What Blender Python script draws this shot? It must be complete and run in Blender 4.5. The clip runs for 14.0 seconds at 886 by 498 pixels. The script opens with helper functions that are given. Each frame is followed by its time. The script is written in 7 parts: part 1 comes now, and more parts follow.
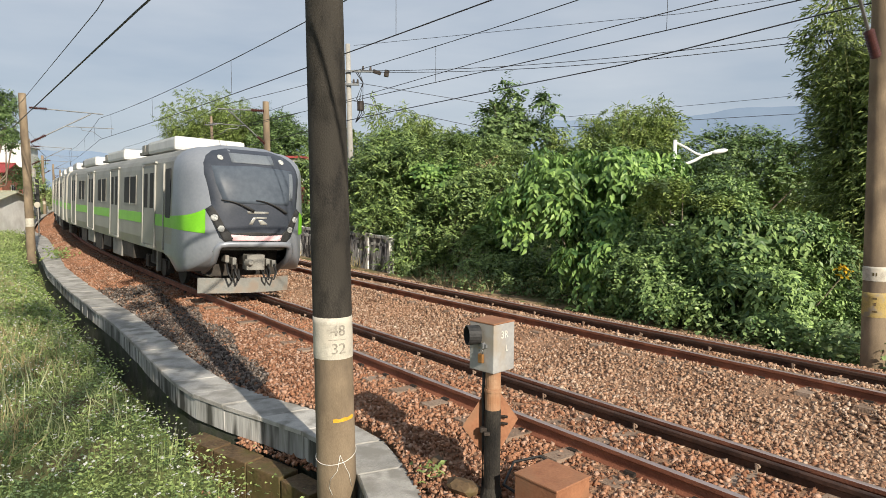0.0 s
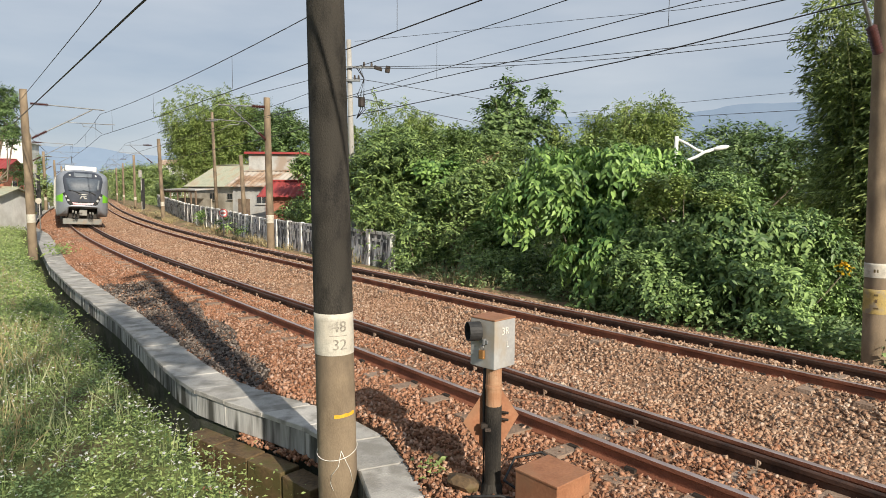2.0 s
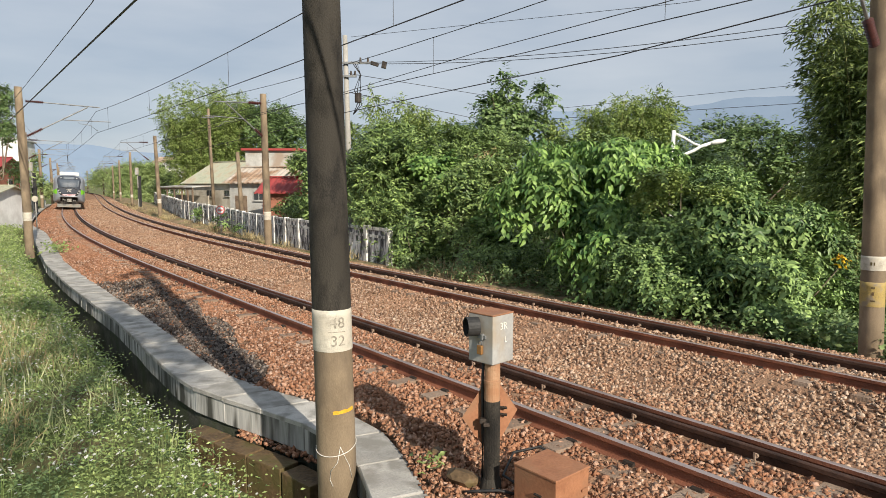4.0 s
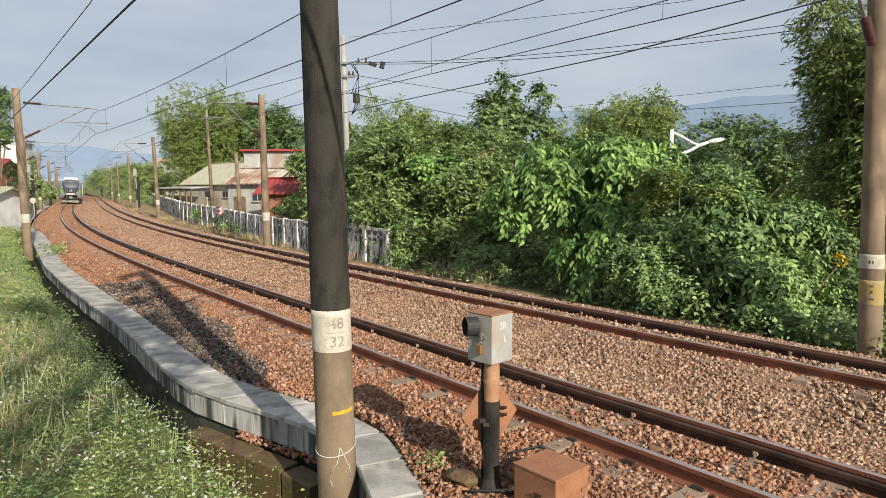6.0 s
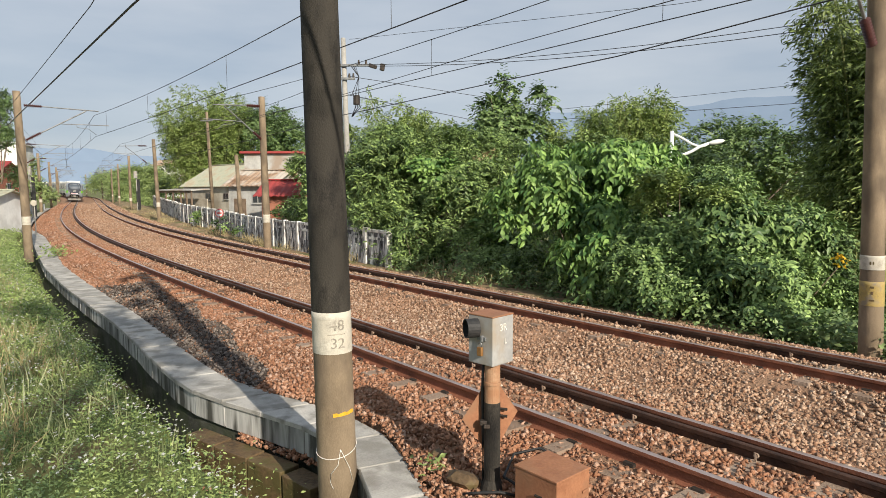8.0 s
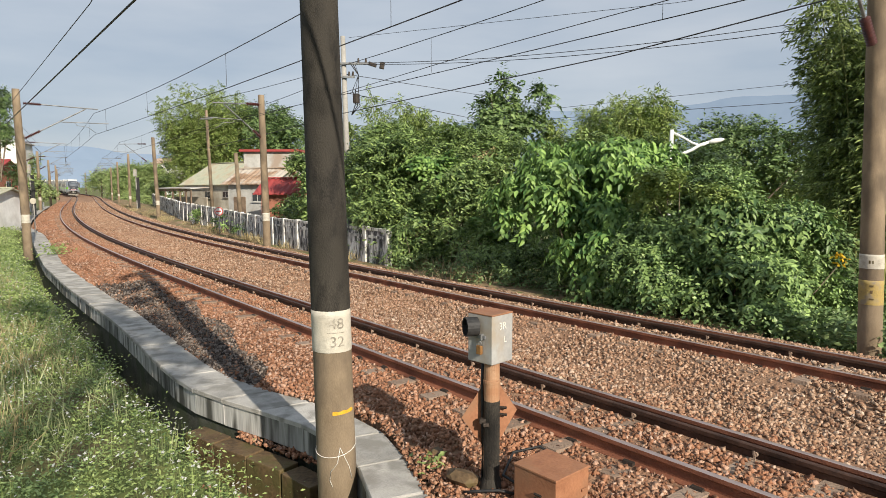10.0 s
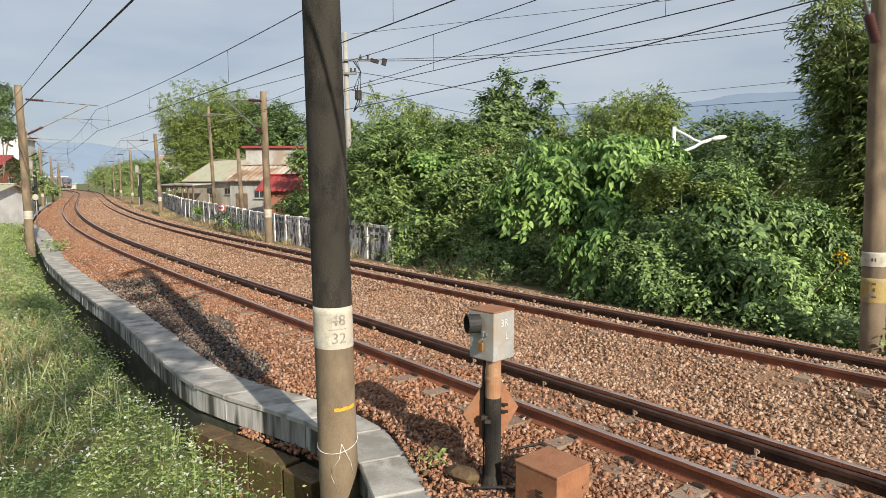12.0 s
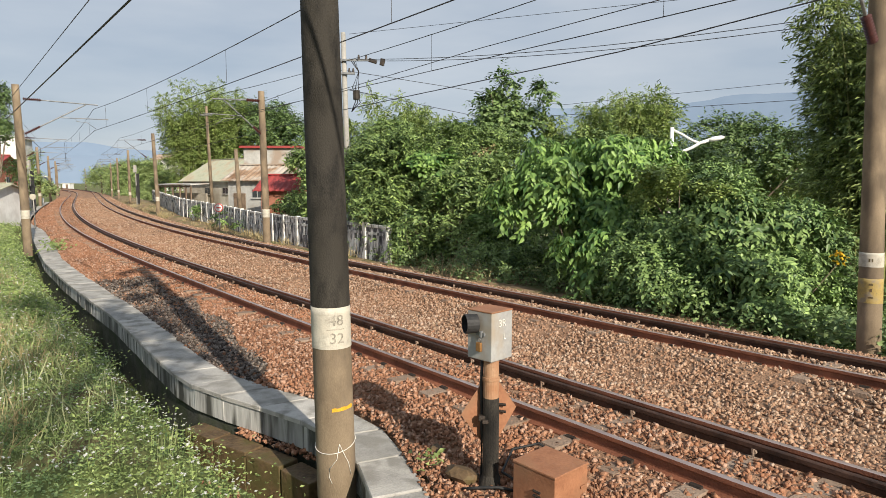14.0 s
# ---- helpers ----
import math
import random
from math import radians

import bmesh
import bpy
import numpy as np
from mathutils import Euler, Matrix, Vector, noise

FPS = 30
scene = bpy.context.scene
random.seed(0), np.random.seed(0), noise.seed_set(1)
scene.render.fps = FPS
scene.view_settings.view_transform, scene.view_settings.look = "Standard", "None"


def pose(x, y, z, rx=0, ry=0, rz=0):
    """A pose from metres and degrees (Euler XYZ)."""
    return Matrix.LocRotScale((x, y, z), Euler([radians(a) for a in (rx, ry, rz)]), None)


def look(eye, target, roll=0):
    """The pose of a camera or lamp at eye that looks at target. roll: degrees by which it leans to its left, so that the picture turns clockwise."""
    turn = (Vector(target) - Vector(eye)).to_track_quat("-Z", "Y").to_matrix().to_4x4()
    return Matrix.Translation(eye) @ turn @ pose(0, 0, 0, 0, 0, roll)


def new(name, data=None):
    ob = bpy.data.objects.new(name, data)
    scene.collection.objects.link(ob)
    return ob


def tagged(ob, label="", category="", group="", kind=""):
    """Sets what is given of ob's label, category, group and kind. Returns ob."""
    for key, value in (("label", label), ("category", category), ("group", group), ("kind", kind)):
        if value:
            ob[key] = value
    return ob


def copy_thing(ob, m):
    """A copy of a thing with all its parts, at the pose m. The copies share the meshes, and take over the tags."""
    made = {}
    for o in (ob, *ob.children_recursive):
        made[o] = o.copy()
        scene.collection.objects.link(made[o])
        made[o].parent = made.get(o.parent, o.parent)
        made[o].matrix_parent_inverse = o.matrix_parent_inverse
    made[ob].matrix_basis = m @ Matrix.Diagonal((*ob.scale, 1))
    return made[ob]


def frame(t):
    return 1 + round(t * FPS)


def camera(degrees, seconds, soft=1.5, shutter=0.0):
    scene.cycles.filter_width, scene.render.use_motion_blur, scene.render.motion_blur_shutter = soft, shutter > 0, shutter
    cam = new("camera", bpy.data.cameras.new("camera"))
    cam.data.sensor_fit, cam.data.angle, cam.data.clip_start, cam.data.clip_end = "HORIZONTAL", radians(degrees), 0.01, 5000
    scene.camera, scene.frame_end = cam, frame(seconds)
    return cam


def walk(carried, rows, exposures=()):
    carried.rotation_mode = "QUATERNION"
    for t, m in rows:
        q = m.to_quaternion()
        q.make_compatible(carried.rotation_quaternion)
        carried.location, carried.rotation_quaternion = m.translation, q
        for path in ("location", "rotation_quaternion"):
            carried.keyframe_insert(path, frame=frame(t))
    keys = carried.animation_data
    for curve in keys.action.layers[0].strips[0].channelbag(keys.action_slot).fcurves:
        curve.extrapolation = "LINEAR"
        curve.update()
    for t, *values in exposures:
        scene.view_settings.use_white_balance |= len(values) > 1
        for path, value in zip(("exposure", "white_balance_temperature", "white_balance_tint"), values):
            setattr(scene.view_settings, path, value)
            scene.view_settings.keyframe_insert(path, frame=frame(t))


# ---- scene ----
EYE = (0.0, 0.0, 2.255)
cam = camera(70, 14.0, soft=0.8)
TURNS = [
    (0, 85.046, -0.42, 0.278),
    (0.5, 85.06, -0.44, 0.37),
    (1, 85.005, -0.445, 0.443),
    (1.5, 84.888, -0.476, 0.435),
    (2, 84.711, -0.459, 0.372),
    (2.5, 84.543, -0.373, 0.302),
    (3, 84.404, -0.247, 0.267),
    (5.5, 84.287, 0.017, -0.014),
    (6, 84.317, 0.12, 0.005),
    (6.5, 84.378, 0.21, 0.008),
    (7, 84.44, 0.259, 0.002),
    (7.5, 84.479, 0.276, -0.005),
    (8, 84.475, 0.198, 0.034),
    (10.5, 84.319, 0.139, 0.007),
    (11, 84.301, 0.083, 0.094),
    (11.5, 84.188, 0.06, 0.148),
    (12, 84.056, 0.049, 0.175),
    (12.5, 83.985, -0.009, 0.122),
    (13, 83.963, -0.083, 0.05),
    (13.5, 84.028, -0.102, 0.028),
    (14, 84.068, -0.031, 0.003),
    ]
walk(cam, [(t, pose(*EYE, rx, ry, rz)) for t, rx, ry, rz in TURNS])

# ---------------------------------------------------------------- sky, sun
SUN_TO = Vector((0.46, -0.75, 0.47)).normalized()


def make_world():
    w = bpy.data.worlds.new("sky")
    scene.world = w
    w.use_nodes = True
    nt = w.node_tree
    bg = nt.nodes["Background"]
    sky = nt.nodes.new("ShaderNodeTexSky")
    sky.sky_type = "NISHITA"
    sky.sun_disc = False
    sky.sun_elevation = math.asin(SUN_TO.z)
    sky.sun_rotation = math.atan2(SUN_TO.x, SUN_TO.y)
    co = nt.nodes.new("ShaderNodeTexCoord")
    mp = nt.nodes.new("ShaderNodeMapping")
    mp.inputs["Scale"].default_value = (1.0, 1.0, 4.5)
    nz = nt.nodes.new("ShaderNodeTexNoise")
    nz.inputs["Scale"].default_value = 2.2
    nz.inputs["Detail"].default_value = 5
    nz.inputs["Roughness"].default_value = 0.5
    cr = nt.nodes.new("ShaderNodeValToRGB")
    cr.color_ramp.elements[0].position = 0.33
    cr.color_ramp.elements[0].color = (2.9, 3.45, 4.2, 1)
    cr.color_ramp.elements[1].position = 0.72
    cr.color_ramp.elements[1].color = (4.6, 4.9, 5.3, 1)
    mx = nt.nodes.new("ShaderNodeMix")
    mx.data_type = "RGBA"
    mx.inputs["Factor"].default_value = 0.88
    nt.links.new(co.outputs["Generated"], mp.inputs["Vector"])
    nt.links.new(mp.outputs["Vector"], nz.inputs["Vector"])
    nt.links.new(nz.outputs["Fac"], cr.inputs["Fac"])
    nt.links.new(sky.outputs["Color"], mx.inputs["A"])
    nt.links.new(cr.outputs["Color"], mx.inputs["B"])
    nt.links.new(mx.outputs["Result"], bg.inputs["Color"])
    bg.inputs["Strength"].default_value = 0.1
    lamp = bpy.data.lights.new("sun", "SUN")
    lamp.energy, lamp.angle, lamp.color = 5.0, radians(0.6), (1.0, 0.90, 0.76)
    so = new("sun", lamp)
    so.matrix_world = look(SUN_TO * 50, (0, 0, 0))


make_world()
scene.view_settings.exposure = 0.42


# ---------------------------------------------------------------- materials
def material(name, dark, light, scale=6.0, rough=0.8, bump=0.3, metal=0.0, island=0.0, obj=0.0, fine=8.0, spec=0.3, stain=None, stain_scale=1.2, squash=1.0, power=1.0):
    """Two scales of noise between two colours, optional stains, and random brightness by island or by object."""
    m = bpy.data.materials.new(name)
    m.use_nodes = True
    nt = m.node_tree
    b = nt.nodes["Principled BSDF"]
    b.inputs["Roughness"].default_value = rough
    b.inputs["Metallic"].default_value = metal
    b.inputs["Specular IOR Level"].default_value = spec
    co = nt.nodes.new("ShaderNodeTexCoord")
    mp = nt.nodes.new("ShaderNodeMapping")
    mp.inputs["Scale"].default_value = (1, 1, squash)
    nt.links.new(co.outputs["Object"], mp.inputs["Vector"])

    def noise_node(sc, detail=4):
        n = nt.nodes.new("ShaderNodeTexNoise")
        n.inputs["Scale"].default_value = sc
        n.inputs["Detail"].default_value = detail
        nt.links.new(mp.outputs["Vector"], n.inputs["Vector"])
        return n

    n1, n2 = noise_node(scale), noise_node(scale * fine, 3)
    add = nt.nodes.new("ShaderNodeMath")
    add.operation = "MULTIPLY_ADD"
    add.inputs[1].default_value = 0.45
    nt.links.new(n2.outputs["Fac"], add.inputs[0])
    nt.links.new(n1.outputs["Fac"], add.inputs[2])
    last = add.outputs[0]
    if island or obj:
        src = nt.nodes.new("ShaderNodeNewGeometry" if island else "ShaderNodeObjectInfo")
        out = src.outputs["Random Per Island"] if island else src.outputs["Random"]
        k = nt.nodes.new("ShaderNodeMath")
        k.operation = "MULTIPLY_ADD"
        k.inputs[1].default_value = island or obj
        nt.links.new(out, k.inputs[0])
        nt.links.new(last, k.inputs[2])
        last = k.outputs[0]
    rp = nt.nodes.new("ShaderNodeMapRange")
    hi = 0.95 + (island or obj)
    rp.inputs["From Min"].default_value, rp.inputs["From Max"].default_value = 0.45, hi
    nt.links.new(last, rp.inputs["Value"])
    mx = nt.nodes.new("ShaderNodeMix")
    mx.data_type = "RGBA"
    mx.inputs["A"].default_value = (*dark, 1)
    mx.inputs["B"].default_value = (*light, 1)
    pw = nt.nodes.new("ShaderNodeMath")
    pw.operation = "POWER"
    pw.inputs[1].default_value = power
    nt.links.new(rp.outputs["Result"], pw.inputs[0])
    nt.links.new(pw.outputs[0], mx.inputs["Factor"])
    col = mx.outputs["Result"]
    if stain:
        n3 = noise_node(stain_scale, 6)
        cr = nt.nodes.new("ShaderNodeValToRGB")
        cr.color_ramp.elements[0].position, cr.color_ramp.elements[1].position = 0.47, 0.62
        m2 = nt.nodes.new("ShaderNodeMix")
        m2.data_type = "RGBA"
        m2.inputs["B"].default_value = (*stain, 1)
        nt.links.new(n3.outputs["Fac"], cr.inputs["Fac"])
        nt.links.new(cr.outputs["Color"], m2.inputs["Factor"])
        nt.links.new(col, m2.inputs["A"])
        col = m2.outputs["Result"]
    nt.links.new(col, b.inputs["Base Color"])
    if bump:
        bp = nt.nodes.new("ShaderNodeBump")
        bp.inputs["Strength"].default_value = bump
        bp.inputs["Distance"].default_value = 0.02
        nt.links.new(n2.outputs["Fac"], bp.inputs["Height"])
        nt.links.new(bp.outputs["Normal"], b.inputs["Normal"])
    return m


def leaf_material(name, dark, light, trans=0.25, rough=0.42):
    m = material(name, dark, light, 0.6, rough, 0.0, island=0.9, fine=14, spec=0.3, power=1.4)
    nt = m.node_tree
    b, out = nt.nodes["Principled BSDF"], nt.nodes["Material Output"]
    tr = nt.nodes.new("ShaderNodeBsdfTranslucent")
    mixs = nt.nodes.new("ShaderNodeMixShader")
    mixs.inputs["Fac"].default_value = trans
    col = b.inputs["Base Color"].links[0].from_socket
    nt.links.new(col, tr.inputs["Color"])
    nt.links.new(b.outputs[0], mixs.inputs[1])
    nt.links.new(tr.outputs[0], mixs.inputs[2])
    nt.links.new(mixs.outputs[0], out.inputs["Surface"])
    return m


def stone_material(name, tones, wash, wash_amount, rough=0.9):
    """Broken stone: each piece takes one of several tones, dusted over by a wash in patches."""
    m = bpy.data.materials.new(name)
    m.use_nodes = True
    nt = m.node_tree
    b = nt.nodes["Principled BSDF"]
    b.inputs["Roughness"].default_value = rough
    b.inputs["Specular IOR Level"].default_value = 0.25
    geo = nt.nodes.new("ShaderNodeNewGeometry")
    ramp = nt.nodes.new("ShaderNodeValToRGB")
    el = ramp.color_ramp.elements
    while len(el) < len(tones):
        el.new(0.5)
    for k, c in enumerate(tones):
        el[k].position = k / (len(tones) - 1)
        el[k].color = (*c, 1)
    nt.links.new(geo.outputs["Random Per Island"], ramp.inputs["Fac"])
    co = nt.nodes.new("ShaderNodeTexCoord")
    grain, patch = nt.nodes.new("ShaderNodeTexNoise"), nt.nodes.new("ShaderNodeTexNoise")
    for n, sc in ((grain, 45.0), (patch, 0.5)):
        n.inputs["Scale"].default_value = sc
        n.inputs["Detail"].default_value = 4
        nt.links.new(co.outputs["Object"], n.inputs["Vector"])
    amount = nt.nodes.new("ShaderNodeMapRange")
    amount.inputs["From Min"].default_value, amount.inputs["From Max"].default_value = 0.35, 0.65
    amount.inputs["To Min"].default_value, amount.inputs["To Max"].default_value = wash_amount
    nt.links.new(patch.outputs["Fac"], amount.inputs["Value"])
    mx = nt.nodes.new("ShaderNodeMix")
    mx.data_type = "RGBA"
    mx.inputs["B"].default_value = (*wash, 1)
    nt.links.new(amount.outputs["Result"], mx.inputs["Factor"])
    nt.links.new(ramp.outputs["Color"], mx.inputs["A"])
    mul = nt.nodes.new("ShaderNodeMix")
    mul.data_type, mul.blend_type = "RGBA", "MULTIPLY"
    mul.inputs["Factor"].default_value = 0.7
    bright = nt.nodes.new("ShaderNodeMapRange")
    bright.inputs["From Min"].default_value, bright.inputs["From Max"].default_value = 0.3, 0.7
    bright.inputs["To Min"].default_value, bright.inputs["To Max"].default_value = 0.55, 1.35
    nt.links.new(grain.outputs["Fac"], bright.inputs["Value"])
    nt.links.new(mx.outputs["Result"], mul.inputs["A"])
    nt.links.new(bright.outputs["Result"], mul.inputs["B"])
    nt.links.new(mul.outputs["Result"], b.inputs["Base Color"])
    bp = nt.nodes.new("ShaderNodeBump")
    bp.inputs["Strength"].default_value, bp.inputs["Distance"].default_value = 0.5, 0.02
    nt.links.new(grain.outputs["Fac"], bp.inputs["Height"])
    nt.links.new(bp.outputs["Normal"], b.inputs["Normal"])
    return m


M = {
    "ballast": material("ballast_ground", (0.11, 0.06, 0.036), (0.37, 0.22, 0.135), 2.5, 0.95, 1.0, fine=16, stain=(0.30, 0.19, 0.12), stain_scale=0.35),
    "stone": stone_material("rusty_ballast_stone", ((0.03, 0.019, 0.016), (0.12, 0.06, 0.037), (0.24, 0.122, 0.072), (0.32, 0.19, 0.125), (0.40, 0.27, 0.19), (0.54, 0.42, 0.34)), (0.38, 0.178, 0.097), (0.2, 0.7)),
    "stone_tan": stone_material("dusty_ballast_stone", ((0.045, 0.03, 0.022), (0.18, 0.10, 0.064), (0.30, 0.19, 0.125), (0.39, 0.27, 0.185), (0.46, 0.345, 0.25), (0.60, 0.48, 0.38)), (0.39, 0.225, 0.137), (0.2, 0.6)),
    "stone_dark_grey": stone_material("dark_grey_ballast_stone", ((0.02, 0.016, 0.014), (0.07, 0.055, 0.046), (0.12, 0.098, 0.083), (0.20, 0.17, 0.145), (0.30, 0.26, 0.225)), (0.13, 0.085, 0.06), (0.0, 0.3), 0.8),
    "verge": material("verge_earth", (0.15, 0.10, 0.055), (0.33, 0.235, 0.14), 2.0, 0.95, 0.9, fine=14, stain=(0.13, 0.135, 0.05), stain_scale=0.9),
    "grass_floor": material("grass_floor", (0.06, 0.085, 0.025), (0.16, 0.19, 0.06), 1.3, 0.95, 0.8, stain=(0.13, 0.105, 0.05), stain_scale=0.8),
    "rail_rust": material("rail_rust", (0.11, 0.04, 0.024), (0.29, 0.115, 0.065), 3.0, 0.75, 0.35, fine=20, metal=0.1),
    "rail_top": material("rail_top", (0.33, 0.25, 0.23), (0.50, 0.41, 0.385), 2.0, 0.34, 0.1, metal=0.55),
    "check": material("check_rail", (0.022, 0.013, 0.010), (0.085, 0.046, 0.032), 4.0, 0.6, 0.3, metal=0.2),
    "sleeper": material("sleeper", (0.16, 0.10, 0.065), (0.33, 0.25, 0.19), 5.0, 0.9, 0.6, obj=0.5),
    "concrete": material("concrete", (0.20, 0.195, 0.18), (0.52, 0.50, 0.46), 3.0, 0.9, 0.45, fine=18, stain=(0.24, 0.23, 0.205), stain_scale=3.5, obj=0.35),
    "panel": material("trough_panel", (0.03, 0.03, 0.028), (0.64, 0.635, 0.60), 7.0, 0.85, 0.4, fine=4, stain=(0.07, 0.07, 0.06), stain_scale=5.5, obj=0.8, squash=0.12),
    "tan_rust": material("tan_rust", (0.27, 0.15, 0.085), (0.44, 0.28, 0.17), 6.0, 0.7, 0.2, stain=(0.33, 0.17, 0.09), stain_scale=4.0),
    "yellow_band": material("yellow_band", (0.22, 0.17, 0.08), (0.50, 0.36, 0.10), 6.0, 0.8, 0.2, stain=(0.24, 0.20, 0.14), stain_scale=6.0),
    "concrete_dark": material("concrete_dark", (0.025, 0.026, 0.022), (0.10, 0.10, 0.085), 3.0, 0.75, 0.5, stain=(0.05, 0.06, 0.035), stain_scale=2.0),
    "brown_block": material("brown_block", (0.05, 0.033, 0.018), (0.19, 0.125, 0.066), 3.0, 0.6, 0.5, stain=(0.09, 0.075, 0.03), stain_scale=3.0),
    "pole": material("pole_concrete", (0.14, 0.105, 0.068), (0.275, 0.212, 0.142), 4.0, 0.85, 0.22, fine=26, stain=(0.13, 0.10, 0.07), stain_scale=2.5, squash=0.45),
    "pole_black": material("pole_tar", (0.006, 0.0055, 0.005), (0.075, 0.066, 0.053), 6.0, 0.8, 0.4, fine=22, power=1.6, stain=(0.034, 0.030, 0.024), stain_scale=3.0, squash=0.4),
    "white_paint": material("white_paint", (0.32, 0.295, 0.245), (0.54, 0.51, 0.43), 9.0, 0.7, 0.2, stain=(0.50, 0.46, 0.38), stain_scale=7.0),
    "yellow_paint": material("yellow_paint", (0.50, 0.27, 0.02), (0.75, 0.42, 0.04), 12.0, 0.7, 0.2),
    "ink": material("dark_paint", (0.10, 0.09, 0.07), (0.42, 0.39, 0.33), 30.0, 0.8, 0.0),
    "steel": material("galvanised_steel", (0.15, 0.155, 0.16), (0.27, 0.28, 0.285), 6.0, 0.55, 0.1, metal=0.5),
    "box_grey": material("box_grey", (0.27, 0.27, 0.265), (0.38, 0.38, 0.365), 4.0, 0.5, 0.08, stain=(0.33, 0.29, 0.235), stain_scale=3.5),
    "black": material("black_rubber", (0.012, 0.012, 0.012), (0.04, 0.04, 0.04), 6.0, 0.6, 0.1),
    "dark_metal": material("dark_metal", (0.02, 0.018, 0.016), (0.07, 0.055, 0.045), 8.0, 0.6, 0.2, metal=0.3),
    "rust_paint": material("rust_paint", (0.22, 0.095, 0.05), (0.36, 0.17, 0.09), 5.0, 0.6, 0.15, stain=(0.26, 0.135, 0.075), stain_scale=3.0),
    "brass": material("brass", (0.30, 0.14, 0.05), (0.45, 0.25, 0.10), 20.0, 0.45, 0.1, metal=0.6),
    "insulator": material("insulator", (0.028, 0.012, 0.010), (0.085, 0.027, 0.022), 10.0, 0.3, 0.0),
    "wire": material("wire", (0.02, 0.02, 0.022), (0.06, 0.06, 0.065), 3.0, 0.6, 0.0),
    "cloth": material("white_string", (0.5, 0.48, 0.42), (0.75, 0.72, 0.66), 9.0, 0.9, 0.0),
}


# ---------------------------------------------------------------- geometry helpers
def link_mesh(name, verts, faces, mat, parent=None, label="", smooth=False):
    me = bpy.data.meshes.new(name)
    me.from_pydata([tuple(v) for v in verts], [], [tuple(f) for f in faces])
    me.update()
    for m in (mat if isinstance(mat, (list, tuple)) else [mat]):
        me.materials.append(m)
    if smooth:
        me.polygons.foreach_set("use_smooth", [True] * len(me.polygons))
    ob = new(name, me)
    ob.parent = parent
    if label:
        ob["label"] = label
    return ob


def part(name, bm, mat, parent=None, label="", smooth=False, bevel=0.0):
    """Links a bmesh as one mesh object."""
    if bevel:
        sharp = [e for e in bm.edges if len(e.link_faces) == 2 and e.calc_face_angle(0) > 0.6]
        bmesh.ops.bevel(bm, geom=sharp, offset=bevel, segments=2, profile=0.6, affect="EDGES")
    bmesh.ops.recalc_face_normals(bm, faces=bm.faces)
    me = bpy.data.meshes.new(name)
    bm.to_mesh(me)
    bm.free()
    for m in (mat if isinstance(mat, (list, tuple)) else [mat]):
        me.materials.append(m)
    if smooth:
        me.polygons.foreach_set("use_smooth", [True] * len(me.polygons))
    ob = new(name, me)
    ob.parent = parent
    if label:
        ob["label"] = label
    return ob


def box_bm(size, m=None, bm=None):
    bm = bm or bmesh.new()
    mm = (m or Matrix()) @ Matrix.Diagonal((*size, 1))
    bmesh.ops.create_cube(bm, size=1, matrix=mm)
    return bm


def rod_bm(a, b, r0, r1=None, n=12, bm=None):
    """A tapered rod from a to b."""
    bm = bm or bmesh.new()
    a, b = Vector(a), Vector(b)
    d = b - a
    q = d.to_track_quat("Z", "Y").to_matrix().to_4x4()
    bmesh.ops.create_cone(bm, cap_ends=True, segments=n, radius1=r0, radius2=r0 if r1 is None else r1, depth=d.length,
                          matrix=Matrix.Translation((a + b) / 2) @ q)
    return bm


def tube(points, r, n=6):
    """Verts and faces of a tube along points; r a number or one per point."""
    vs, fs = [], []
    pts = [Vector(p) for p in points]
    up = Vector((0.02, 0.01, 1))
    for i, p in enumerate(pts):
        d = (pts[min(i + 1, len(pts) - 1)] - pts[max(i - 1, 0)]).normalized()
        x = d.cross(up)
        x = x.normalized() if x.length > 1e-3 else d.cross(Vector((1, 0, 0))).normalized()
        y = x.cross(d)
        rr = r[i] if isinstance(r, (list, tuple)) else r
        for k in range(n):
            a = 2 * math.pi * k / n
            vs.append(p + x * (rr * math.cos(a)) + y * (rr * math.sin(a)))
    for i in range(len(pts) - 1):
        for k in range(n):
            a, b = i * n + k, i * n + (k + 1) % n
            fs.append((a, b, b + n, a + n))
    fs.append(tuple(range(n))[::-1])
    fs.append(tuple(range((len(pts) - 1) * n, len(pts) * n)))
    return vs, fs


def tube_part(name, points, r, mat, parent=None, label="", n=6):
    vs, fs = tube(points, r, n)
    return link_mesh(name, vs, fs, mat, parent, label, smooth=True)


def sweep(profile, frames, closed=True):
    """Verts and faces of a profile [(across, up)] set at frames [(place, across, up)]."""
    vs, fs = [], []
    n = len(profile)
    for p, ax, uz in frames:
        for a, b in profile:
            vs.append(p + ax * a + uz * b)
    for i in range(len(frames) - 1):
        for k in range(n if closed else n - 1):
            a, b = i * n + k, i * n + (k + 1) % n
            fs.append((a, a + n, b + n, b))
    if closed:
        fs.append(tuple(range(n)))
        fs.append(tuple(range((len(frames) - 1) * n, len(frames) * n))[::-1])
    return vs, fs


def empty(name, m=None):
    ob = new(name)
    ob.empty_display_size = 0.2
    if m is not None:
        ob.matrix_world = m
    return ob


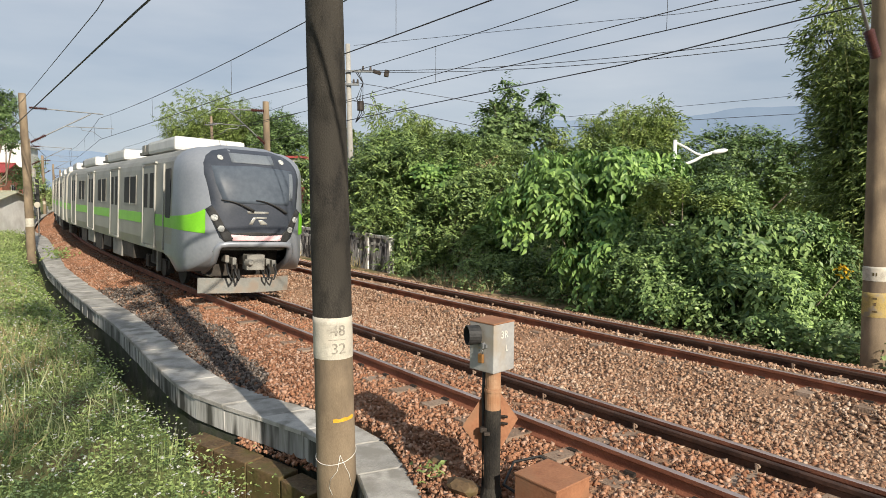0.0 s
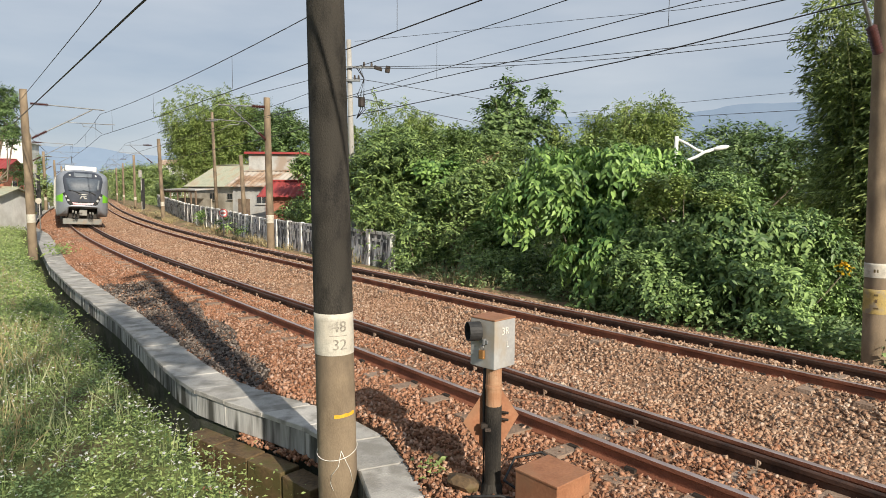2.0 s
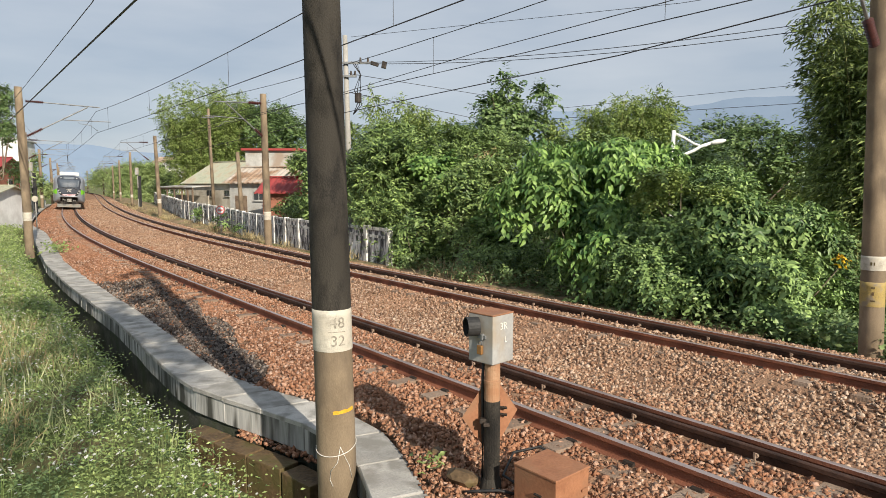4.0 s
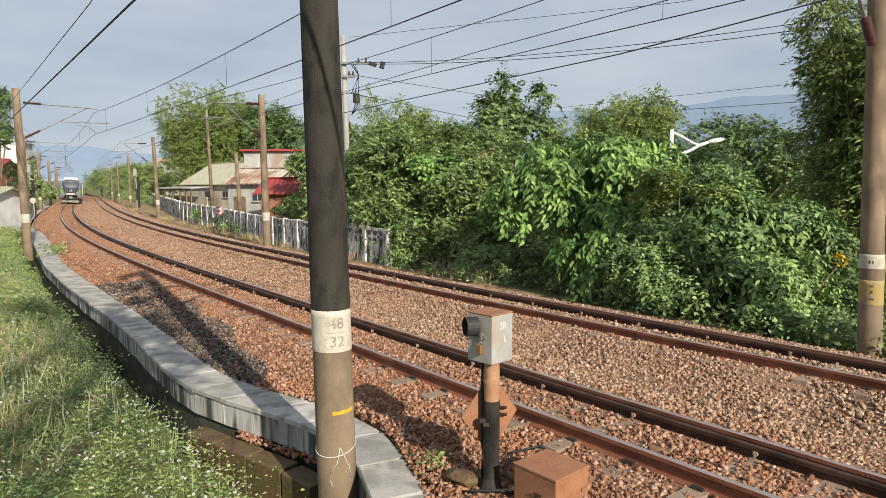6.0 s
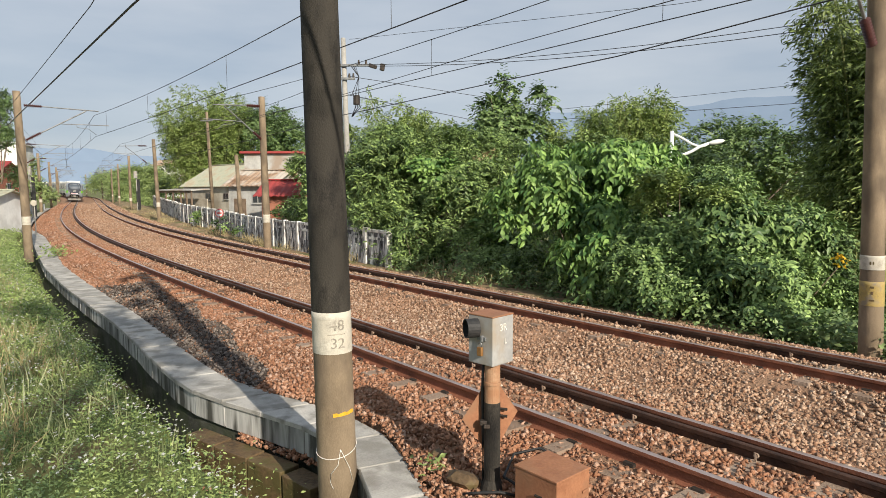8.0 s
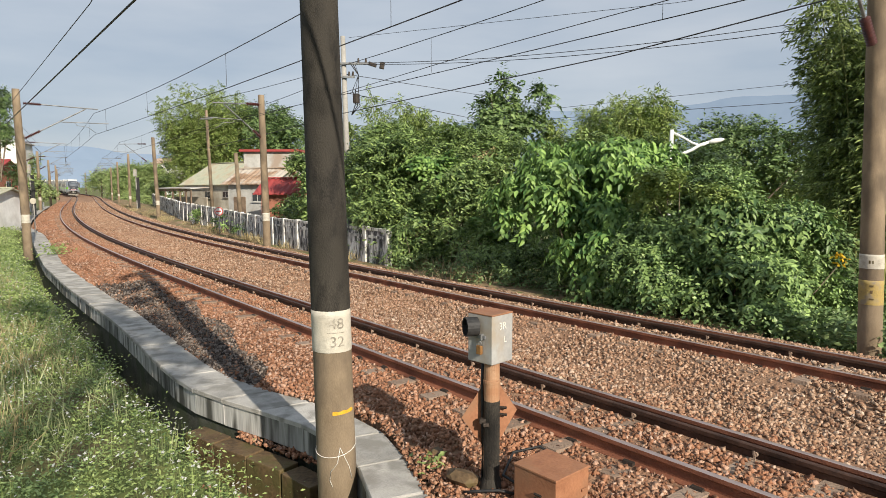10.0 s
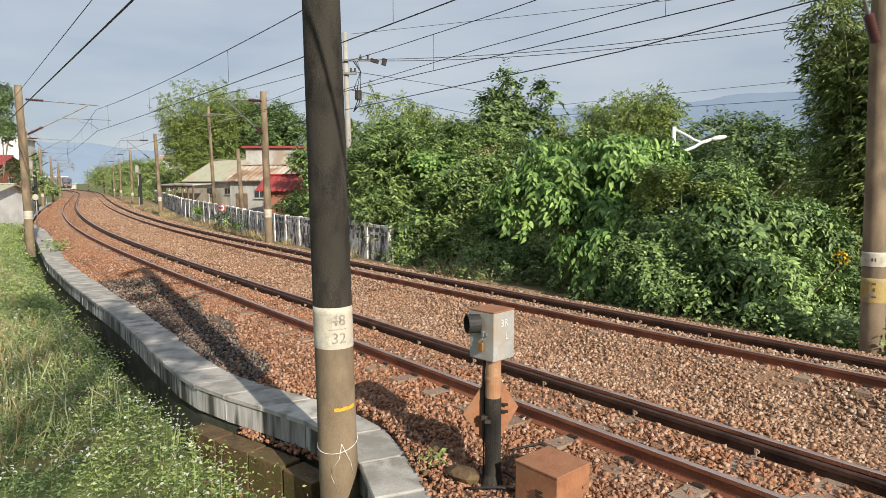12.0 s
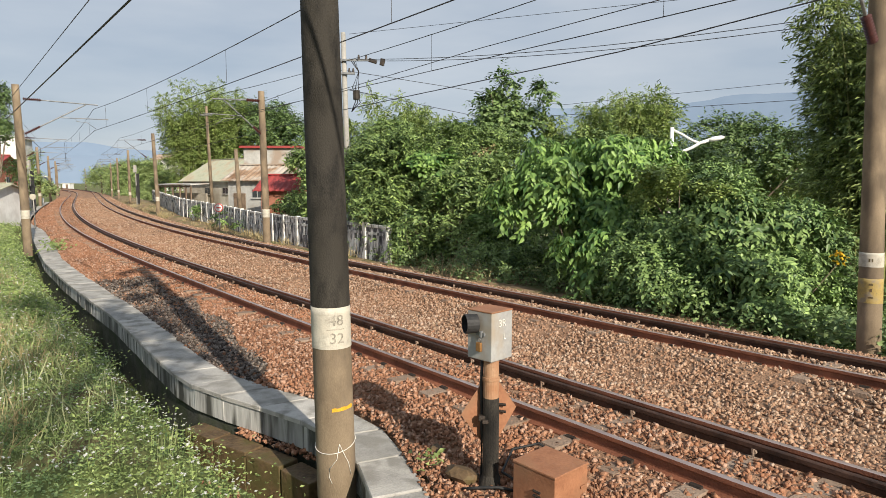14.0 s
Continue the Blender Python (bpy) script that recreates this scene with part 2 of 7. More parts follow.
# ---------------------------------------------------------------- the line of the track
KNOTS = (-80, 0, 10, 20, 32, 50, 75, 100, 125, 150, 185, 420)
BENDS = (-0.003, -0.0034, -0.00113, -0.00293, -0.00403, -0.00183, -0.00087, -0.00002, -0.0002, 0.0026, 0.0026, 0.0020)
GAUGE, CANT, APART = 1.10, 0.05, 3.805
STEP = 0.25
_s = np.arange(-80, 420, STEP)
_k = np.interp(_s, KNOTS, BENDS)
_h = np.cumsum(_k * STEP)
_h += 2.26763 - np.interp(0, _s, _h)
_x, _y = np.cumsum(np.cos(_h) * STEP), np.cumsum(np.sin(_h) * STEP)
_x += 3.40869 - np.interp(0, _s, _x)
_y += 3.9976 - np.interp(0, _s, _y)


def grade(s):
    """The line climbs gently in the distance."""
    return 0.0075 * max(0.0, s - 115)


def track(s, d=0.0, z=0.0):
    """The place s metres along the near track, d metres to its left (towards the grass)."""
    h = np.interp(s, _s, _h)
    return Vector((np.interp(s, _s, _x) - math.sin(h) * d, np.interp(s, _s, _y) + math.cos(h) * d, z + grade(s)))


def heading(s):
    return float(np.interp(s, _s, _h))


def track_frame(s, d, z):
    h = heading(s)
    c = math.atan(CANT / GAUGE)
    left = Vector((-math.sin(h) * math.cos(c), math.cos(h) * math.cos(c), math.sin(c)))
    up = Vector((math.sin(h) * math.sin(c), -math.cos(h) * math.sin(c), math.cos(c)))
    return track(s, d, z), left, up


def offsets(xy):
    """Distance left of the near track, and distance along it, for many places."""
    p = np.c_[_x, _y][::4]
    out = np.empty(len(xy))
    so = np.empty(len(xy))
    nn = np.c_[-np.sin(_h), np.cos(_h)][::4]
    for i in range(0, len(xy), 4000):
        q = xy[i:i + 4000]
        j = ((q[:, None] - p[None]) ** 2).sum(2).argmin(1)
        out[i:i + 4000] = ((q - p[j]) * nn[j]).sum(1)
        so[i:i + 4000] = _s[::4][j]
    return out, so


STATIONS = [-70, -50, -35, -25] + [x * 0.75 - 18 for x in range(70)] + [35 + 2.5 * i for i in range(60)] + [186 + 6 * i for i in range(38)]


# ---------------------------------------------------------------- ground and ballast
def ground_height(d, x, y):
    """Height of the land by the distance left of the track."""
    pts = ((-400, 0.4), (-60, -0.4), (-12, -0.9), (-8.5, -0.62), (-6.0, -0.40), (-5.2, -0.6), (2.3, -1.25), (2.75, -1.1), (3.0, -0.80), (3.4, -0.66),
           (5.0, -0.55), (8.0, -0.36), (14.0, -0.28), (40.0, -0.3), (400, 0.0))
    return np.interp(d, [p[0] for p in pts], [p[1] for p in pts])


def make_ground():
    t = np.linspace(-1, 1, 191)
    ax = np.sinh(t * 7.2) / np.sinh(7.2) * 4200
    X, Y = np.meshgrid(ax - 4.0, ax + 9.0)
    xy = np.c_[X.ravel(), Y.ravel()]
    d, so = offsets(xy)
    z = ground_height(d, xy[:, 0], xy[:, 1])
    near = np.hypot(xy[:, 0], xy[:, 1]) < 200
    wob = np.array([noise.noise((a * 0.35, b * 0.35, 0)) if q else 0 for (a, b), q in zip(xy, near)])
    z = z + wob * 0.10 * (np.abs(d + 1.5) > 4.2)
    # kept below the finer sheet of the bank
    z = np.where((d > 1.0) & (d < 16.0) & (so > -30) & (so < 118), np.minimum(z, -0.3) - 1.0, z)
    n = len(t)
    vs = np.c_[xy, z]
    i = np.arange(n * n).reshape(n, n)
    fs = np.stack([i[:-1, :-1], i[:-1, 1:], i[1:, 1:], i[1:, :-1]], -1).reshape(-1, 4)
    ob = link_mesh("ground", vs, fs.tolist(), M["grass_floor"], smooth=True)
    tagged(ob, "weedy grass bank and flat land beside the railway", "ground", kind="structure")


WALL_OUT = [tuple(track(s, 2.95)[:2]) for s in (100, 85, 70, 58, 48)] + [(-22.0, 33.6), (-16.9, 26.1), (-13.1, 20.6), (-10.07, 16.6), (-7.88, 13.86), (-6.41, 12.06), (-5.46, 10.79), (-4.49, 9.45), (-3.76, 8.48), (-3.17, 7.82),
            (-2.65, 7.43), (-2.13, 7.08), (-1.58, 6.69), (-1.22, 6.36), (-0.95, 5.95), (-0.79, 5.59), (-0.66, 5.2), (-0.52, 4.7), (-0.3, 3.9)]
WALL_IN = [tuple(track(s, 2.45)[:2]) for s in (100, 85, 70, 58, 48)] + [(-21.6, 34.2), (-16.5, 26.7), (-12.75, 21.1), (-9.7, 17.1), (-7.45, 14.25), (-5.95, 12.35), (-4.98, 11.06), (-4.05, 9.78), (-3.36, 8.85), (-2.84, 8.28),
           (-2.36, 7.86), (-1.80, 7.50), (-1.28, 7.12), (-0.86, 6.72), (-0.57, 6.30), (-0.39, 5.86), (-0.25, 5.4), (-0.08, 4.9), (0.15, 4.1)]
WALL_TOP = -0.30


def wall_gap(xy):
    """Distance of places from the outer face of the trough wall."""
    w = np.array(WALL_OUT, float)
    p, e = w[:-1], np.diff(w, axis=0)
    out = np.empty(len(xy))
    for i in range(0, len(xy), 8000):
        v = xy[i:i + 8000, None] - p[None]
        t = np.clip((v * e).sum(2) / (e * e).sum(1), 0, 1)
        out[i:i + 8000] = np.sqrt(((v - t[..., None] * e) ** 2).sum(2).min(1))
    return out


def bank_height(P):
    """Height of the grassy bank at places P, and their offsets from the track."""
    d, so = offsets(P)
    z = ground_height(d, P[:, 0], P[:, 1])
    ditch = np.interp(wall_gap(P), [0, 0.16, 0.36, 0.62, 1.0], [-1.4, -1.35, -1.05, -0.66, 0.5])
    z = np.where(so < 36, np.minimum(z, ditch), z)
    r = np.hypot(P[:, 0] + 0.3, P[:, 1] + 1.5)
    return np.maximum(z, np.where(d > 1.2, np.interp(r, [0, 2.2, 4.6, 5.6], [0.62, 0.56, -0.8, -3]), -9)), d


def make_bank():
    """The grassy bank beside the trough, finer than the land around it."""
    ss = [-30 + 0.6 * i for i in range(120)] + [42 + 2.0 * i for i in range(39)]
    ds = [2.1, 2.5, 2.85, 3.05, 3.25, 3.5, 3.8, 4.2, 4.7, 5.3, 6.0, 6.8, 7.8, 9.0, 10.5, 12.5, 15.0, 17.0]
    P = np.array([track(s, d)[:2] for s in ss for d in ds])
    z, _ = bank_height(P)
    z = z + np.array([0.05 * noise.noise((x * 1.1, y * 1.1, 2)) for x, y in P]) + np.tile([0.0] * (len(ds) - 2) + [-0.1, -1.2], len(ss))
    n = len(ds)
    fs = [(i * n + k, i * n + k + 1, (i + 1) * n + k + 1, (i + 1) * n + k) for i in range(len(ss) - 1) for k in range(n - 1)]
    ob = link_mesh("grass_bank", np.c_[P, z], fs, M["grass_floor"], smooth=True)
    tagged(ob, "overgrown earth bank between the houses and the railway", "bank", kind="structure")


def beyond_wall(xy, gap=0.0):
    """True where places lie on the grass side of the trough's inner edge."""
    w = np.array(WALL_IN, float)
    p, q = w[:-1], w[1:]
    e = q - p
    out = np.zeros(len(xy), bool)
    for i in range(0, len(xy), 8000):
        v = xy[i:i + 8000, None] - p[None]
        t = np.clip((v * e).sum(2) / (e * e).sum(1), 0, 1)
        r = v - t[..., None] * e
        k = (r ** 2).sum(2).argmin(1)
        rr = r[np.arange(len(k)), k]
        out[i:i + 8000] = (e[k, 0] * rr[:, 1] - e[k, 1] * rr[:, 0]) / np.hypot(e[k, 0], e[k, 1]) < -gap
    return out & (xy[:, 1] < 84.0)


def make_ballast():
    prof = [(2.5, -0.40), (2.3, -0.36), (2.1, -0.32), (1.95, -0.30), (1.8, -0.285), (1.65, -0.27), (1.5, -0.24), (1.35, -0.19), (1.1, -0.15), (0.8, -0.135), (0.55, -0.13), (0, -0.135), (-0.55, -0.165), (-0.8, -0.14), (-1.2, -0.2), (-1.9, -0.30),
            (-2.6, -0.22), (-3.0, -0.10), (-3.25, -0.125), (-3.8, -0.145), (-4.4, -0.165), (-4.7, -0.19), (-5.2, -0.24), (-5.7, -0.33), (-6.1, -0.44), (-6.4, -0.8)]
    vs, fs = [], []
    for s in STATIONS:
        for d, z in prof:
            vs.append(track(s, d, z + 0.03 * noise.noise((s * 0.9, d * 0.9, 3))))
    inside = beyond_wall(np.array(vs)[:, :2], -0.03)
    for v, q in zip(vs, inside):
        if q:
            v.z = min(v.z, -0.62)
    for v, q in zip(vs, beyond_wall(np.array(vs)[:, :2], 0.28)):
        if q:
            v.z = -1.7
    n = len(prof)
    for i in range(len(STATIONS) - 1):
        for k in range(n - 1):
            a = i * n + k
            fs.append((a, a + 1, a + 1 + n, a + n))
    ob = link_mesh("ballast_bed", vs, fs, M["ballast"], smooth=True)
    tagged(ob, "rust-brown crushed stone ballast bed under both tracks", "ballast", kind="structure")
    return prof


RAIL = [(-0.0325, 0.0), (-0.0325, -0.035), (-0.009, -0.05), (-0.009, -0.125), (-0.062, -0.14), (-0.062, -0.152), (0.062, -0.152), (0.062, -0.14),
        (0.009, -0.125), (0.009, -0.05), (0.0325, -0.035), (0.0325, 0.0), (0.022, 0.006), (-0.022, 0.006)]


def make_track(name, base, label):
    root = empty(name)
    for side, cz in ((GAUGE / 2, CANT / 2), (-GAUGE / 2, -CANT / 2)):
        fr = [track_frame(s, base + side, cz - 0.006) for s in STATIONS]
        vs, fs = sweep(RAIL, fr)
        ob = link_mesh("rail", vs, fs, [M["rail_rust"], M["rail_top"]], root, "rusty steel rail with a worn bright top")
        n = len(RAIL)
        for p in ob.data.polygons:
            if p.index % n in (11, 12, 13) and p.index < (len(fr) - 1) * n:
                p.material_index = 1
    fr = [track_frame(s, base - GAUGE / 2 + 0.135, -CANT / 2 - 0.022) for s in STATIONS]
    vs, fs = sweep(RAIL, fr)
    link_mesh("check_rail", vs, fs, M["check"], root, "black greasy check rail beside the inner rail")
    tagged(root, label, "railway track", "railway tracks")
    return root


make_ground()
make_bank()
PROFILE = make_ballast()


def make_verge():
    """Dusty strip of earth between the far ballast and the painted wall."""
    ss = [4 + 1.5 * i for i in range(84)]
    ds = (-5.8, -6.2, -6.7, -7.3, -8.0, -9.0, -10.5)
    P = [track(q, d) for q in ss for d in ds]
    z = ground_height(np.tile(ds, len(ss)), None, None) + np.tile([-0.1, 0.05, 0.07, 0.08, 0.08, 0.05, -0.2], len(ss))
    vs = [(p.x, p.y, h + grade(q) + np.interp(q, (30, 55, 90), (0.0, 0.3, 0.42)) * np.interp(-d, (6.0, 7.0), (0.0, 1.0)) + 0.03 * noise.noise((p.x, p.y, 1))) for p, h, q, d in zip(P, z, np.repeat(ss, len(ds)), np.tile(ds, len(ss)))]
    n = len(ds)
    fs = [(i * n + k, (i + 1) * n + k, (i + 1) * n + k + 1, i * n + k + 1) for i in range(len(ss) - 1) for k in range(n - 1)]
    ob = link_mesh("verge", vs, fs, M["verge"], smooth=True)
    tagged(ob, "dusty brown earth verge with dry grass beside the far track", "verge", kind="structure")


make_verge()
near_track = make_track("railway_track", 0.0, "curved narrow-gauge track with rusty rails in brown ballast")
far_track = make_track("railway_track", -APART, "second curved track with check rail beside a green bank")


# ---------------------------------------------------------------- cable trough wall beside the track
def along(points, step):
    """Evenly spaced places on a smooth line through points."""
    p = np.array(points, float)
    t = np.concatenate([[0], np.cumsum(np.hypot(*np.diff(p, axis=0).T))])
    q = np.arange(0, t[-1], step)
    out = np.c_[np.interp(q, t, p[:, 0]), np.interp(q, t, p[:, 1])]
    for _ in range(3):
        out[1:-1] = (out[:-2] + 2 * out[1:-1] + out[2:]) / 4
    return out


def make_trough():
    n = 290
    lo, li = along(WALL_OUT, 0.05), along(WALL_IN, 0.05)
    pick = lambda a, k: a[np.linspace(0, len(a) - 1, k).round().astype(int)]
    lo, li = pick(lo, n), pick(li, n)
    root = empty("cable_trough")
    # old retaining wall under the trough
    vs, fs = [], []
    for a, b in zip(lo, li):
        u = (b - a) / np.linalg.norm(b - a)
        e, w = a + u * 0.07, a + u * 0.24
        vs += [(*e, WALL_TOP - 0.33), (*(a + u * 0.05), WALL_TOP - 1.4), (*w, WALL_TOP - 1.4), (*w, WALL_TOP - 0.33)]
    for i in range(n - 1):
        for k in range(4):
            p, q = i * 4 + k, i * 4 + (k + 1) % 4
            fs.append((p, p + 4, q + 4, q))
    # ditch shade is put into the dark colour of this mossy concrete
    link_mesh("retaining_wall", vs, fs, M["concrete_dark"], root, "mossy retaining wall under the trough, darkened for ditch shade")
    # lids
    i, rng = 0, random.Random(5)
    while i < n - 2:
        j = min(i + 2, n - 1)
        vs, m = [], []
        for k, sh in ((i, 0.012), (j, -0.012)):
            d = (lo[j] - lo[i]) / np.linalg.norm(lo[j] - lo[i])
            a, b = lo[k] + d * sh * 0.6, li[k] + d * sh * 0.6
            m.append((a, b))
        z0 = WALL_TOP + rng.uniform(-0.006, 0.006)
        tip = rng.uniform(-0.006, 0.006)
        (a0, b0), (a1, b1) = m
        e = 0.012
        mid = (a0 + b0 + a1 + b1) / 4
        ins = lambda p: p + (mid - p) / np.linalg.norm(mid - p) * e * 1.4
        vs = [(*p, z0 - 0.06) for p in (a0, b0, b1, a1)] + [(*p, z0 - e) for p in (a0, b0, b1, a1)]
        vs += [(*ins(p), z0 + q) for p, q in ((a0, tip), (b0, -tip), (b1, -tip), (a1, tip))]
        fs = [(3, 2, 1, 0)]
        for lv in (0, 4):
            fs += [(lv + k, lv + (k + 1) % 4, lv + 4 + (k + 1) % 4, lv + 4 + k) for k in range(4)]
        fs.append((8, 9, 10, 11))
        link_mesh("lid", vs, fs, M["concrete"], root)
        un = (b0 - a0) / np.linalg.norm(b0 - a0)
        uo = (b1 - a1) / np.linalg.norm(b1 - a1)
        t0, t1 = rng.uniform(0.02, 0.035), rng.uniform(0.02, 0.035)
        q = [a0 + un * t0, a0 + un * 0.2, a1 + uo * 0.2, a1 + uo * t1]
        vs = [(*p, z0 - 0.062) for p in q] + [(*p, z0 - 0.34) for p in q]
        link_mesh("side_panel", vs, [(0, 1, 2, 3), (7, 6, 5, 4)] + [(k, 4 + k, 4 + (k + 1) % 4, (k + 1) % 4) for k in range(4)], M["panel"], root)
        i = j
    tagged(root, "grey concrete cable trough with lids winding beside the ballast", "cable trough")
    # drain in front of it
    dr = empty("drain")
    for k, (x, y, yaw, sx) in enumerate(((-2.80, 7.26, -36, 0.56), (-2.33, 6.93, -35, 0.58), (-1.86, 6.60, -35, 0.56), (-1.42, 6.24, -42, 0.5))):
        bm = box_bm((sx - 0.012, 0.26, 0.5), Matrix.Translation((x, y, -0.92 - 0.012 * k)) @ Matrix.Rotation(radians(yaw), 4, "Z"))
        part("block", bm, M["brown_block"], dr, bevel=0.014)
    bm = box_bm((2.3, 0.7, 0.05), Matrix.Translation((-2.1, 6.42, -1.24)) @ Matrix.Rotation(radians(-36), 4, "Z"))
    part("channel_floor", bm, M["concrete_dark"], dr, "dark channel floor")
    tagged(dr, "brown stained concrete drain edge below the trough wall", "drain")


make_trough()


# ---------------------------------------------------------------- line poles
def rings(points, n=20):
    """A round shaft through (place, radius) pairs."""
    vs, fs = [], []
    for p, r in points:
        for k in range(n):
            a = 2 * math.pi * k / n
            vs.append((p[0] + r * math.cos(a), p[1] + r * math.sin(a), p[2]))
    for i in range(len(points) - 1):
        for k in range(n):
            a, b = i * n + k, i * n + (k + 1) % n
            fs.append((a, b, b + n, a + n))
    fs.append(tuple(range((len(points) - 1) * n, len(points) * n)))
    return vs, fs


def text_part(name, txt, size, mat, parent, m, label=""):
    cu = bpy.data.curves.new(name, "FONT")
    cu.body, cu.size, cu.extrude = txt, size, 0.0015
    cu.align_x = cu.align_y = "CENTER"
    tmp = new(name + "_line", cu)
    me = bpy.data.meshes.new_from_object(tmp.evaluated_get(bpy.context.evaluated_depsgraph_get()))
    bpy.data.objects.remove(tmp)
    me.materials.clear()
    me.materials.append(mat)
    ob = new(name, me)
    ob.parent = parent
    ob.matrix_basis = m
    if label:
        ob["label"] = label
    return ob


def curved_text(name, txt, size, mat, parent, r, yaw, z, label=""):
    """Writing painted round a pole of radius r."""
    ob = text_part(name, txt, size, mat, parent, Matrix(), label)
    for v in ob.data.vertices:
        a = yaw + v.co.x / r
        rr = r + 0.003 + v.co.z
        v.co = Vector((rr * math.cos(a), rr * math.sin(a), z + v.co.y))
    return ob


def line_pole(base, top, r0, r1, label, black=None, tag=(0.80, 1.14), yellow=None, face=-1.3, coat="pole_black"):
    """A tapered concrete catenary pole that leans from base to top."""
    base, top = Vector(base), Vector(top)
    root = empty("catenary_pole", Matrix.Translation(base))
    ax = top - base
    at = lambda z: ax * ((z - base.z) / ax.z)
    rad = lambda z: r0 + (r1 - r0) * (z - base.z) / ax.z

    def shell(name, z0, z1, grow, mat, lab=""):
        zs = np.linspace(z0, z1, 7)
        vs, fs = rings([(at(z), rad(z) + grow) for z in zs], 28)
        return link_mesh(name, vs, fs, mat, root, lab, smooth=True)

    shell("shaft", base.z, top.z, 0.0, M["pole"])
    if black:
        shell("coat", black[0], black[1], 0.004, M[coat], "black weathered tar coating" if coat == "pole_black" else "worn yellow painted band")
    if tag:
        shell("white_band", tag[0], tag[1], 0.005, M["white_paint"], "worn white painted band")
    if yellow:
        z = yellow
        vs, fs = [], []
        for i in range(9):
            a = face - 0.35 + i * 0.15
            for dz in (0.0, 0.032 + 0.006 * math.sin(i * 2.1)):
                r = rad(z) + 0.004
                zz = z + dz + 0.012 * (i / 8)
                vs.append(at(zz) + Vector((r * math.cos(a), r * math.sin(a), 0)))
        fs = [(2 * i, 2 * i + 2, 2 * i + 3, 2 * i + 1) for i in range(8)]
        link_mesh("yellow_mark", vs, fs, M["yellow_paint"], root, "yellow painted line")
    tagged(root, label, "catenary pole", "catenary poles")
    return root, at, rad


def near_pole():
    b, t = (-0.967, 5.6, -1.25), (-1.125, 5.6, 7.4)
    root, at, rad = line_pole(b, t, 0.182, 0.140, "concrete catenary pole, black above a white band, brown below", (1.17, 7.4), (0.80, 1.17), 0.235, face=-1.15)
    for txt, z in (("48", 1.055), ("32", 0.895)):
        o = at(z)
        ob = curved_text("number", txt, 0.135, M["ink"], root, rad(z) + 0.005, -1.12, z - b[2], "stencilled dark numerals")
        ob.location.x, ob.location.y = o.x, o.y
    vs, fs = [], []
    r = rad(0.97) + 0.007
    for i in range(8):
        a = -1.62 + i * 0.13
        for dz in (0, 0.006):
            vs.append(at(0.975 + dz) + Vector((r * math.cos(a), r * math.sin(a), 0)))
    link_mesh("stroke", vs, [(2 * i, 2 * i + 2, 2 * i + 3, 2 * i + 1) for i in range(7)], M["ink"], root)
    # string tied round the pole
    pts = []
    for i in range(33):
        a = 2 * math.pi * i / 32
        z = -0.10 + 0.05 * math.sin(a + 0.4)
        r = rad(z) + 0.006
        pts.append(at(z) + Vector((r * math.cos(a), r * math.sin(a), 0)))
    tube_part("string", pts, 0.0035, M["cloth"], root, "thin pale string tied round the pole")
    r = rad(0) + 0.008
    pt = lambda a, z: at(z) + Vector((r * math.cos(a), r * math.sin(a), 0))
    tube_part("string", [pt(-1.2, -0.06), pt(-1.35, -0.2), pt(-1.7, -0.28), pt(-1.75, -0.36), pt(-1.62, -0.42)], 0.003, M["cloth"], root)
    tube_part("string", [pt(-1.2, -0.06), pt(-1.0, -0.15), pt(-0.75, -0.25), pt(-0.6, -0.37)], 0.003, M["cloth"], root)
    return root


def insulator(a, b, parent, discs=9, r=0.075):
    a, b = Vector(a), Vector(b)
    bm = rod_bm(a, b, 0.028, n=8)
    for i in range(discs):
        f = (i + 0.5) / discs
        p = a.lerp(b, f)
        d = (b - a).normalized() * (b - a).length / discs * 0.3
        rod_bm(p - d, p + d, r, r * 0.45, 12, bm)
    return part("insulator", bm, M["insulator"], parent, "dark ribbed porcelain insulator", smooth=False)


def cantilever(s, side, base_d, wire_d, zs):
    """Bracket arms that hold the overhead wire above one track, seen from its pole."""
    root = empty("cantilever")
    zt, zb, zc, zw = zs
    sg = side
    P = lambda d, z: track(s, d, z)
    d0 = base_d - sg * 0.16
    insulator(P(d0, zt), P(d0 - sg * 0.62, zt - 0.01), root)
    part("top_tube", rod_bm(P(d0 - sg * 0.6, zt - 0.01), P(wire_d - sg * 0.12, zt - 0.07), 0.024, n=8), M["steel"], root)
    a, b = P(d0, zb), P(wire_d + sg * 0.35, zt - 0.09)
    insulator(a, a.lerp(b, 0.24), root)
    part("stay_tube", rod_bm(a.lerp(b, 0.23), b, 0.026, n=8), M["steel"], root)
    c = a.lerp(b, 0.55)
    part("register_tube", rod_bm(c, P(wire_d - sg * 0.5, c.z + 0.02), 0.018, n=8), M["steel"], root)
    tube_part("steady_arm", [P(wire_d + sg * 0.75, c.z - 0.03), P(wire_d + sg * 0.7, c.z - 0.12), P(wire_d + sg * 0.3, c.z - 0.16), P(wire_d, zw + 0.02)], 0.012, M["steel"], root)
    tagged(root, "galvanised cantilever bracket with ribbed insulators on a line pole", "cantilever", "cantilevers")


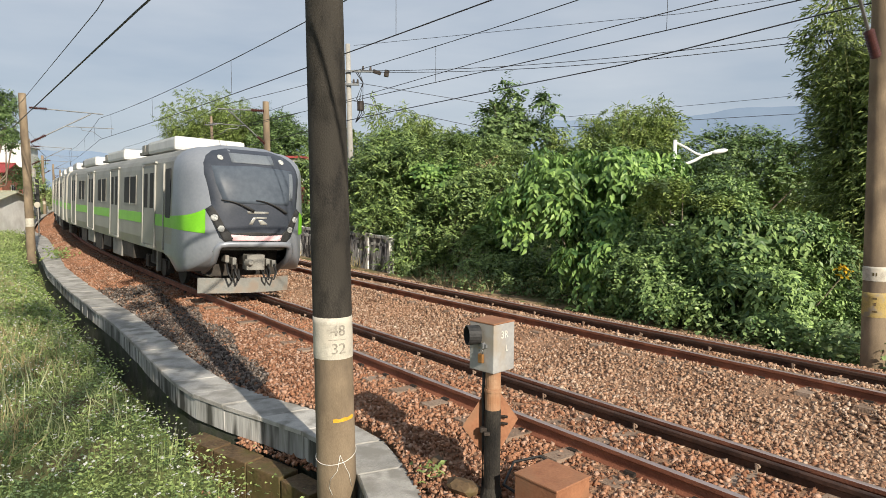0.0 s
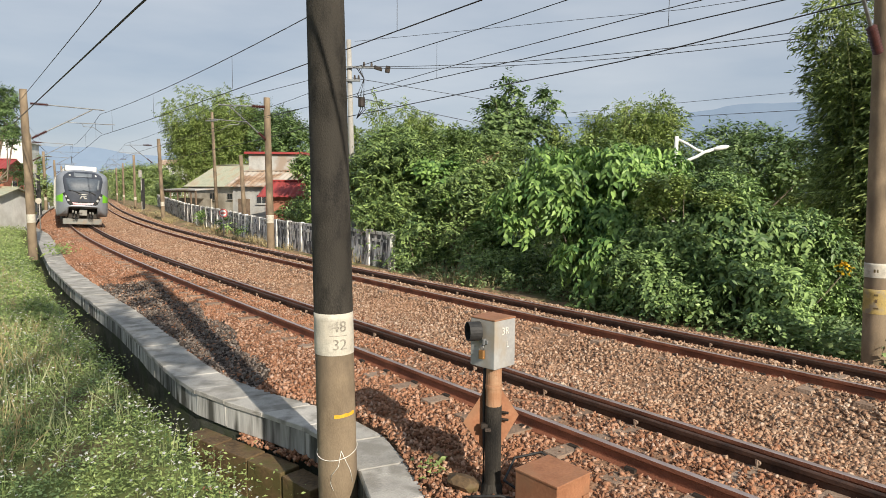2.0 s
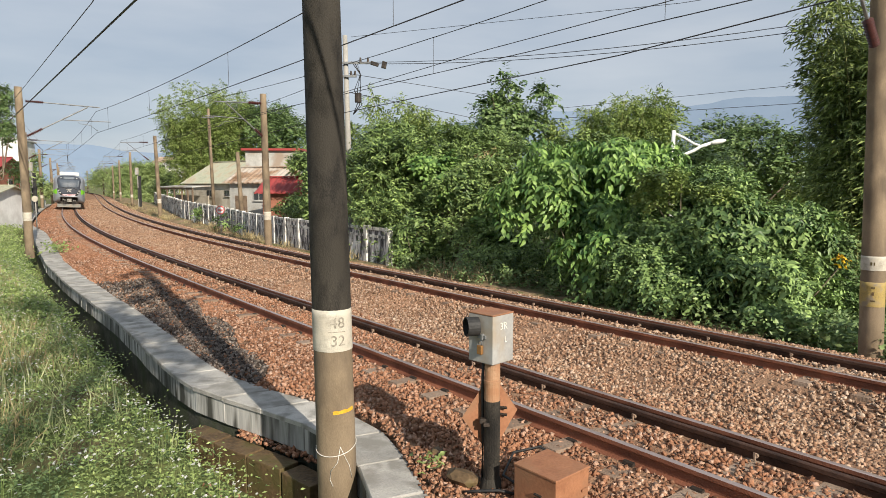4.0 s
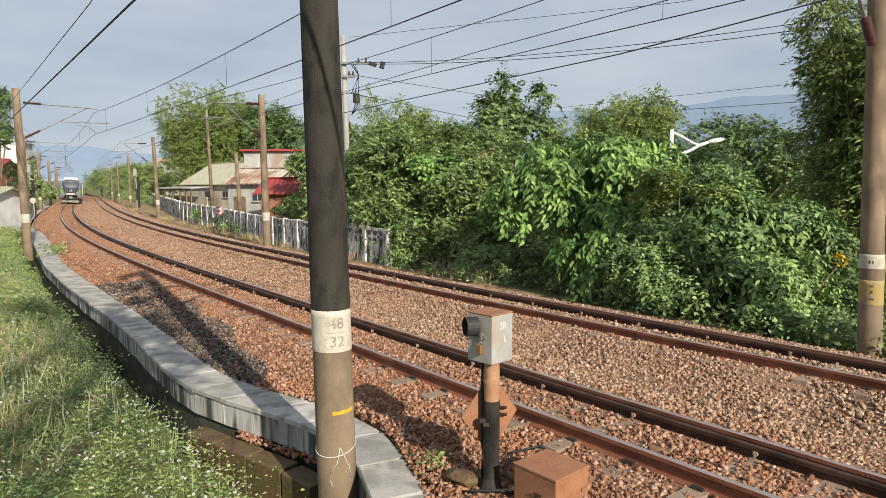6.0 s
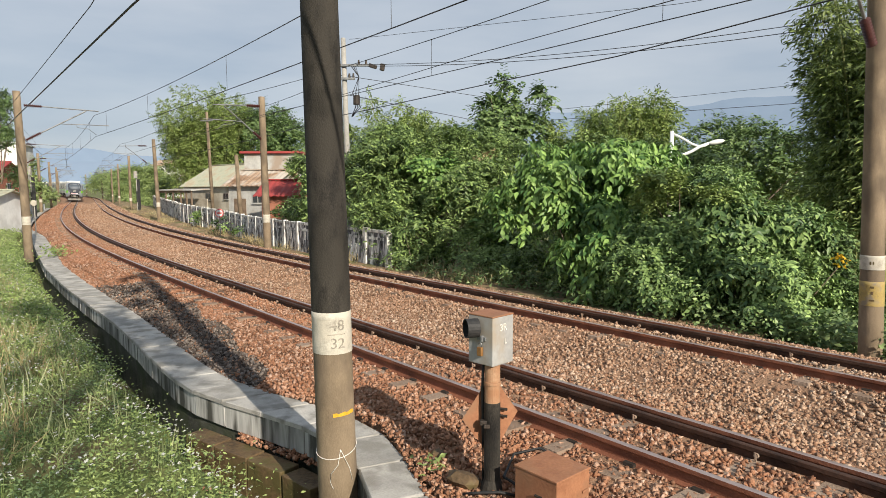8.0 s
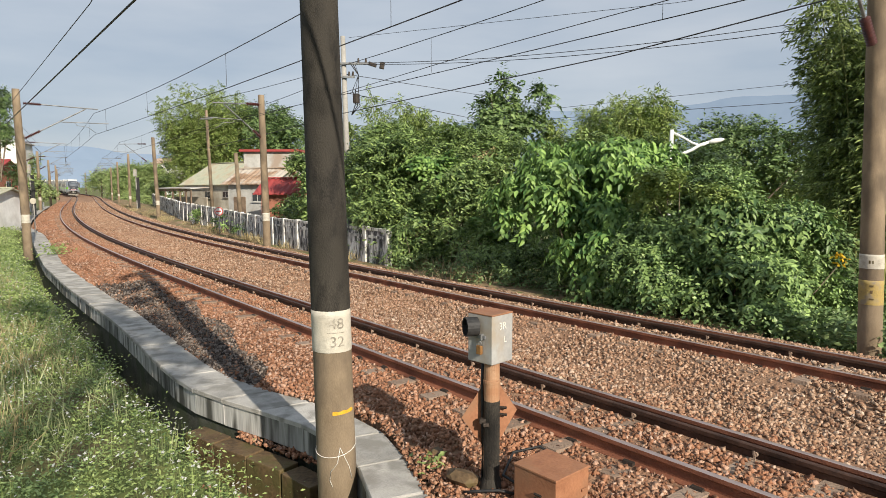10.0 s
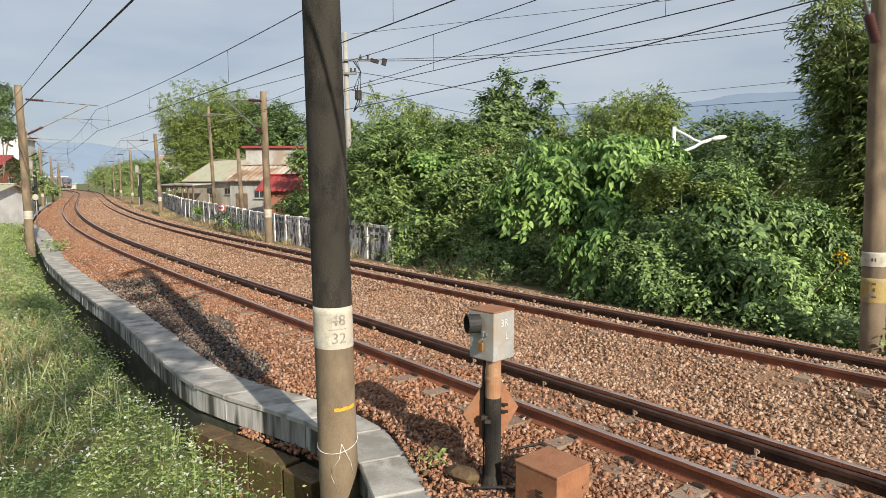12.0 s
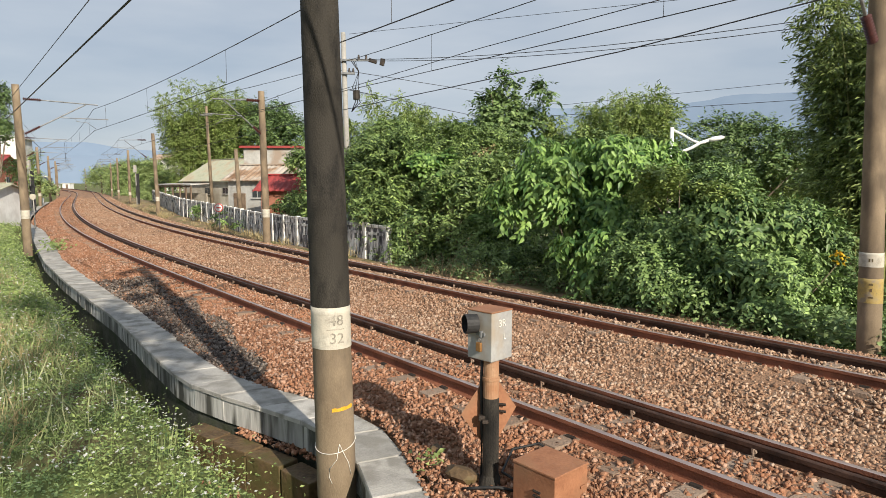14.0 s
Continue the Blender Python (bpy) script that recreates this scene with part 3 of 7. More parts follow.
NEAR_D, FAR_D = 2.68, -6.15
near_pole()
line_pole((-17.14, 26.0, -0.75), (-17.22, 26.0, 6.2), 0.17, 0.135, "brown concrete catenary pole with a white band in the grass", yellow=None)
for s in (56, 82, 108, 134, 160, 186, 214):
    p = track(s, NEAR_D)
    line_pole((p.x, p.y, -0.8), (p.x, p.y, 6.2), 0.17, 0.135, "distant concrete catenary pole along the curve")
band_pole, band_at, band_rad = line_pole((6.70, 9.72, -0.8), (6.43, 9.72, 6.3), 0.172, 0.135, "concrete catenary pole with yellow and white bands before bushes", black=(0.42, 0.80), tag=(0.98, 1.2), coat="yellow_band")
# faded painted marks on the bands, too worn to read
for z, h, a0, a1, lab in ((0.70, 0.03, -2.30, -1.98, "worn dark mark on the yellow band"), (0.60, 0.05, -2.22, -2.04, ""), (0.50, 0.025, -2.32, -1.95, ""), (1.06, 0.05, -2.38, -2.24, ""), (1.06, 0.05, -2.12, -2.02, "")):
    vs = []
    for i in range(5):
        a = a0 + (a1 - a0) * i / 4
        for zz in (z, z + h):
            r = band_rad(zz) + 0.0075
            vs.append(band_at(zz) + Vector((r * math.cos(a), r * math.sin(a), 0)))
    link_mesh("mark", vs, [(2 * i, 2 * i + 2, 2 * i + 3, 2 * i + 1) for i in range(4)], M["brown_block"], band_pole, lab)
p = track(25.2, -5.75)
line_pole((p.x, p.y, -0.7), (p.x - 0.08, p.y, 6.1), 0.165, 0.13, "weathered concrete catenary pole before the painted wall")
p = track(55.0, -6.35)
line_pole((p.x, p.y, -0.7), (p.x - 0.2, p.y, 6.25), 0.165, 0.13, "weathered concrete catenary pole at the end of the wall")
for s in (84, 112, 140, 168, 196):
    p = track(s, FAR_D - 0.3)
    line_pole((p.x, p.y, -0.7), (p.x, p.y, 6.2), 0.165, 0.13, "distant concrete catenary pole along the curve")

for s in (4.0, 29.9, 56, 82, 108, 134, 160, 186):
    cantilever(s, 1, NEAR_D, -0.05 if s > 5 else 0.1, (5.65, 4.25, 5.45, 4.55))
for s in (2.4, 25.2, 55.0, 84, 112, 140, 168):
    cantilever(s, -1, -5.8, -3.75, (5.70, 4.30, 5.5, 4.6))


# ---------------------------------------------------------------- lineside signal box and junction box
def signal_box():
    root = empty("signal_box", pose(0.40, 5.1, -0.30, 0, 0, 0))
    yaw = Matrix.Rotation(radians(45), 4, "Z")
    part("post", rod_bm((0, 0, -0.15), (0, 0, 1.12), 0.066, 0.064, 20), M["tan_rust"], root, "tan rusty steel post, tarred below", smooth=False)
    part("post_coat", rod_bm((0, 0, 0.02), (0, 0, 0.79), 0.069, 0.0675, 20), M["pole_black"], root, "black tarred sleeve on the post")
    part("collar", rod_bm((0, 0, 0.94), (0, 0, 0.965), 0.072, n=20), M["tan_rust"], root)
    bm = bmesh.new()
    rod_bm((0, 0, -0.3), (0, 0, -0.06), 0.19, 0.14, 12, bm)
    rod_bm((0, 0, -0.06), (0, 0, 0.13), 0.14, 0.07, 12, bm)
    part("foot", bm, M["pole_black"], root, "dark flared foot")
    c = Matrix.Translation((-0.01, 0.06, 1.315)) @ yaw
    part("box", box_bm((0.262, 0.262, 0.40), c), M["box_grey"], root, "grey painted steel box", bevel=0.008)
    part("box_lid", box_bm((0.268, 0.268, 0.014), c @ Matrix.Translation((0, 0, 0.204))), M["rust_paint"], root, "rusty brown box lid", bevel=0.006)
    # hood lens on the side that faces along the line
    ctr = c @ Vector((-0.13, 0.03, 0.10))
    dr = (c.to_3x3() @ Vector((-1, 0.55, 0))).normalized()
    vs, fs = [], []
    for i, (k, r) in enumerate(((0, 0.078), (0.05, 0.078), (0.105, 0.08), (0.105, 0.072), (0.02, 0.066))):
        side = dr.cross(Vector((0, 0, 1)))
        for j in range(20):
            a = 2 * math.pi * j / 20
            vs.append(ctr + dr * k + side * (r * math.cos(a)) + Vector((0, 0, r * math.sin(a))))
    for i in range(4):
        for j in range(20):
            fs.append((i * 20 + j, i * 20 + (j + 1) % 20, i * 20 + 20 + (j + 1) % 20, i * 20 + 20 + j))
    fs.append(tuple(range(80, 100)))
    link_mesh("hood", vs, fs, M["black"], root, "black round lamp hood", smooth=False)
    lf = c @ Matrix.Translation((-0.132, 0, 0)) @ Matrix.Rotation(radians(-90), 4, "Z") @ Matrix.Rotation(radians(90), 4, "X")
    rf = c @ Matrix.Translation((0, -0.132, 0)) @ Matrix.Rotation(radians(90), 4, "X")
    part("hasp", box_bm((0.09, 0.03, 0.014), lf @ Matrix.Translation((0.02, 0.02, 0.006))), M["steel"], root, bevel=0.003)
    part("staple", box_bm((0.02, 0.05, 0.03), lf @ Matrix.Translation((0.03, 0.02, 0.012))), M["steel"], root, bevel=0.004)
    part("padlock", box_bm((0.05, 0.075, 0.03), lf @ Matrix.Translation((0.015, -0.085, 0.02))), M["brass"], root, "brass padlock", bevel=0.008)
    vs = [lf @ Vector(p) for p in ((-0.003, -0.05, 0.02), (-0.003, -0.02, 0.02), (0.015, -0.01, 0.02), (0.033, -0.02, 0.02), (0.033, -0.05, 0.02))]
    tube_part("shackle", vs, 0.005, M["steel"], root)
    text_part("writing", "3R", 0.085, M["cloth"], root, rf @ Matrix.Translation((0.0, 0.105, 0.002)), "white painted letters")
    text_part("writing", "L", 0.07, M["cloth"], root, rf @ Matrix.Translation((0.03, -0.01, 0.002)))
    # diamond plates behind the post
    vs = [(-0.25, 0.02, 0.63), (0.0, 0.085, 0.27), (0.225, 0.13, 0.66), (0, 0.085, 1.0)]
    vs = vs + [(x, y + 0.006, z) for x, y, z in vs]
    fs = [(0, 1, 2, 3), (7, 6, 5, 4)] + [(k, (k + 1) % 4, 4 + (k + 1) % 4, 4 + k) for k in range(4)]
    link_mesh("diamond_plate", vs, fs, M["rust_paint"], root, "rusty orange-brown diamond plate")
    part("clamp", box_bm((0.06, 0.05, 0.04), Matrix.Translation((-0.075, -0.02, 0.62))), M["dark_metal"], root, bevel=0.006)
    part("clamp", box_bm((0.05, 0.05, 0.03), Matrix.Translation((-0.05, -0.05, 0.60))), M["dark_metal"], root, bevel=0.006)
    part("bolt", rod_bm((0.075, 0.08, 0.70), (0.13, 0.06, 0.70), 0.012, n=8), M["dark_metal"], root)
    part("bolt", rod_bm((0.075, 0.08, 0.64), (0.13, 0.06, 0.64), 0.012, n=8), M["dark_metal"], root)
    tube_part("conduit", [(-0.075, 0.02, 1.1), (-0.08, 0.03, 0.9), (-0.075, 0.03, 0.5), (-0.075, 0.03, 0.1), (-0.1, 0, -0.1)], 0.013, M["black"], root)
    tagged(root, "grey lineside signal box on a rusty tarred post", "signal box")


def junction_box():
    root = empty("junction_box", pose(0.845, 4.78, -0.49, 0, 0, 0))
    c = Matrix.Translation((0, 0, 0.30)) @ Matrix.Rotation(radians(41), 4, "Z")
    part("body", box_bm((0.40, 0.42, 0.52), c), M["rust_paint"], root, "rust-brown painted steel case", bevel=0.008)
    part("lid", box_bm((0.41, 0.43, 0.02), c @ Matrix.Translation((0, 0, 0.262))), M["rust_paint"], root, bevel=0.006)
    lf = c @ Matrix.Translation((-0.202, 0, 0)) @ Matrix.Rotation(radians(-90), 4, "Z") @ Matrix.Rotation(radians(90), 4, "X")
    rf = c @ Matrix.Translation((0, -0.212, 0)) @ Matrix.Rotation(radians(90), 4, "X")
    for k in range(3):
        part("louvre", box_bm((0.07, 0.012, 0.018), lf @ Matrix.Translation((0.04, 0.10 - 0.035 * k, 0.006)) @ Matrix.Rotation(0.4, 4, "X")), M["dark_metal"], root, bevel=0.003)
    part("hasp", box_bm((0.02, 0.035, 0.02), rf @ Matrix.Translation((-0.16, 0.06, 0.01))), M["rust_paint"], root, bevel=0.004)
    part("hasp", box_bm((0.03, 0.03, 0.02), rf @ Matrix.Translation((-0.12, 0.05, 0.01))), M["rust_paint"], root, bevel=0.004)
    part("catch", box_bm((0.07, 0.02, 0.012), rf @ Matrix.Translation((0.14, 0.10, 0.006))), M["rust_paint"], root, bevel=0.004)
    text_part("writing", "3R", 0.11, M["cloth"], root, lf @ Matrix.Translation((-0.08, -0.09, 0.002)), "faded white painted letters")
    part("plinth", box_bm((0.5, 0.5, 0.2), Matrix.Translation((0, 0, -0.04)) @ Matrix.Rotation(radians(41), 4, "Z")), M["concrete_dark"], root, bevel=0.01)
    tagged(root, "rust-brown steel junction box standing in the ballast", "junction box")


signal_box()
junction_box()


# ---------------------------------------------------------------- the train
T = {
    "body": material("stainless_body", (0.25, 0.243, 0.212), (0.345, 0.338, 0.30), 1.2, 0.5, 0.03, metal=0.4, fine=30),
    "front": material("silver_front", (0.235, 0.255, 0.285), (0.30, 0.32, 0.35), 2.0, 0.38, 0.0, metal=0.35),
    "green": material("green_stripe", (0.15, 0.46, 0.02), (0.20, 0.56, 0.03), 3.0, 0.4, 0.0),
    "mask": material("grey_mask", (0.035, 0.042, 0.055), (0.055, 0.062, 0.078), 3.0, 0.38, 0.0),
    "glass": material("dark_glass", (0.010, 0.010, 0.010), (0.028, 0.026, 0.024), 2.0, 0.5, 0.0, spec=0.08),
    "screen": material("windscreen", (0.055, 0.068, 0.088), (0.095, 0.115, 0.14), 1.2, 0.4, 0.0, spec=0.15),
    "sign": material("sign_glass", (0.12, 0.14, 0.16), (0.17, 0.19, 0.21), 3.0, 0.3, 0.0),
    "white": material("train_white", (0.52, 0.52, 0.51), (0.62, 0.62, 0.60), 3.0, 0.5, 0.0),
    "pink": material("pink_bar", (0.75, 0.42, 0.45), (0.85, 0.60, 0.62), 3.0, 0.4, 0.0),
    "lamp": material("lamp_glass", (0.16, 0.17, 0.17), (0.62, 0.63, 0.60), 22.0, 0.12, 0.0),
    "under": material("underframe", (0.02, 0.019, 0.018), (0.065, 0.055, 0.045), 4.0, 0.8, 0.3),
    "undergrey": material("under_grey", (0.16, 0.155, 0.14), (0.27, 0.26, 0.23), 4.0, 0.7, 0.2),
    "plough": material("plough_plate", (0.17, 0.17, 0.155), (0.26, 0.26, 0.235), 3.0, 0.6, 0.1, stain=(0.24, 0.2, 0.16), stain_scale=3.0),
    "door": material("door_metal", (0.30, 0.30, 0.275), (0.40, 0.395, 0.36), 3.0, 0.45, 0.0, metal=0.5),
}
HALF_W, Z_LOW, Z_TOP, CAR_L = 1.40, 0.90, 3.45, 19.6


def hull_outline(low=Z_LOW, n_arc=7):
    """Cross-section of the car body, counter-clockwise from the lower left."""
    pts = [(-HALF_W + 0.05, low), (-HALF_W, low + 0.25), (-HALF_W, 2.0), (-HALF_W + 0.015, 2.8)]
    for i in range(n_arc):
        a = math.pi - math.pi / 2 * i / (n_arc - 1)
        pts.append((-HALF_W + 0.60 + 0.58 * math.cos(a), 2.90 + 0.47 * math.sin(a)))
    pts.append((-0.5, Z_TOP - 0.01))
    right = [(-y, z) for y, z in pts[::-1]]
    return pts + [(0, Z_TOP)] + right


def radius_at(outline, c, ang):
    """Distance from c to the outline along an angle."""
    d = (math.cos(ang), math.sin(ang))
    best = 0.1
    for (y0, z0), (y1, z1) in zip(outline, outline[1:] + outline[:1]):
        ey, ez = y1 - y0, z1 - z0
        den = d[0] * ez - d[1] * ey
        if abs(den) < 1e-9:
            continue
        t = ((y0 - c[0]) * ez - (z0 - c[1]) * ey) / den
        u = ((y0 - c[0]) * d[1] - (z0 - c[1]) * d[0]) / den
        if t > 0 and -1e-6 <= u <= 1 + 1e-6:
            best = max(best, t)
    return best


NOSE_OUT = hull_outline(0.58)
NOSE_C = (0.0, 1.9)
NOSE_LEN = 1.25


def nose_x(y, z):
    """How far forward the cab front reaches at (y, z), from the start of the nose."""
    dy, dz = y - NOSE_C[0], z - NOSE_C[1]
    rr = math.hypot(dy, dz)
    r = min(1.0, rr / radius_at(NOSE_OUT, NOSE_C, math.atan2(dz, dy))) if rr > 1e-6 else 0.0
    x = NOSE_LEN * (1 - r ** 4.2) ** (1 / 2.0)
    rake = 0.30 * max(0.0, (z - 1.9) / 1.6) ** 1.6 + 0.12 * max(0.0, (1.5 - z) / 0.9) ** 2
    return max(0.0, x - rake * (1 - r ** 8)) - 0.05 * (y / HALF_W) ** 2 * (1 - r ** 6)


def front_patch(name, outline, grow, mat, parent, label="", ring_n=7, centre=None):
    """A shell that follows the cab front inside a closed outline of (y, z)."""
    dense = []
    for (y0, z0), (y1, z1) in zip(outline, outline[1:] + outline[:1]):
        k = max(1, int(math.hypot(y1 - y0, z1 - z0) / 0.08))
        dense += [(y0 + (y1 - y0) * i / k, z0 + (z1 - z0) * i / k) for i in range(k)]
    cy, cz = centre or (sum(p[0] for p in outline) / len(outline), sum(p[1] for p in outline) / len(outline))
    vs, fs = [(nose_x(cy, cz) + grow, cy, cz)], []
    n = len(dense)
    for k in range(1, ring_n + 1):
        f = k / ring_n
        for y, z in dense:
            yy, zz = cy + (y - cy) * f, cz + (z - cz) * f
            vs.append((nose_x(yy, zz) + grow, yy, zz))
    for y, z in dense:
        vs.append((nose_x(y, z) - 0.02, y, z))
    for i in range(n):
        fs.append((0, 1 + i, 1 + (i + 1) % n))
        for k in range(ring_n):
            a, b = 1 + k * n + i, 1 + k * n + (i + 1) % n
            fs.append((a, a + n, b + n, b))
    return link_mesh(name, vs, fs, mat, parent, label, smooth=True)


def car_sides(root, x0, x1, outline):
    vs, fs = [], []
    n = len(outline)
    for x in (x0, x1):
        vs += [(x, y, z) for y, z in outline]
    fs = [(k, k + n, (k + 1) % n + n, (k + 1) % n) for k in range(n)]
    fs += [tuple(range(n)), tuple(range(n, 2 * n))[::-1]]
    return link_mesh("body", vs, fs, T["body"], root, "brushed stainless steel body")


def side_fittings(root, x_front, x_back):
    """Doors, windows, green band and underfloor gear for both sides."""
    length = x_front - x_back
    doors = [x_back + length * f for f in (0.12, 0.375, 0.63, 0.885)]
    for sy in (-1, 1):
        y = sy * HALF_W
        bm = box_bm((length, 0.008, 0.27), Matrix.Translation(((x_front + x_back) / 2, y + sy * 0.003, 1.66)))
        part("green_band", bm, T["green"], root, "bright green band")
        for xd in doors:
            d = part("door", box_bm((1.30, 0.02, 1.92), Matrix.Translation((xd, y + sy * 0.004, 1.98))), T["body"], root, "double sliding door")
            for k in (-0.65, 0.65):
                part("door_post", box_bm((0.032, 0.04, 2.02), Matrix.Translation((xd + k, y + sy * 0.012, 1.99))), T["door"], d)
            part("rain_strip", box_bm((1.5, 0.05, 0.04), Matrix.Translation((xd, y + sy * 0.012, 3.04))), T["door"], d)
            part("sill", box_bm((1.4, 0.07, 0.05), Matrix.Translation((xd, y + sy * 0.02, 0.98))), T["door"], d)
            for k in (-0.31, 0.31):
                part("door_glass", box_bm((0.36, 0.012, 0.86), Matrix.Translation((xd + k, y + sy * 0.014, 2.36))), T["glass"], d, "dark door window", bevel=0.005)
        for a, b in zip(doors[:-1], doors[1:]):
            m = (a + b) / 2
            for k in (-0.55, 0.55):
                w = part("window", box_bm((0.76, 0.016, 0.80), Matrix.Translation((m + k * 0.75, y + sy * 0.006, 2.38))), T["body"], root, bevel=0.006)
                part("pane", box_bm((0.68, 0.012, 0.72), Matrix.Translation((m + k * 0.75, y + sy * 0.012, 2.38))), T["glass"], w, "dark tinted glass")
        for k, xb in enumerate(np.arange(x_back + 4.6, x_front - 4.4, 1.7)):
            h = (0.5, 0.42, 0.55, 0.36)[k % 4]
            part("underfloor_box", box_bm((1.35, 0.5, h), Matrix.Translation((xb, y - sy * 0.32, 0.90 - h / 2))), T["undergrey"] if k % 3 == 1 else T["under"], root, bevel=0.02)
    part("underframe", box_bm((length - 0.3, 1.7, 0.28), Matrix.Translation(((x_front + x_back) / 2, 0, 0.76))), T["under"], root)
    for xb in (x_back + 2.9, x_front - 2.9):
        for sy in (-1, 1):
            bm = box_bm((2.5, 0.14, 0.22), Matrix.Translation((xb, sy * 0.92, 0.52)))
            for k in (-0.95, 0.95):
                box_bm((0.34, 0.2, 0.32), Matrix.Translation((xb + k, sy * 0.94, 0.45)), bm)
            rod_bm((xb, sy * 0.92, 0.5), (xb, sy * 0.92, 0.88), 0.2, n=12, bm=bm)
            part("bogie_frame", bm, T["under"], root)
            part("damper", box_bm((0.14, 0.10, 0.55), Matrix.Translation((xb + 0.55, sy * 1.08, 0.58))), T["undergrey"], root, bevel=0.02)
        for k in (-0.95, 0.95):
            for sy in (-1, 1):
                part("wheel", rod_bm((xb + k, sy * 0.50, 0.43), (xb + k, sy * 0.60, 0.43), 0.43, n=20), T["under"], root)
    for xr, l in ((x_front - 3.2, 2.9), (x_front - 9.6, 3.0), (x_front - 15.4, 3.0)):
        bm = box_bm((l, 1.8, 0.36), Matrix.Translation((xr, 0, Z_TOP + 0.14)))
        part("roof_unit", bm, T["white"], root, "white roof air conditioner", bevel=0.09)
        fr = part("roof_frame", box_bm((1.5, 1.6, 0.08), Matrix.Translation((xr - l / 2 - 0.8, 0, Z_TOP + 0.05))), T["undergrey"], root)
        for k in (-0.5, 0.0, 0.5):
            part("resistor_box", box_bm((0.34, 1.5, 0.24), Matrix.Translation((xr - l / 2 - 0.8 + k, 0, Z_TOP + 0.2))), T["plough"], fr, bevel=0.03)


def middle_car():
    root = empty("train_car")
    car_sides(root, -CAR_L / 2, CAR_L / 2, hull_outline())
    side_fittings(root, CAR_L / 2, -CAR_L / 2)
    for sx in (-1, 1):
        part("gangway", box_bm((0.4, 1.3, 2.3), Matrix.Translation((sx * (CAR_L / 2 + 0.15), 0, 2.05))), T["under"], root, "black rubber gangway bellows")
    return tagged(root, "stainless steel commuter train car with green band", "train car", "train cars")


def cab_car():
    """The car with the driving cab; its cab faces +x."""
    root = empty("train_cab_car")
    xn = CAR_L / 2 - NOSE_LEN
    car_sides(root, -CAR_L / 2, xn - 0.25, hull_outline())
    side_fittings(root, xn - 0.4, -CAR_L / 2)
    part("gangway", box_bm((0.4, 1.3, 2.3), Matrix.Translation((-CAR_L / 2 - 0.15, 0, 2.05))), T["under"], root)
    cab = []
    # shell of the nose
    out = []
    for (y0, z0), (y1, z1) in zip(NOSE_OUT, NOSE_OUT[1:] + NOSE_OUT[:1]):
        k = max(1, int(math.hypot(y1 - y0, z1 - z0) / 0.09))
        out += [(y0 + (y1 - y0) * i / k, z0 + (z1 - z0) * i / k) for i in range(k)]
    n = len(out)
    vs, fs = [], []
    rs = [1.0, 1.0, 0.995, 0.985, 0.965, 0.94, 0.91, 0.87, 0.82, 0.75, 0.66, 0.55, 0.42, 0.28, 0.14]
    for k, r in enumerate(rs):
        for y, z in out:
            yy, zz = NOSE_C[0] + (y - NOSE_C[0]) * r, NOSE_C[1] + (z - NOSE_C[1]) * r
            x = nose_x(yy, zz) if k > 0 else -0.9
            if k == 0:
                zz = max(zz, Z_LOW)
            vs.append((x, yy, zz))
    hole = lambda v: abs(v[1]) < 0.75 and v[2] < 1.19
    for k in range(len(rs) - 1):
        for i in range(n):
            q = (k * n + i, k * n + (i + 1) % n, (k + 1) * n + (i + 1) % n, (k + 1) * n + i)
            if not any(hole(vs[a]) for a in q):
                fs.append(q)
    fs.append(tuple(range((len(rs) - 1) * n, len(rs) * n)))
    cab.append(link_mesh("cab_shell", vs, fs, T["front"], root, "silver rounded cab shell", smooth=True))
    # green sweep on the cab flanks
    for sy in (-1, 1):
        vs = []
        cols = 10
        for i in range(cols + 1):
            f = i / cols
            lo, hi = 1.525 - 0.05 * f ** 2, 1.795 + 0.21 * f ** 3
            for z in (lo, (lo + hi) / 2, hi):
                if f < 0.45:
                    vs.append((-0.65 + 0.65 * f / 0.45, sy * (HALF_W + 0.006), z))
                else:
                    yy = HALF_W * (1 - 0.255 * ((f - 0.45) / 0.55) ** 1.3)
                    vs.append((nose_x(yy, z) + 0.008, sy * (yy + 0.008), z))
        fs = [(3 * i + k, 3 * i + 3 + k, 3 * i + 4 + k, 3 * i + 1 + k) for i in range(cols) for k in (0, 1)]
        cab.append(link_mesh("green_sweep", vs, fs, T["green"], root, "bright green sweep", smooth=True))
    mask = [(-0.644, 1.28), (0.644, 1.28), (0.791, 1.40), (1.05, 2.00), (0.948, 2.08), (1, 2.45), (1.06, 2.75), (1.04, 2.98), (0.957, 3.15), (0.791, 3.27), (0.506, 3.34),
            (-0.506, 3.34), (-0.791, 3.27), (-0.957, 3.15), (-1.04, 2.98), (-1.06, 2.75), (-1, 2.45), (-0.948, 2.08), (-1.05, 2.00), (-0.791, 1.40)]
    cab.append(front_patch("mask", mask, 0.012, T["mask"], root, "dark grey front mask", centre=(0, 2.3), ring_n=10))
    scr = [(-0.718, 2.14), (0.718, 2.14), (0.865, 2.55), (0.911, 2.92), (0, 2.97), (-0.911, 2.92), (-0.865, 2.55)]
    cab.append(front_patch("windscreen", scr, 0.018, T["screen"], root, "tinted curved windscreen"))
    cab.append(front_patch("destination_sign", [(-0.478, 3.02), (0.478, 3.02), (0.478, 3.24), (-0.478, 3.24)], 0.02, T["sign"], root, "blank grey destination display", 4))
    bar = [(-0.534, 1.34), (0.534, 1.34), (0.57, 1.47), (0, 1.44), (-0.57, 1.47)]
    cab.append(front_patch("light_bar", bar, 0.024, T["pink"], root, "pale pink light bar", 4))
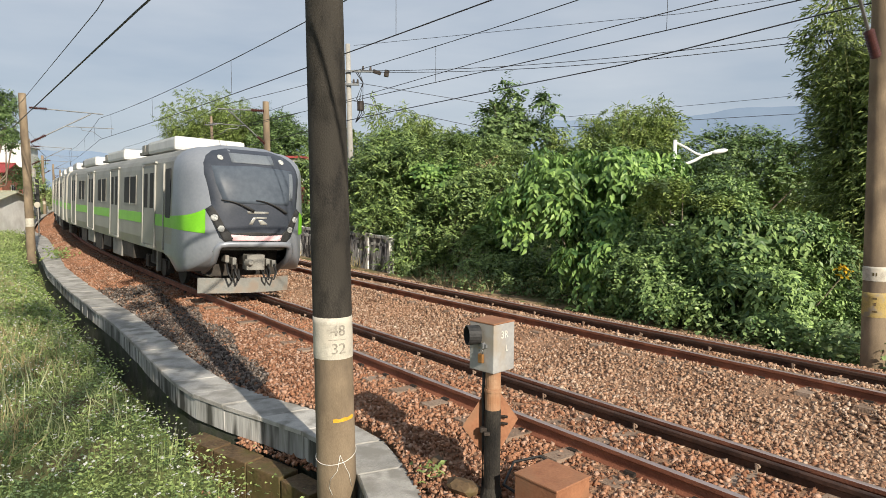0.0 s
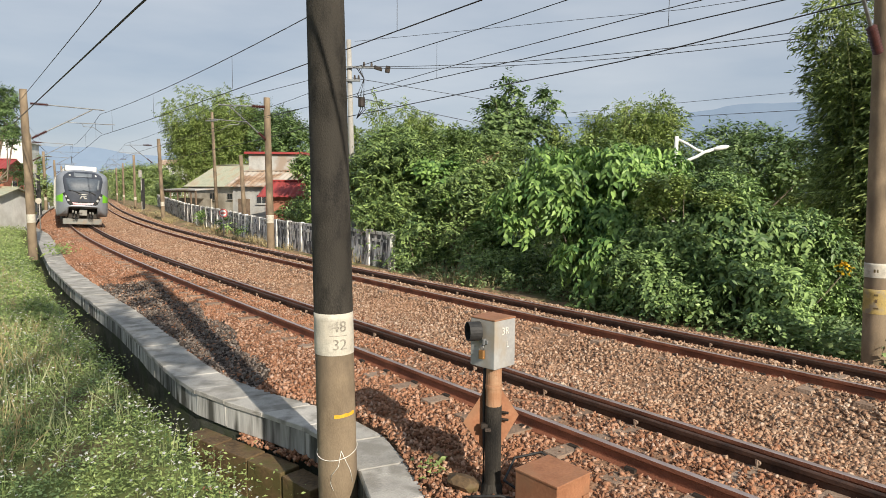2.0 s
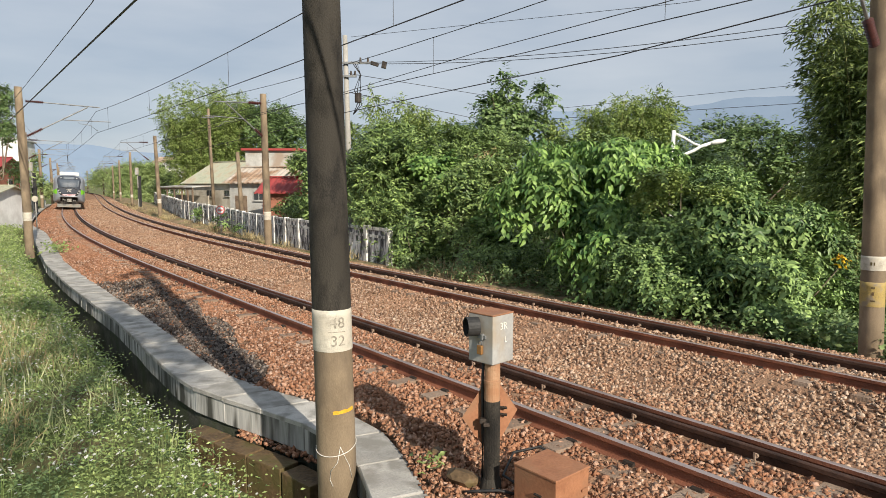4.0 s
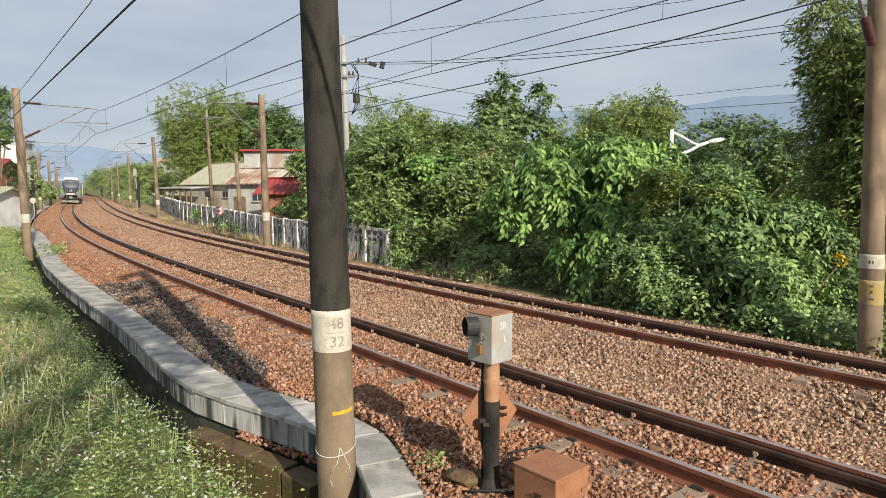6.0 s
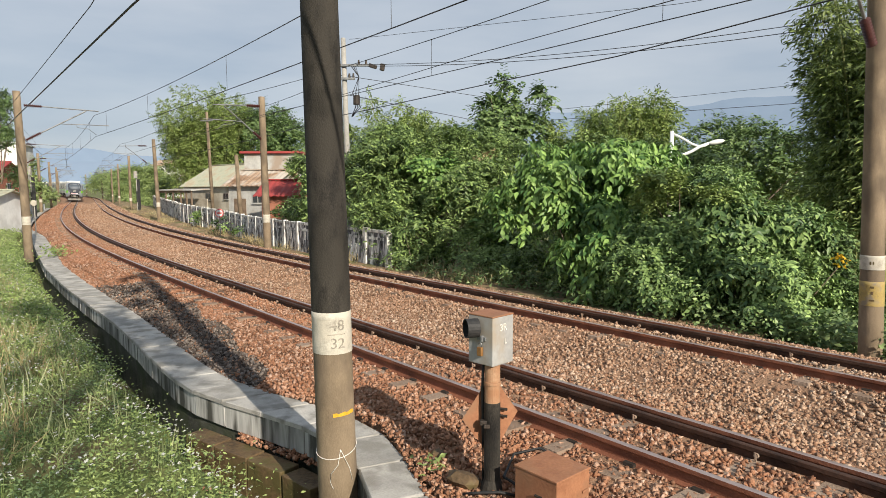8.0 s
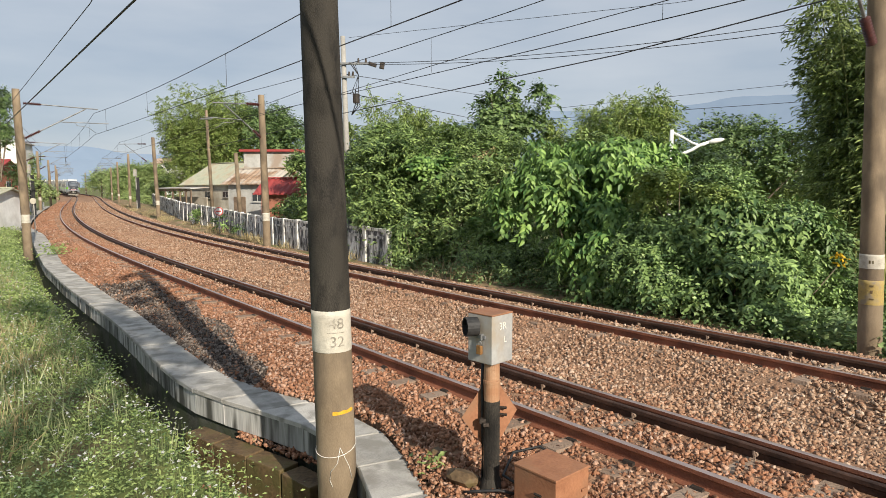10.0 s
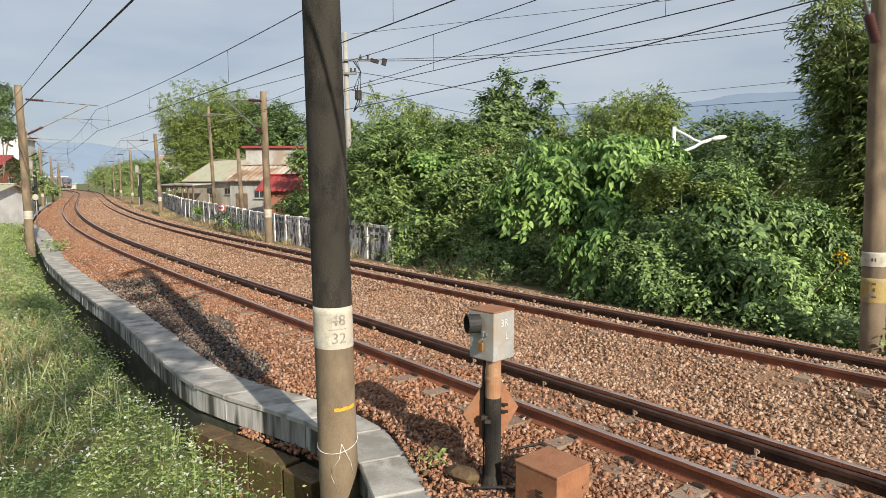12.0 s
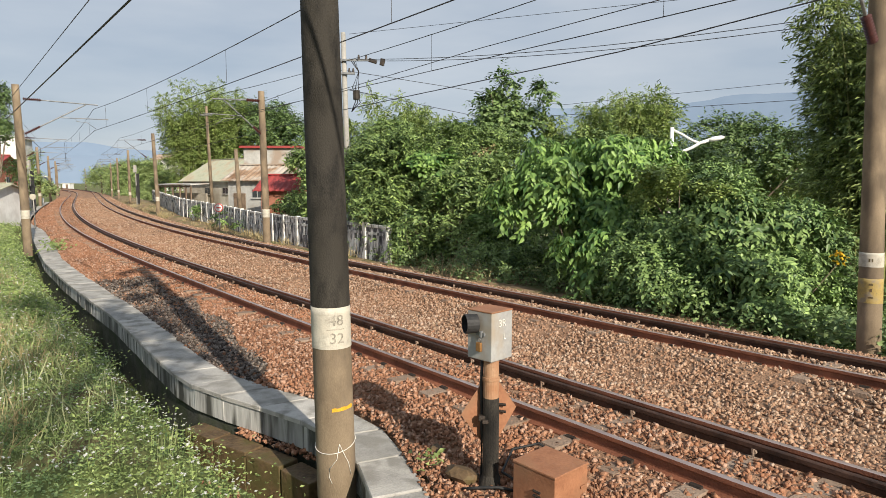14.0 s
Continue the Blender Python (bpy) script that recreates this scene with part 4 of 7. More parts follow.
    cab.append(front_patch("bumper_frame", [(-0.662, 1.285), (0.662, 1.285), (0.718, 1.50), (0, 1.53), (-0.718, 1.50)], 0.018, M["black"], root, "glossy black frame round the light bar", 5))
    side = [(-1.06, 1.99), (-0.68, 1.275), (-0.50, 1.275), (-0.56, 1.50), (-0.68, 1.60), (-0.84, 1.92), (-0.93, 2.06)]
    cab.append(front_patch("lamp_housing", side, 0.022, M["black"], root, "glossy black lamp housing", 4))
    cab.append(front_patch("lamp_housing", [(-y, z) for y, z in side[::-1]], 0.022, M["black"], root, "glossy black lamp housing", 4))
    for y, z, r in ((0.69, 3.12, 0.058), (0.90, 1.82, 0.068), (0.77, 1.59, 0.068)):
        for sy in (-1, 1):
            c = [(sy * y + r * math.cos(a), z + r * math.sin(a)) for a in np.linspace(0, 2 * math.pi, 14, endpoint=False)]
            cab.append(front_patch("headlamp", c, 0.036, T["lamp"], root, "round clear headlamp", 3))
    for sy in (-1, 1):
        w = part("cab_side_window", box_bm((0.42, 0.014, 1.12), Matrix.Translation((-0.62, sy * (HALF_W + 0.002), 2.30))), M["black"], root, "tall dark cab door window", bevel=0.005)
        cab.append(w)
        cab.append(part("cab_door_post", box_bm((0.05, 0.04, 2.0), Matrix.Translation((-0.98, sy * (HALF_W + 0.008), 1.98))), T["door"], root))
    for q in ([(0.736, 2.25), (0.828, 2.25), (0.892, 2.85), (0.8, 2.86)],):
        cab.append(front_patch("blind", q, 0.024, T["sign"], root, "pale sun blind behind the windscreen", 3))
    # plain mark under the windscreen
    for q in ([(-0.22, 1.93), (0.24, 1.93), (0.24, 1.98), (-0.24, 1.98)], [(-0.20, 1.69), (-0.12, 1.69), (-0.02, 1.86), (-0.10, 1.86)], [(0.0, 1.80), (0.06, 1.69), (0.22, 1.69), (0.20, 1.73), (0.1, 1.80)],
              [(-0.10, 1.82), (0.2, 1.82), (0.2, 1.86), (-0.10, 1.86)]):
        cab.append(front_patch("mark", q, 0.02, T["door"], root, "", 2))
    for y0, z0, y1, z1 in ((-0.10, 1.98, -0.78, 2.20), (0.66, 1.96, -0.05, 2.22)):
        pts = []
        for i in range(9):
            f = i / 8
            y, z = y0 + (y1 - y0) * f, z0 + (z1 - z0) * (1 - (1 - f) ** 1.8)
            pts.append((nose_x(y, z) + 0.05, y, z))
        cab.append(tube_part("wiper", pts, [0.03, 0.032, 0.028, 0.022, 0.017, 0.015, 0.014, 0.012, 0.01], M["black"], root, n=6))
    # coupler bay, with a rolled lip round its opening
    lip = [(-0.83, 0.60), (-0.83, 0.9), (-0.82, 1.16), (-0.76, 1.25), (-0.6, 1.265), (-0.3, 1.265), (0.0, 1.265), (0.3, 1.265), (0.6, 1.265), (0.76, 1.25), (0.82, 1.16), (0.83, 0.9), (0.83, 0.60)]
    cab.append(tube_part("bay_lip", [(nose_x(y, z) - 0.015, y, z) for y, z in lip], 0.075, T["front"], root, "silver lip round the coupler bay", n=8))
    cab.append(part("coupler_bay", box_bm((0.9, 1.62, 0.72), Matrix.Translation((-0.05, 0, 0.86))), T["under"], root, "dark coupler bay"))
    cab.append(part("bay_top", box_bm((0.5, 1.5, 0.05), Matrix.Translation((0.72, 0, 1.14))), T["undergrey"], root))
    bm = box_bm((0.75, 0.22, 0.2), Matrix.Translation((0.62, 0.02, 0.86)))
    box_bm((0.28, 0.40, 0.34), Matrix.Translation((1.02, 0.02, 0.86)), bm)
    rod_bm((1.1, -0.12, 0.86), (1.26, -0.12, 0.86), 0.11, 0.05, 12, bm)
    cab.append(part("coupler", bm, T["undergrey"], root, "grey automatic coupler", bevel=0.015))
    for y in (-0.52, -0.36, 0.40, 0.54):
        cab.append(part("air_cock", box_bm((0.3, 0.09, 0.16), Matrix.Translation((0.75, y, 0.86 + 0.06 * math.sin(y * 9)))), T["plough"], root, bevel=0.02))
        tube_part_pts = [(0.85, y, 0.82), (1.02, y * 1.02, 0.62), (1.05, y * 0.9, 0.46), (0.95, y * 0.75, 0.5), (0.85, y * 0.7, 0.68)]
        cab.append(tube_part("hose", tube_part_pts, 0.024, M["black"], root))
    vs, fs = [], []
    for i, y in enumerate(np.linspace(-1.04, 1.04, 9)):
        x = 0.78 - 0.22 * abs(y) ** 2
        vs += [(x, y, 0.14), (x, y, 0.48), (x - 0.025, y, 0.48), (x - 0.025, y, 0.14)]
    for i in range(8):
        for k in range(4):
            a, b = i * 4 + k, i * 4 + (k + 1) % 4
            fs.append((a, a + 4, b + 4, b))
    fs += [(0, 1, 2, 3), (32, 33, 34, 35)]
    cab.append(link_mesh("plough", vs, fs, T["plough"], root, "pale grey obstacle plate"))
    for ob in cab:
        ob.location.x += xn
    return tagged(root, "silver commuter train cab car with dark mask and green sweep", "train car", "train cars")


TRAIN_SIZE = 0.945
TRAIN = [cab_car()]
TRAIN.append(middle_car())
for _c in TRAIN:
    _c.scale = (TRAIN_SIZE,) * 3
for _i in range(5):
    TRAIN.append(copy_thing(TRAIN[1], pose(0, 0, 0)))


# ---------------------------------------------------------------- distance
def make_mountains():
    """Ridges far behind the plain, with air haze put into their blue colour."""
    painted_haze = material("far_ridge", (0.12, 0.16, 0.215), (0.145, 0.185, 0.24), 0.002, 1.0, 0.0)
    b = painted_haze.node_tree.nodes["Principled BSDF"]
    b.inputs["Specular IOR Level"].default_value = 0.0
    # a faint blue glow adds to the painted haze
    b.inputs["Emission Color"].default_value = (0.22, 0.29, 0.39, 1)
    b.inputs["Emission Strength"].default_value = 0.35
    for k, (dist, h0, amp, seed) in enumerate(((3900, 262, 120, 3.0), (3300, 140, 70, 9.0))):
        vs, fs = [], []
        n = 240
        for i in range(n + 1):
            a = radians(-60) + radians(200) * i / n
            x, y = dist * math.cos(a), dist * math.sin(a)
            h = h0 * (1.0 + 0.95 * max(0.0, math.cos(1.6 * (a - radians(62)))) ** 2) + amp * noise.fractal((i * 0.035 + seed, seed, 0), 0.9, 2.1, 6)
            vs += [(x, y, -20), (x * 1.02, y * 1.02, h * 0.55), (x * 1.05, y * 1.05, max(20, h))]
        for i in range(n):
            for q in (0, 1):
                p = i * 3 + q
                fs.append((p, p + 3, p + 4, p + 1))
        ob = link_mesh("backdrop", vs, fs, painted_haze, smooth=True)
        tagged(ob, "hazy blue mountain ridge in the distance", "mountains", kind="structure")


make_mountains()


# ---------------------------------------------------------------- plants
L = {
    "mulberry": leaf_material("broad_leaf", (0.025, 0.09, 0.026), (0.38, 0.57, 0.155), 0.24),
    "vine": leaf_material("vine_leaf", (0.022, 0.065, 0.024), (0.42, 0.585, 0.195), 0.14),
    "bank": leaf_material("bank_leaf", (0.02, 0.056, 0.021), (0.40, 0.54, 0.17), 0.14),
    "bamboo": leaf_material("bamboo_leaf", (0.08, 0.13, 0.035), (0.45, 0.56, 0.17), 0.25),
    "darkbamboo": leaf_material("deep_bamboo_leaf", (0.025, 0.055, 0.018), (0.46, 0.56, 0.18), 0.16),
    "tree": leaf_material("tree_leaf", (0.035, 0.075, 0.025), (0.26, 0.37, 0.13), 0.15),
    "far": leaf_material("far_leaf", (0.12, 0.18, 0.06), (0.47, 0.57, 0.22), 0.28),
    "weed": leaf_material("weed_leaf", (0.13, 0.20, 0.06), (0.54, 0.65, 0.24), 0.35),
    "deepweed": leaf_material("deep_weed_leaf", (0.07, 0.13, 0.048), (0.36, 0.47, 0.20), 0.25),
    "blade": leaf_material("grass_blade", (0.2, 0.24, 0.11), (0.56, 0.58, 0.32), 0.3),
    "dry": leaf_material("dry_blade", (0.290, 0.232, 0.116), (0.609, 0.507, 0.290), 0.25),
    "flower": leaf_material("white_petal", (0.62, 0.62, 0.58), (0.82, 0.82, 0.78), 0.3),
    "yellow": leaf_material("yellow_leaf", (0.62, 0.36, 0.02), (0.80, 0.55, 0.05), 0.3),
    "bark": material("bark", (0.08, 0.06, 0.045), (0.22, 0.18, 0.13), 5.0, 0.9, 0.6),
    "culm": material("bamboo_culm", (0.14, 0.16, 0.05), (0.30, 0.30, 0.12), 3.0, 0.5, 0.1),
}
OVATE = np.array([(0, 0, 0), (0.32, 0.34, 0.05), (0.32, -0.34, 0.05), (0.62, 0.27, 0.02), (0.62, -0.27, 0.02), (1.0, 0, -0.16), (0.40, 0, -0.03)])
OVATE_F = np.array([(0, 2, 6), (0, 6, 1), (6, 2, 4), (6, 3, 1), (6, 4, 5), (6, 5, 3)])
BLADE = np.array([(0, 0.02, 0), (0.0, -0.02, 0), (0.5, 0.062, 0.02), (0.5, -0.062, 0.02), (1.0, 0, -0.18)])
BLADE_F = np.array([(0, 1, 3), (0, 3, 2), (2, 3, 4)])
SMALL = np.array([(0, 0, 0), (0.45, 0.27, 0.05), (0.45, -0.27, 0.05), (1.0, 0, -0.1)])
SMALL_F = np.array([(0, 2, 3), (0, 3, 1)])


def leaf_mesh(name, P, D, size, rng, shape, mat, parent=None, label="", roll=0.7, face=None):
    """One joined mesh of leaves: roots P, directions D, lengths size; face is the way their upper sides turn."""
    tv, tf = shape
    n = len(P)
    D = D / np.maximum(np.linalg.norm(D, axis=1, keepdims=True), 1e-6)
    up = (np.tile(np.array([0.0, 0.0, 1.0]), (n, 1)) if face is None else face) + rng.normal(0, roll, (n, 3))
    Y = np.cross(up, D)
    Y /= np.maximum(np.linalg.norm(Y, axis=1, keepdims=True), 1e-6)
    Z = np.cross(D, Y)
    V = P[:, None] + size[:, None, None] * (tv[None, :, :1] * D[:, None] + tv[None, :, 1:2] * Y[:, None] + tv[None, :, 2:] * Z[:, None])
    F = (tf[None] + (np.arange(n) * len(tv))[:, None, None]).reshape(-1, 3)
    return fast_mesh(name, V.reshape(-1, 3), F, mat, parent, label)


def fast_mesh(name, V, F, mat, parent=None, label=""):
    me = bpy.data.meshes.new(name)
    k = F.shape[1]
    me.vertices.add(len(V))
    me.vertices.foreach_set("co", np.ascontiguousarray(V, dtype=np.float32).ravel())
    me.loops.add(F.size)
    me.loops.foreach_set("vertex_index", np.ascontiguousarray(F, dtype=np.int32).ravel())
    me.polygons.add(len(F))
    me.polygons.foreach_set("loop_start", np.arange(0, F.size, k, dtype=np.int32))
    me.polygons.foreach_set("loop_total", np.full(len(F), k, dtype=np.int32))
    me.update(calc_edges=True)
    me.validate()
    me.materials.append(mat)
    ob = new(name, me)
    ob.parent = parent
    if label:
        ob["label"] = label
    return ob


def unit(v):
    return v / np.maximum(np.linalg.norm(v, axis=-1, keepdims=True), 1e-6)


def crown_points(blobs, clumps, rng, low, bough, inner):
    """Centres of leaf clumps on boughs that stand out from several masses, and the outward way of each."""
    b = np.array(blobs, float)
    area = b[:, 3] * b[:, 5] + b[:, 4] * b[:, 5]
    size = np.cbrt(b[:, 3] * b[:, 4] * b[:, 5])
    count = np.maximum(3, (area / bough ** 2 * 1.5).round().astype(int))
    own = np.repeat(np.arange(len(b)), count)
    o = unit(rng.normal(0, 1, (len(own), 3)))
    o[:, 2] = np.where(o[:, 2] < low, -o[:, 2], o[:, 2])
    reach = rng.uniform(0.70, 1.0, len(own)) + np.where(rng.random(len(own)) < 0.15, 0.18, 0.0)
    R = np.minimum(bough * rng.uniform(0.65, 1.35, len(own)), size[own] * 0.6)
    B = b[own, :3] + o * (b[own, 3:] * reach[:, None] - 0.55 * R[:, None])
    pick = rng.choice(len(own), clumps, p=R ** 2 / (R ** 2).sum())
    d = unit(rng.normal(0, 1, (clumps, 3)) + 0.9 * o[pick] + np.array([0, 0, 0.55]))
    C = B[pick] + d * R[pick, None] * np.array([1.1, 1.1, 0.75]) * rng.uniform(0.9, 1.06, (clumps, 1))
    out = unit(0.55 * d + 0.65 * o[pick])
    deep = rng.random(clumps) < inner
    q = b[own[pick], :3]
    C = np.where(deep[:, None], q + (C - q) * rng.uniform(0.35, 0.75, (clumps, 1)), C)
    return C, out


def bush(name, blobs, clumps, per, spread, leaf, mat, label, category, seed, shape=(OVATE, OVATE_F), droop=0.5, stems=10, kind="", trunk=None, low=-0.6, bark="bark", roll=0.24, bough=0.42, inner=0.14):
    rng = np.random.default_rng(seed)
    b = np.array(blobs, float)
    foot = Vector((b[:, 0].mean(), b[:, 1].mean(), -0.75))
    if trunk:
        foot = Vector(trunk[:3])
    root = empty(name, Matrix.Translation(foot))
    off = np.array(foot)
    C, cd = crown_points(blobs, clumps, rng, low, bough, inner)
    # leaves stand in two rows along a drooping twig
    twig = unit(cd * 0.3 + rng.normal(0, 0.55, cd.shape) + np.array([0, 0, 0.1 - 0.5 * droop]))
    across = unit(np.cross(twig, np.array([0, 0, 1.0]) + rng.normal(0, 0.22, cd.shape)))
    f = np.tile(np.linspace(-0.5, 1.0, per), clumps)[:, None]
    sgn = np.tile(np.where(np.arange(per) % 2 == 0, 1.0, -1.0), clumps)[:, None]
    tw, ac = np.repeat(twig, per, axis=0), np.repeat(across, per, axis=0)
    ln = spread * 2.3 * np.repeat(rng.uniform(0.7, 1.4, clumps), per)[:, None]
    P = np.repeat(C, per, axis=0) + tw * f * ln - np.array([0, 0, 1]) * (droop * 0.5 * ln * np.maximum(f, 0) ** 2) + rng.normal(0, spread * 0.06, (clumps * per, 3))
    D = tw * 0.55 + ac * sgn * 0.85 + rng.normal(0, 0.2, P.shape) + np.array([0, 0, -droop * 0.55])
    size = leaf * rng.uniform(0.6, 1.2, len(P)) * np.repeat(rng.uniform(0.75, 1.2, clumps), per)
    face = np.repeat(cd, per, axis=0) * 0.9 + np.array([0, 0, 0.5])
    leaf_mesh("crown", P - off, D, size, rng, shape, L[mat], root, roll=roll, face=face)
    tr = trunk[3] if trunk else 0.06
    if trunk:
        top = Vector((b[:, 0].mean(), b[:, 1].mean(), b[:, 2].mean())) - foot
        pts = [Vector((0, 0, -0.2)), Vector((top.x * 0.2, top.y * 0.2, top.z * 0.4)), Vector((top.x * 0.6, top.y * 0.6, top.z * 0.75)), top]
        tube_part("trunk", pts, [tr, tr * 0.8, tr * 0.6, tr * 0.35], L[bark], root, n=8)
    for k in range(stems):
        c = C[rng.integers(len(C))] - off
        m = c * 0.5 + rng.normal(0, 0.25, 3)
        a = np.array([c[0] * 0.12, c[1] * 0.12, -0.1]) if not trunk else np.array(pts[1])
        tube_part("limb", [a, (a + m) / 2 + np.array([0, 0, 0.1]), m, c], [tr * 0.55, tr * 0.42, tr * 0.3, tr * 0.12], L[bark], root, n=5)
    return tagged(root, label, category, kind=kind)


LANCE = SMALL * np.array([1, 0.48, 1])


def bamboo(name, x, y, z0, spread, height, culms, tufts, seed, mat, label, leaf=0.26, lean=(0, 0), reach=0.28, plume=0.75):
    """A clump of arching culms, each a plume of side sprays hung with narrow leaves."""
    rng = np.random.default_rng(seed)
    root = empty(name, pose(x, y, z0))
    P, D, N = [], [], []
    cv, cf = [], []
    for k in range(culms):
        a = rng.uniform(0, 2 * math.pi)
        r = spread * math.sqrt(rng.random())
        b = np.array([r * math.cos(a), r * math.sin(a), 0.0])
        h = height * rng.uniform(0.70, 1.0)
        bend = reach * h * rng.uniform(0.4, 1.2)
        dr = np.array([math.cos(a) + lean[0], math.sin(a) + lean[1], 0]) * bend
        pts = []
        for i in range(9):
            f = i / 8
            pts.append(b + dr * f ** 2.2 + np.array([0, 0, h * (f - 0.10 * f ** 4)]))
        v, fc = tube(pts, [0.035 * (1 - 0.85 * i / 8) for i in range(9)], 5)
        cf += [tuple(j + len(cv) for j in q) for q in fc]
        cv += v
        pts = np.array(pts)
        for _ in range(tufts):
            f = rng.uniform(0.2, 1.0) ** 0.8
            c = np.array([np.interp(f * 8, range(9), pts[:, j]) for j in range(3)])
            sd = rng.normal(0, 1, 3)
            sd[2] *= 0.4
            sd /= np.linalg.norm(sd)
            c = c + sd * rng.uniform(0.12, 1.0) * plume * (1.25 - f)
            m = rng.integers(9, 15)
            g = np.linspace(0, 1, m)[:, None]
            P.append(c + g * (sd * 0.45 + np.array([0, 0, -0.12 * leaf / 0.2])) * (leaf / 0.2) ** 0.5 + rng.normal(0, 0.035, (m, 3)))
            D.append(np.array([sd[0], sd[1], -0.38]) + rng.normal(0, 0.45, (m, 3)))
            N.append(np.tile(sd * 0.7 + np.array([0, 0, 0.65]), (m, 1)))
    tagged(link_mesh("culm", cv, cf, L["culm"], root, "slender green culms", smooth=True), kind="stuff")
    P, D, N = np.concatenate(P), np.concatenate(D), np.concatenate(N)
    leaf_mesh("foliage", P, D, leaf * rng.uniform(0.6, 1.2, len(P)), rng, (LANCE, SMALL_F), L[mat], root, roll=0.35, face=N)
    return tagged(root, label, "bamboo", "bamboo clumps")


bush("mulberry_tree", [(3.74, 16.5, 2.62, 1.92, 1.53, 0.81), (2.36, 16.0, 1.97, 1.07, 0.86, 0.64), (5.05, 16.5, 2.76, 1.03, 0.83, 0.66), (4.17, 15.5, 1.43, 1.31, 1.05, 0.69), (1.71, 15.8, 1.41, 0.54, 0.43, 0.4), (3.55, 14.6, 0.55, 0.75, 0.6, 0.6), (4.25, 14.1, 0.25, 0.7, 0.55, 0.5)], 1900, 9, 0.12, 0.215, "mulberry", "leafy green shrub with large drooping leaves by the track", "shrub", 11, droop=1.3, shape=(OVATE * np.array([1, 0.66, 1]), OVATE_F), stems=14, roll=0.3)
bush("shrub", [(5.59, 14.0, 1.32, 1.62, 1.3, 1.19), (6.56, 13.4, 1.0, 1.32, 1.05, 1.08), (4.78, 13.4, 0.39, 1.32, 1.05, 0.9), (5.76, 12.6, 0.27, 1.46, 1.17, 0.79), (4.38, 14.0, -0.08, 0.69, 0.55, 0.5), (7.0, 12.4, 0.2, 0.7, 0.55, 0.7), (6.22, 11.9, -0.11, 1.17, 0.94, 0.48), (6.05, 14.6, 2.0, 1.04, 0.83, 0.65)], 6000, 14, 0.13, 0.108, "vine", "sprawling green shrub overgrown with climbing vines beside the track", "shrub", 12, droop=0.7, shape=(SMALL, SMALL_F), stems=26)
# the dark tree leaf stands in for shade on this shrub
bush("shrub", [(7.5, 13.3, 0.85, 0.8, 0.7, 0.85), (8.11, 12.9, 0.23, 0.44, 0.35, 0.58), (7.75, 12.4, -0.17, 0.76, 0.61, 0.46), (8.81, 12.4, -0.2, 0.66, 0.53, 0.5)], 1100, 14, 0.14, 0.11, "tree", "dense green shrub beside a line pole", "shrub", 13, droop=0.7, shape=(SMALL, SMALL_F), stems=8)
bush("shrub", [(-1.69, 22.5, 0.95, 1.51, 1.21, 1.61), (-0.49, 23.0, 2.15, 1.64, 1.31, 1.85), (-2.65, 24.0, 2.14, 1.29, 1.03, 1.93), (0.86, 21.0, 1.22, 1.5, 1.2, 1.69), (0.73, 23.0, 2.96, 1.64, 1.31, 1.44), (2.26, 22.0, 2.35, 1.38, 1.1, 1.57), (1.68, 19.5, 0.25, 1.04, 0.84, 0.96), (-0.85, 21.5, 0.04, 1.15, 0.92, 0.77), (-2.04, 24.5, 3.65, 1.53, 1.23, 1.09)], 7000, 15, 0.17, 0.118, "bank", "tall tangled green thicket behind the far track", "thicket", 14, droop=0.55, shape=(SMALL, SMALL_F), stems=24)
bush("shrub", [(2.47, 17.6, -0.19, 1.1, 0.88, 0.66), (3.35, 16.4, -0.33, 0.88, 0.7, 0.59), (3.91, 14.6, -0.44, 0.91, 0.73, 0.44), (1.91, 18.3, -0.26, 0.65, 0.52, 0.39)], 900, 15, 0.13, 0.095, "bank", "low dark undergrowth at the foot of the bank", "undergrowth", 15, droop=0.5, shape=(SMALL, SMALL_F), stems=4)
bush("shrub", [(4.13, 21.5, 2.16, 2.11, 1.69, 1.73), (6.57, 22.0, 2.15, 2.36, 1.89, 1.77), (8.52, 22.0, 2.16, 1.77, 1.41, 1.57), (3.52, 20.0, 0.38, 1.61, 1.29, 1.25)], 1700, 15, 0.2, 0.14, "bank", "dark green thicket inside the bank", "thicket", 16, droop=0.35, stems=6)
bush("tree", [(2.39, 27.0, 4.96, 1.33, 1.06, 1.21), (2.5, 27.0, 6.24, 0.53, 0.42, 0.63), (3.96, 26.5, 5.94, 0.71, 0.57, 0.38), (1.81, 27.0, 4.14, 1.45, 1.16, 1.08), (3.46, 27.0, 4.85, 0.84, 0.68, 0.84), (4.43, 26.5, 5.65, 0.33, 0.27, 0.24)], 800, 11, 0.2, 0.22, "tree", "dark green tree above the thicket with open branches", "tree", 17, droop=0.6, stems=14, trunk=(2.3, 27.0, -0.7, 0.14), shape=(SMALL, SMALL_F), low=-0.9)
bush("tree", [(12.56, 26.0, 3.28, 1.74, 1.39, 1.39), (11.57, 27.0, 4.03, 1.33, 1.06, 1.08), (13.63, 25.0, 3.03, 1.34, 1.07, 1.34), (10.74, 26.0, 2.83, 1.39, 1.11, 1.16), (12.99, 27.0, 4.38, 0.96, 0.77, 0.68)], 1300, 11, 0.2, 0.17, "tree", "rounded green tree behind the street lamp", "tree", 18, droop=0.4, stems=10, trunk=(12.41, 26.0, -0.7, 0.13), shape=(SMALL, SMALL_F))
bamboo("bamboo_clump", -2.11, 28.0, -0.7, 0.7, 7.72, 15, 66, 30, "bamboo", "feathery light green bamboo clump above the thicket", 0.21, reach=0.11, plume=0.62)
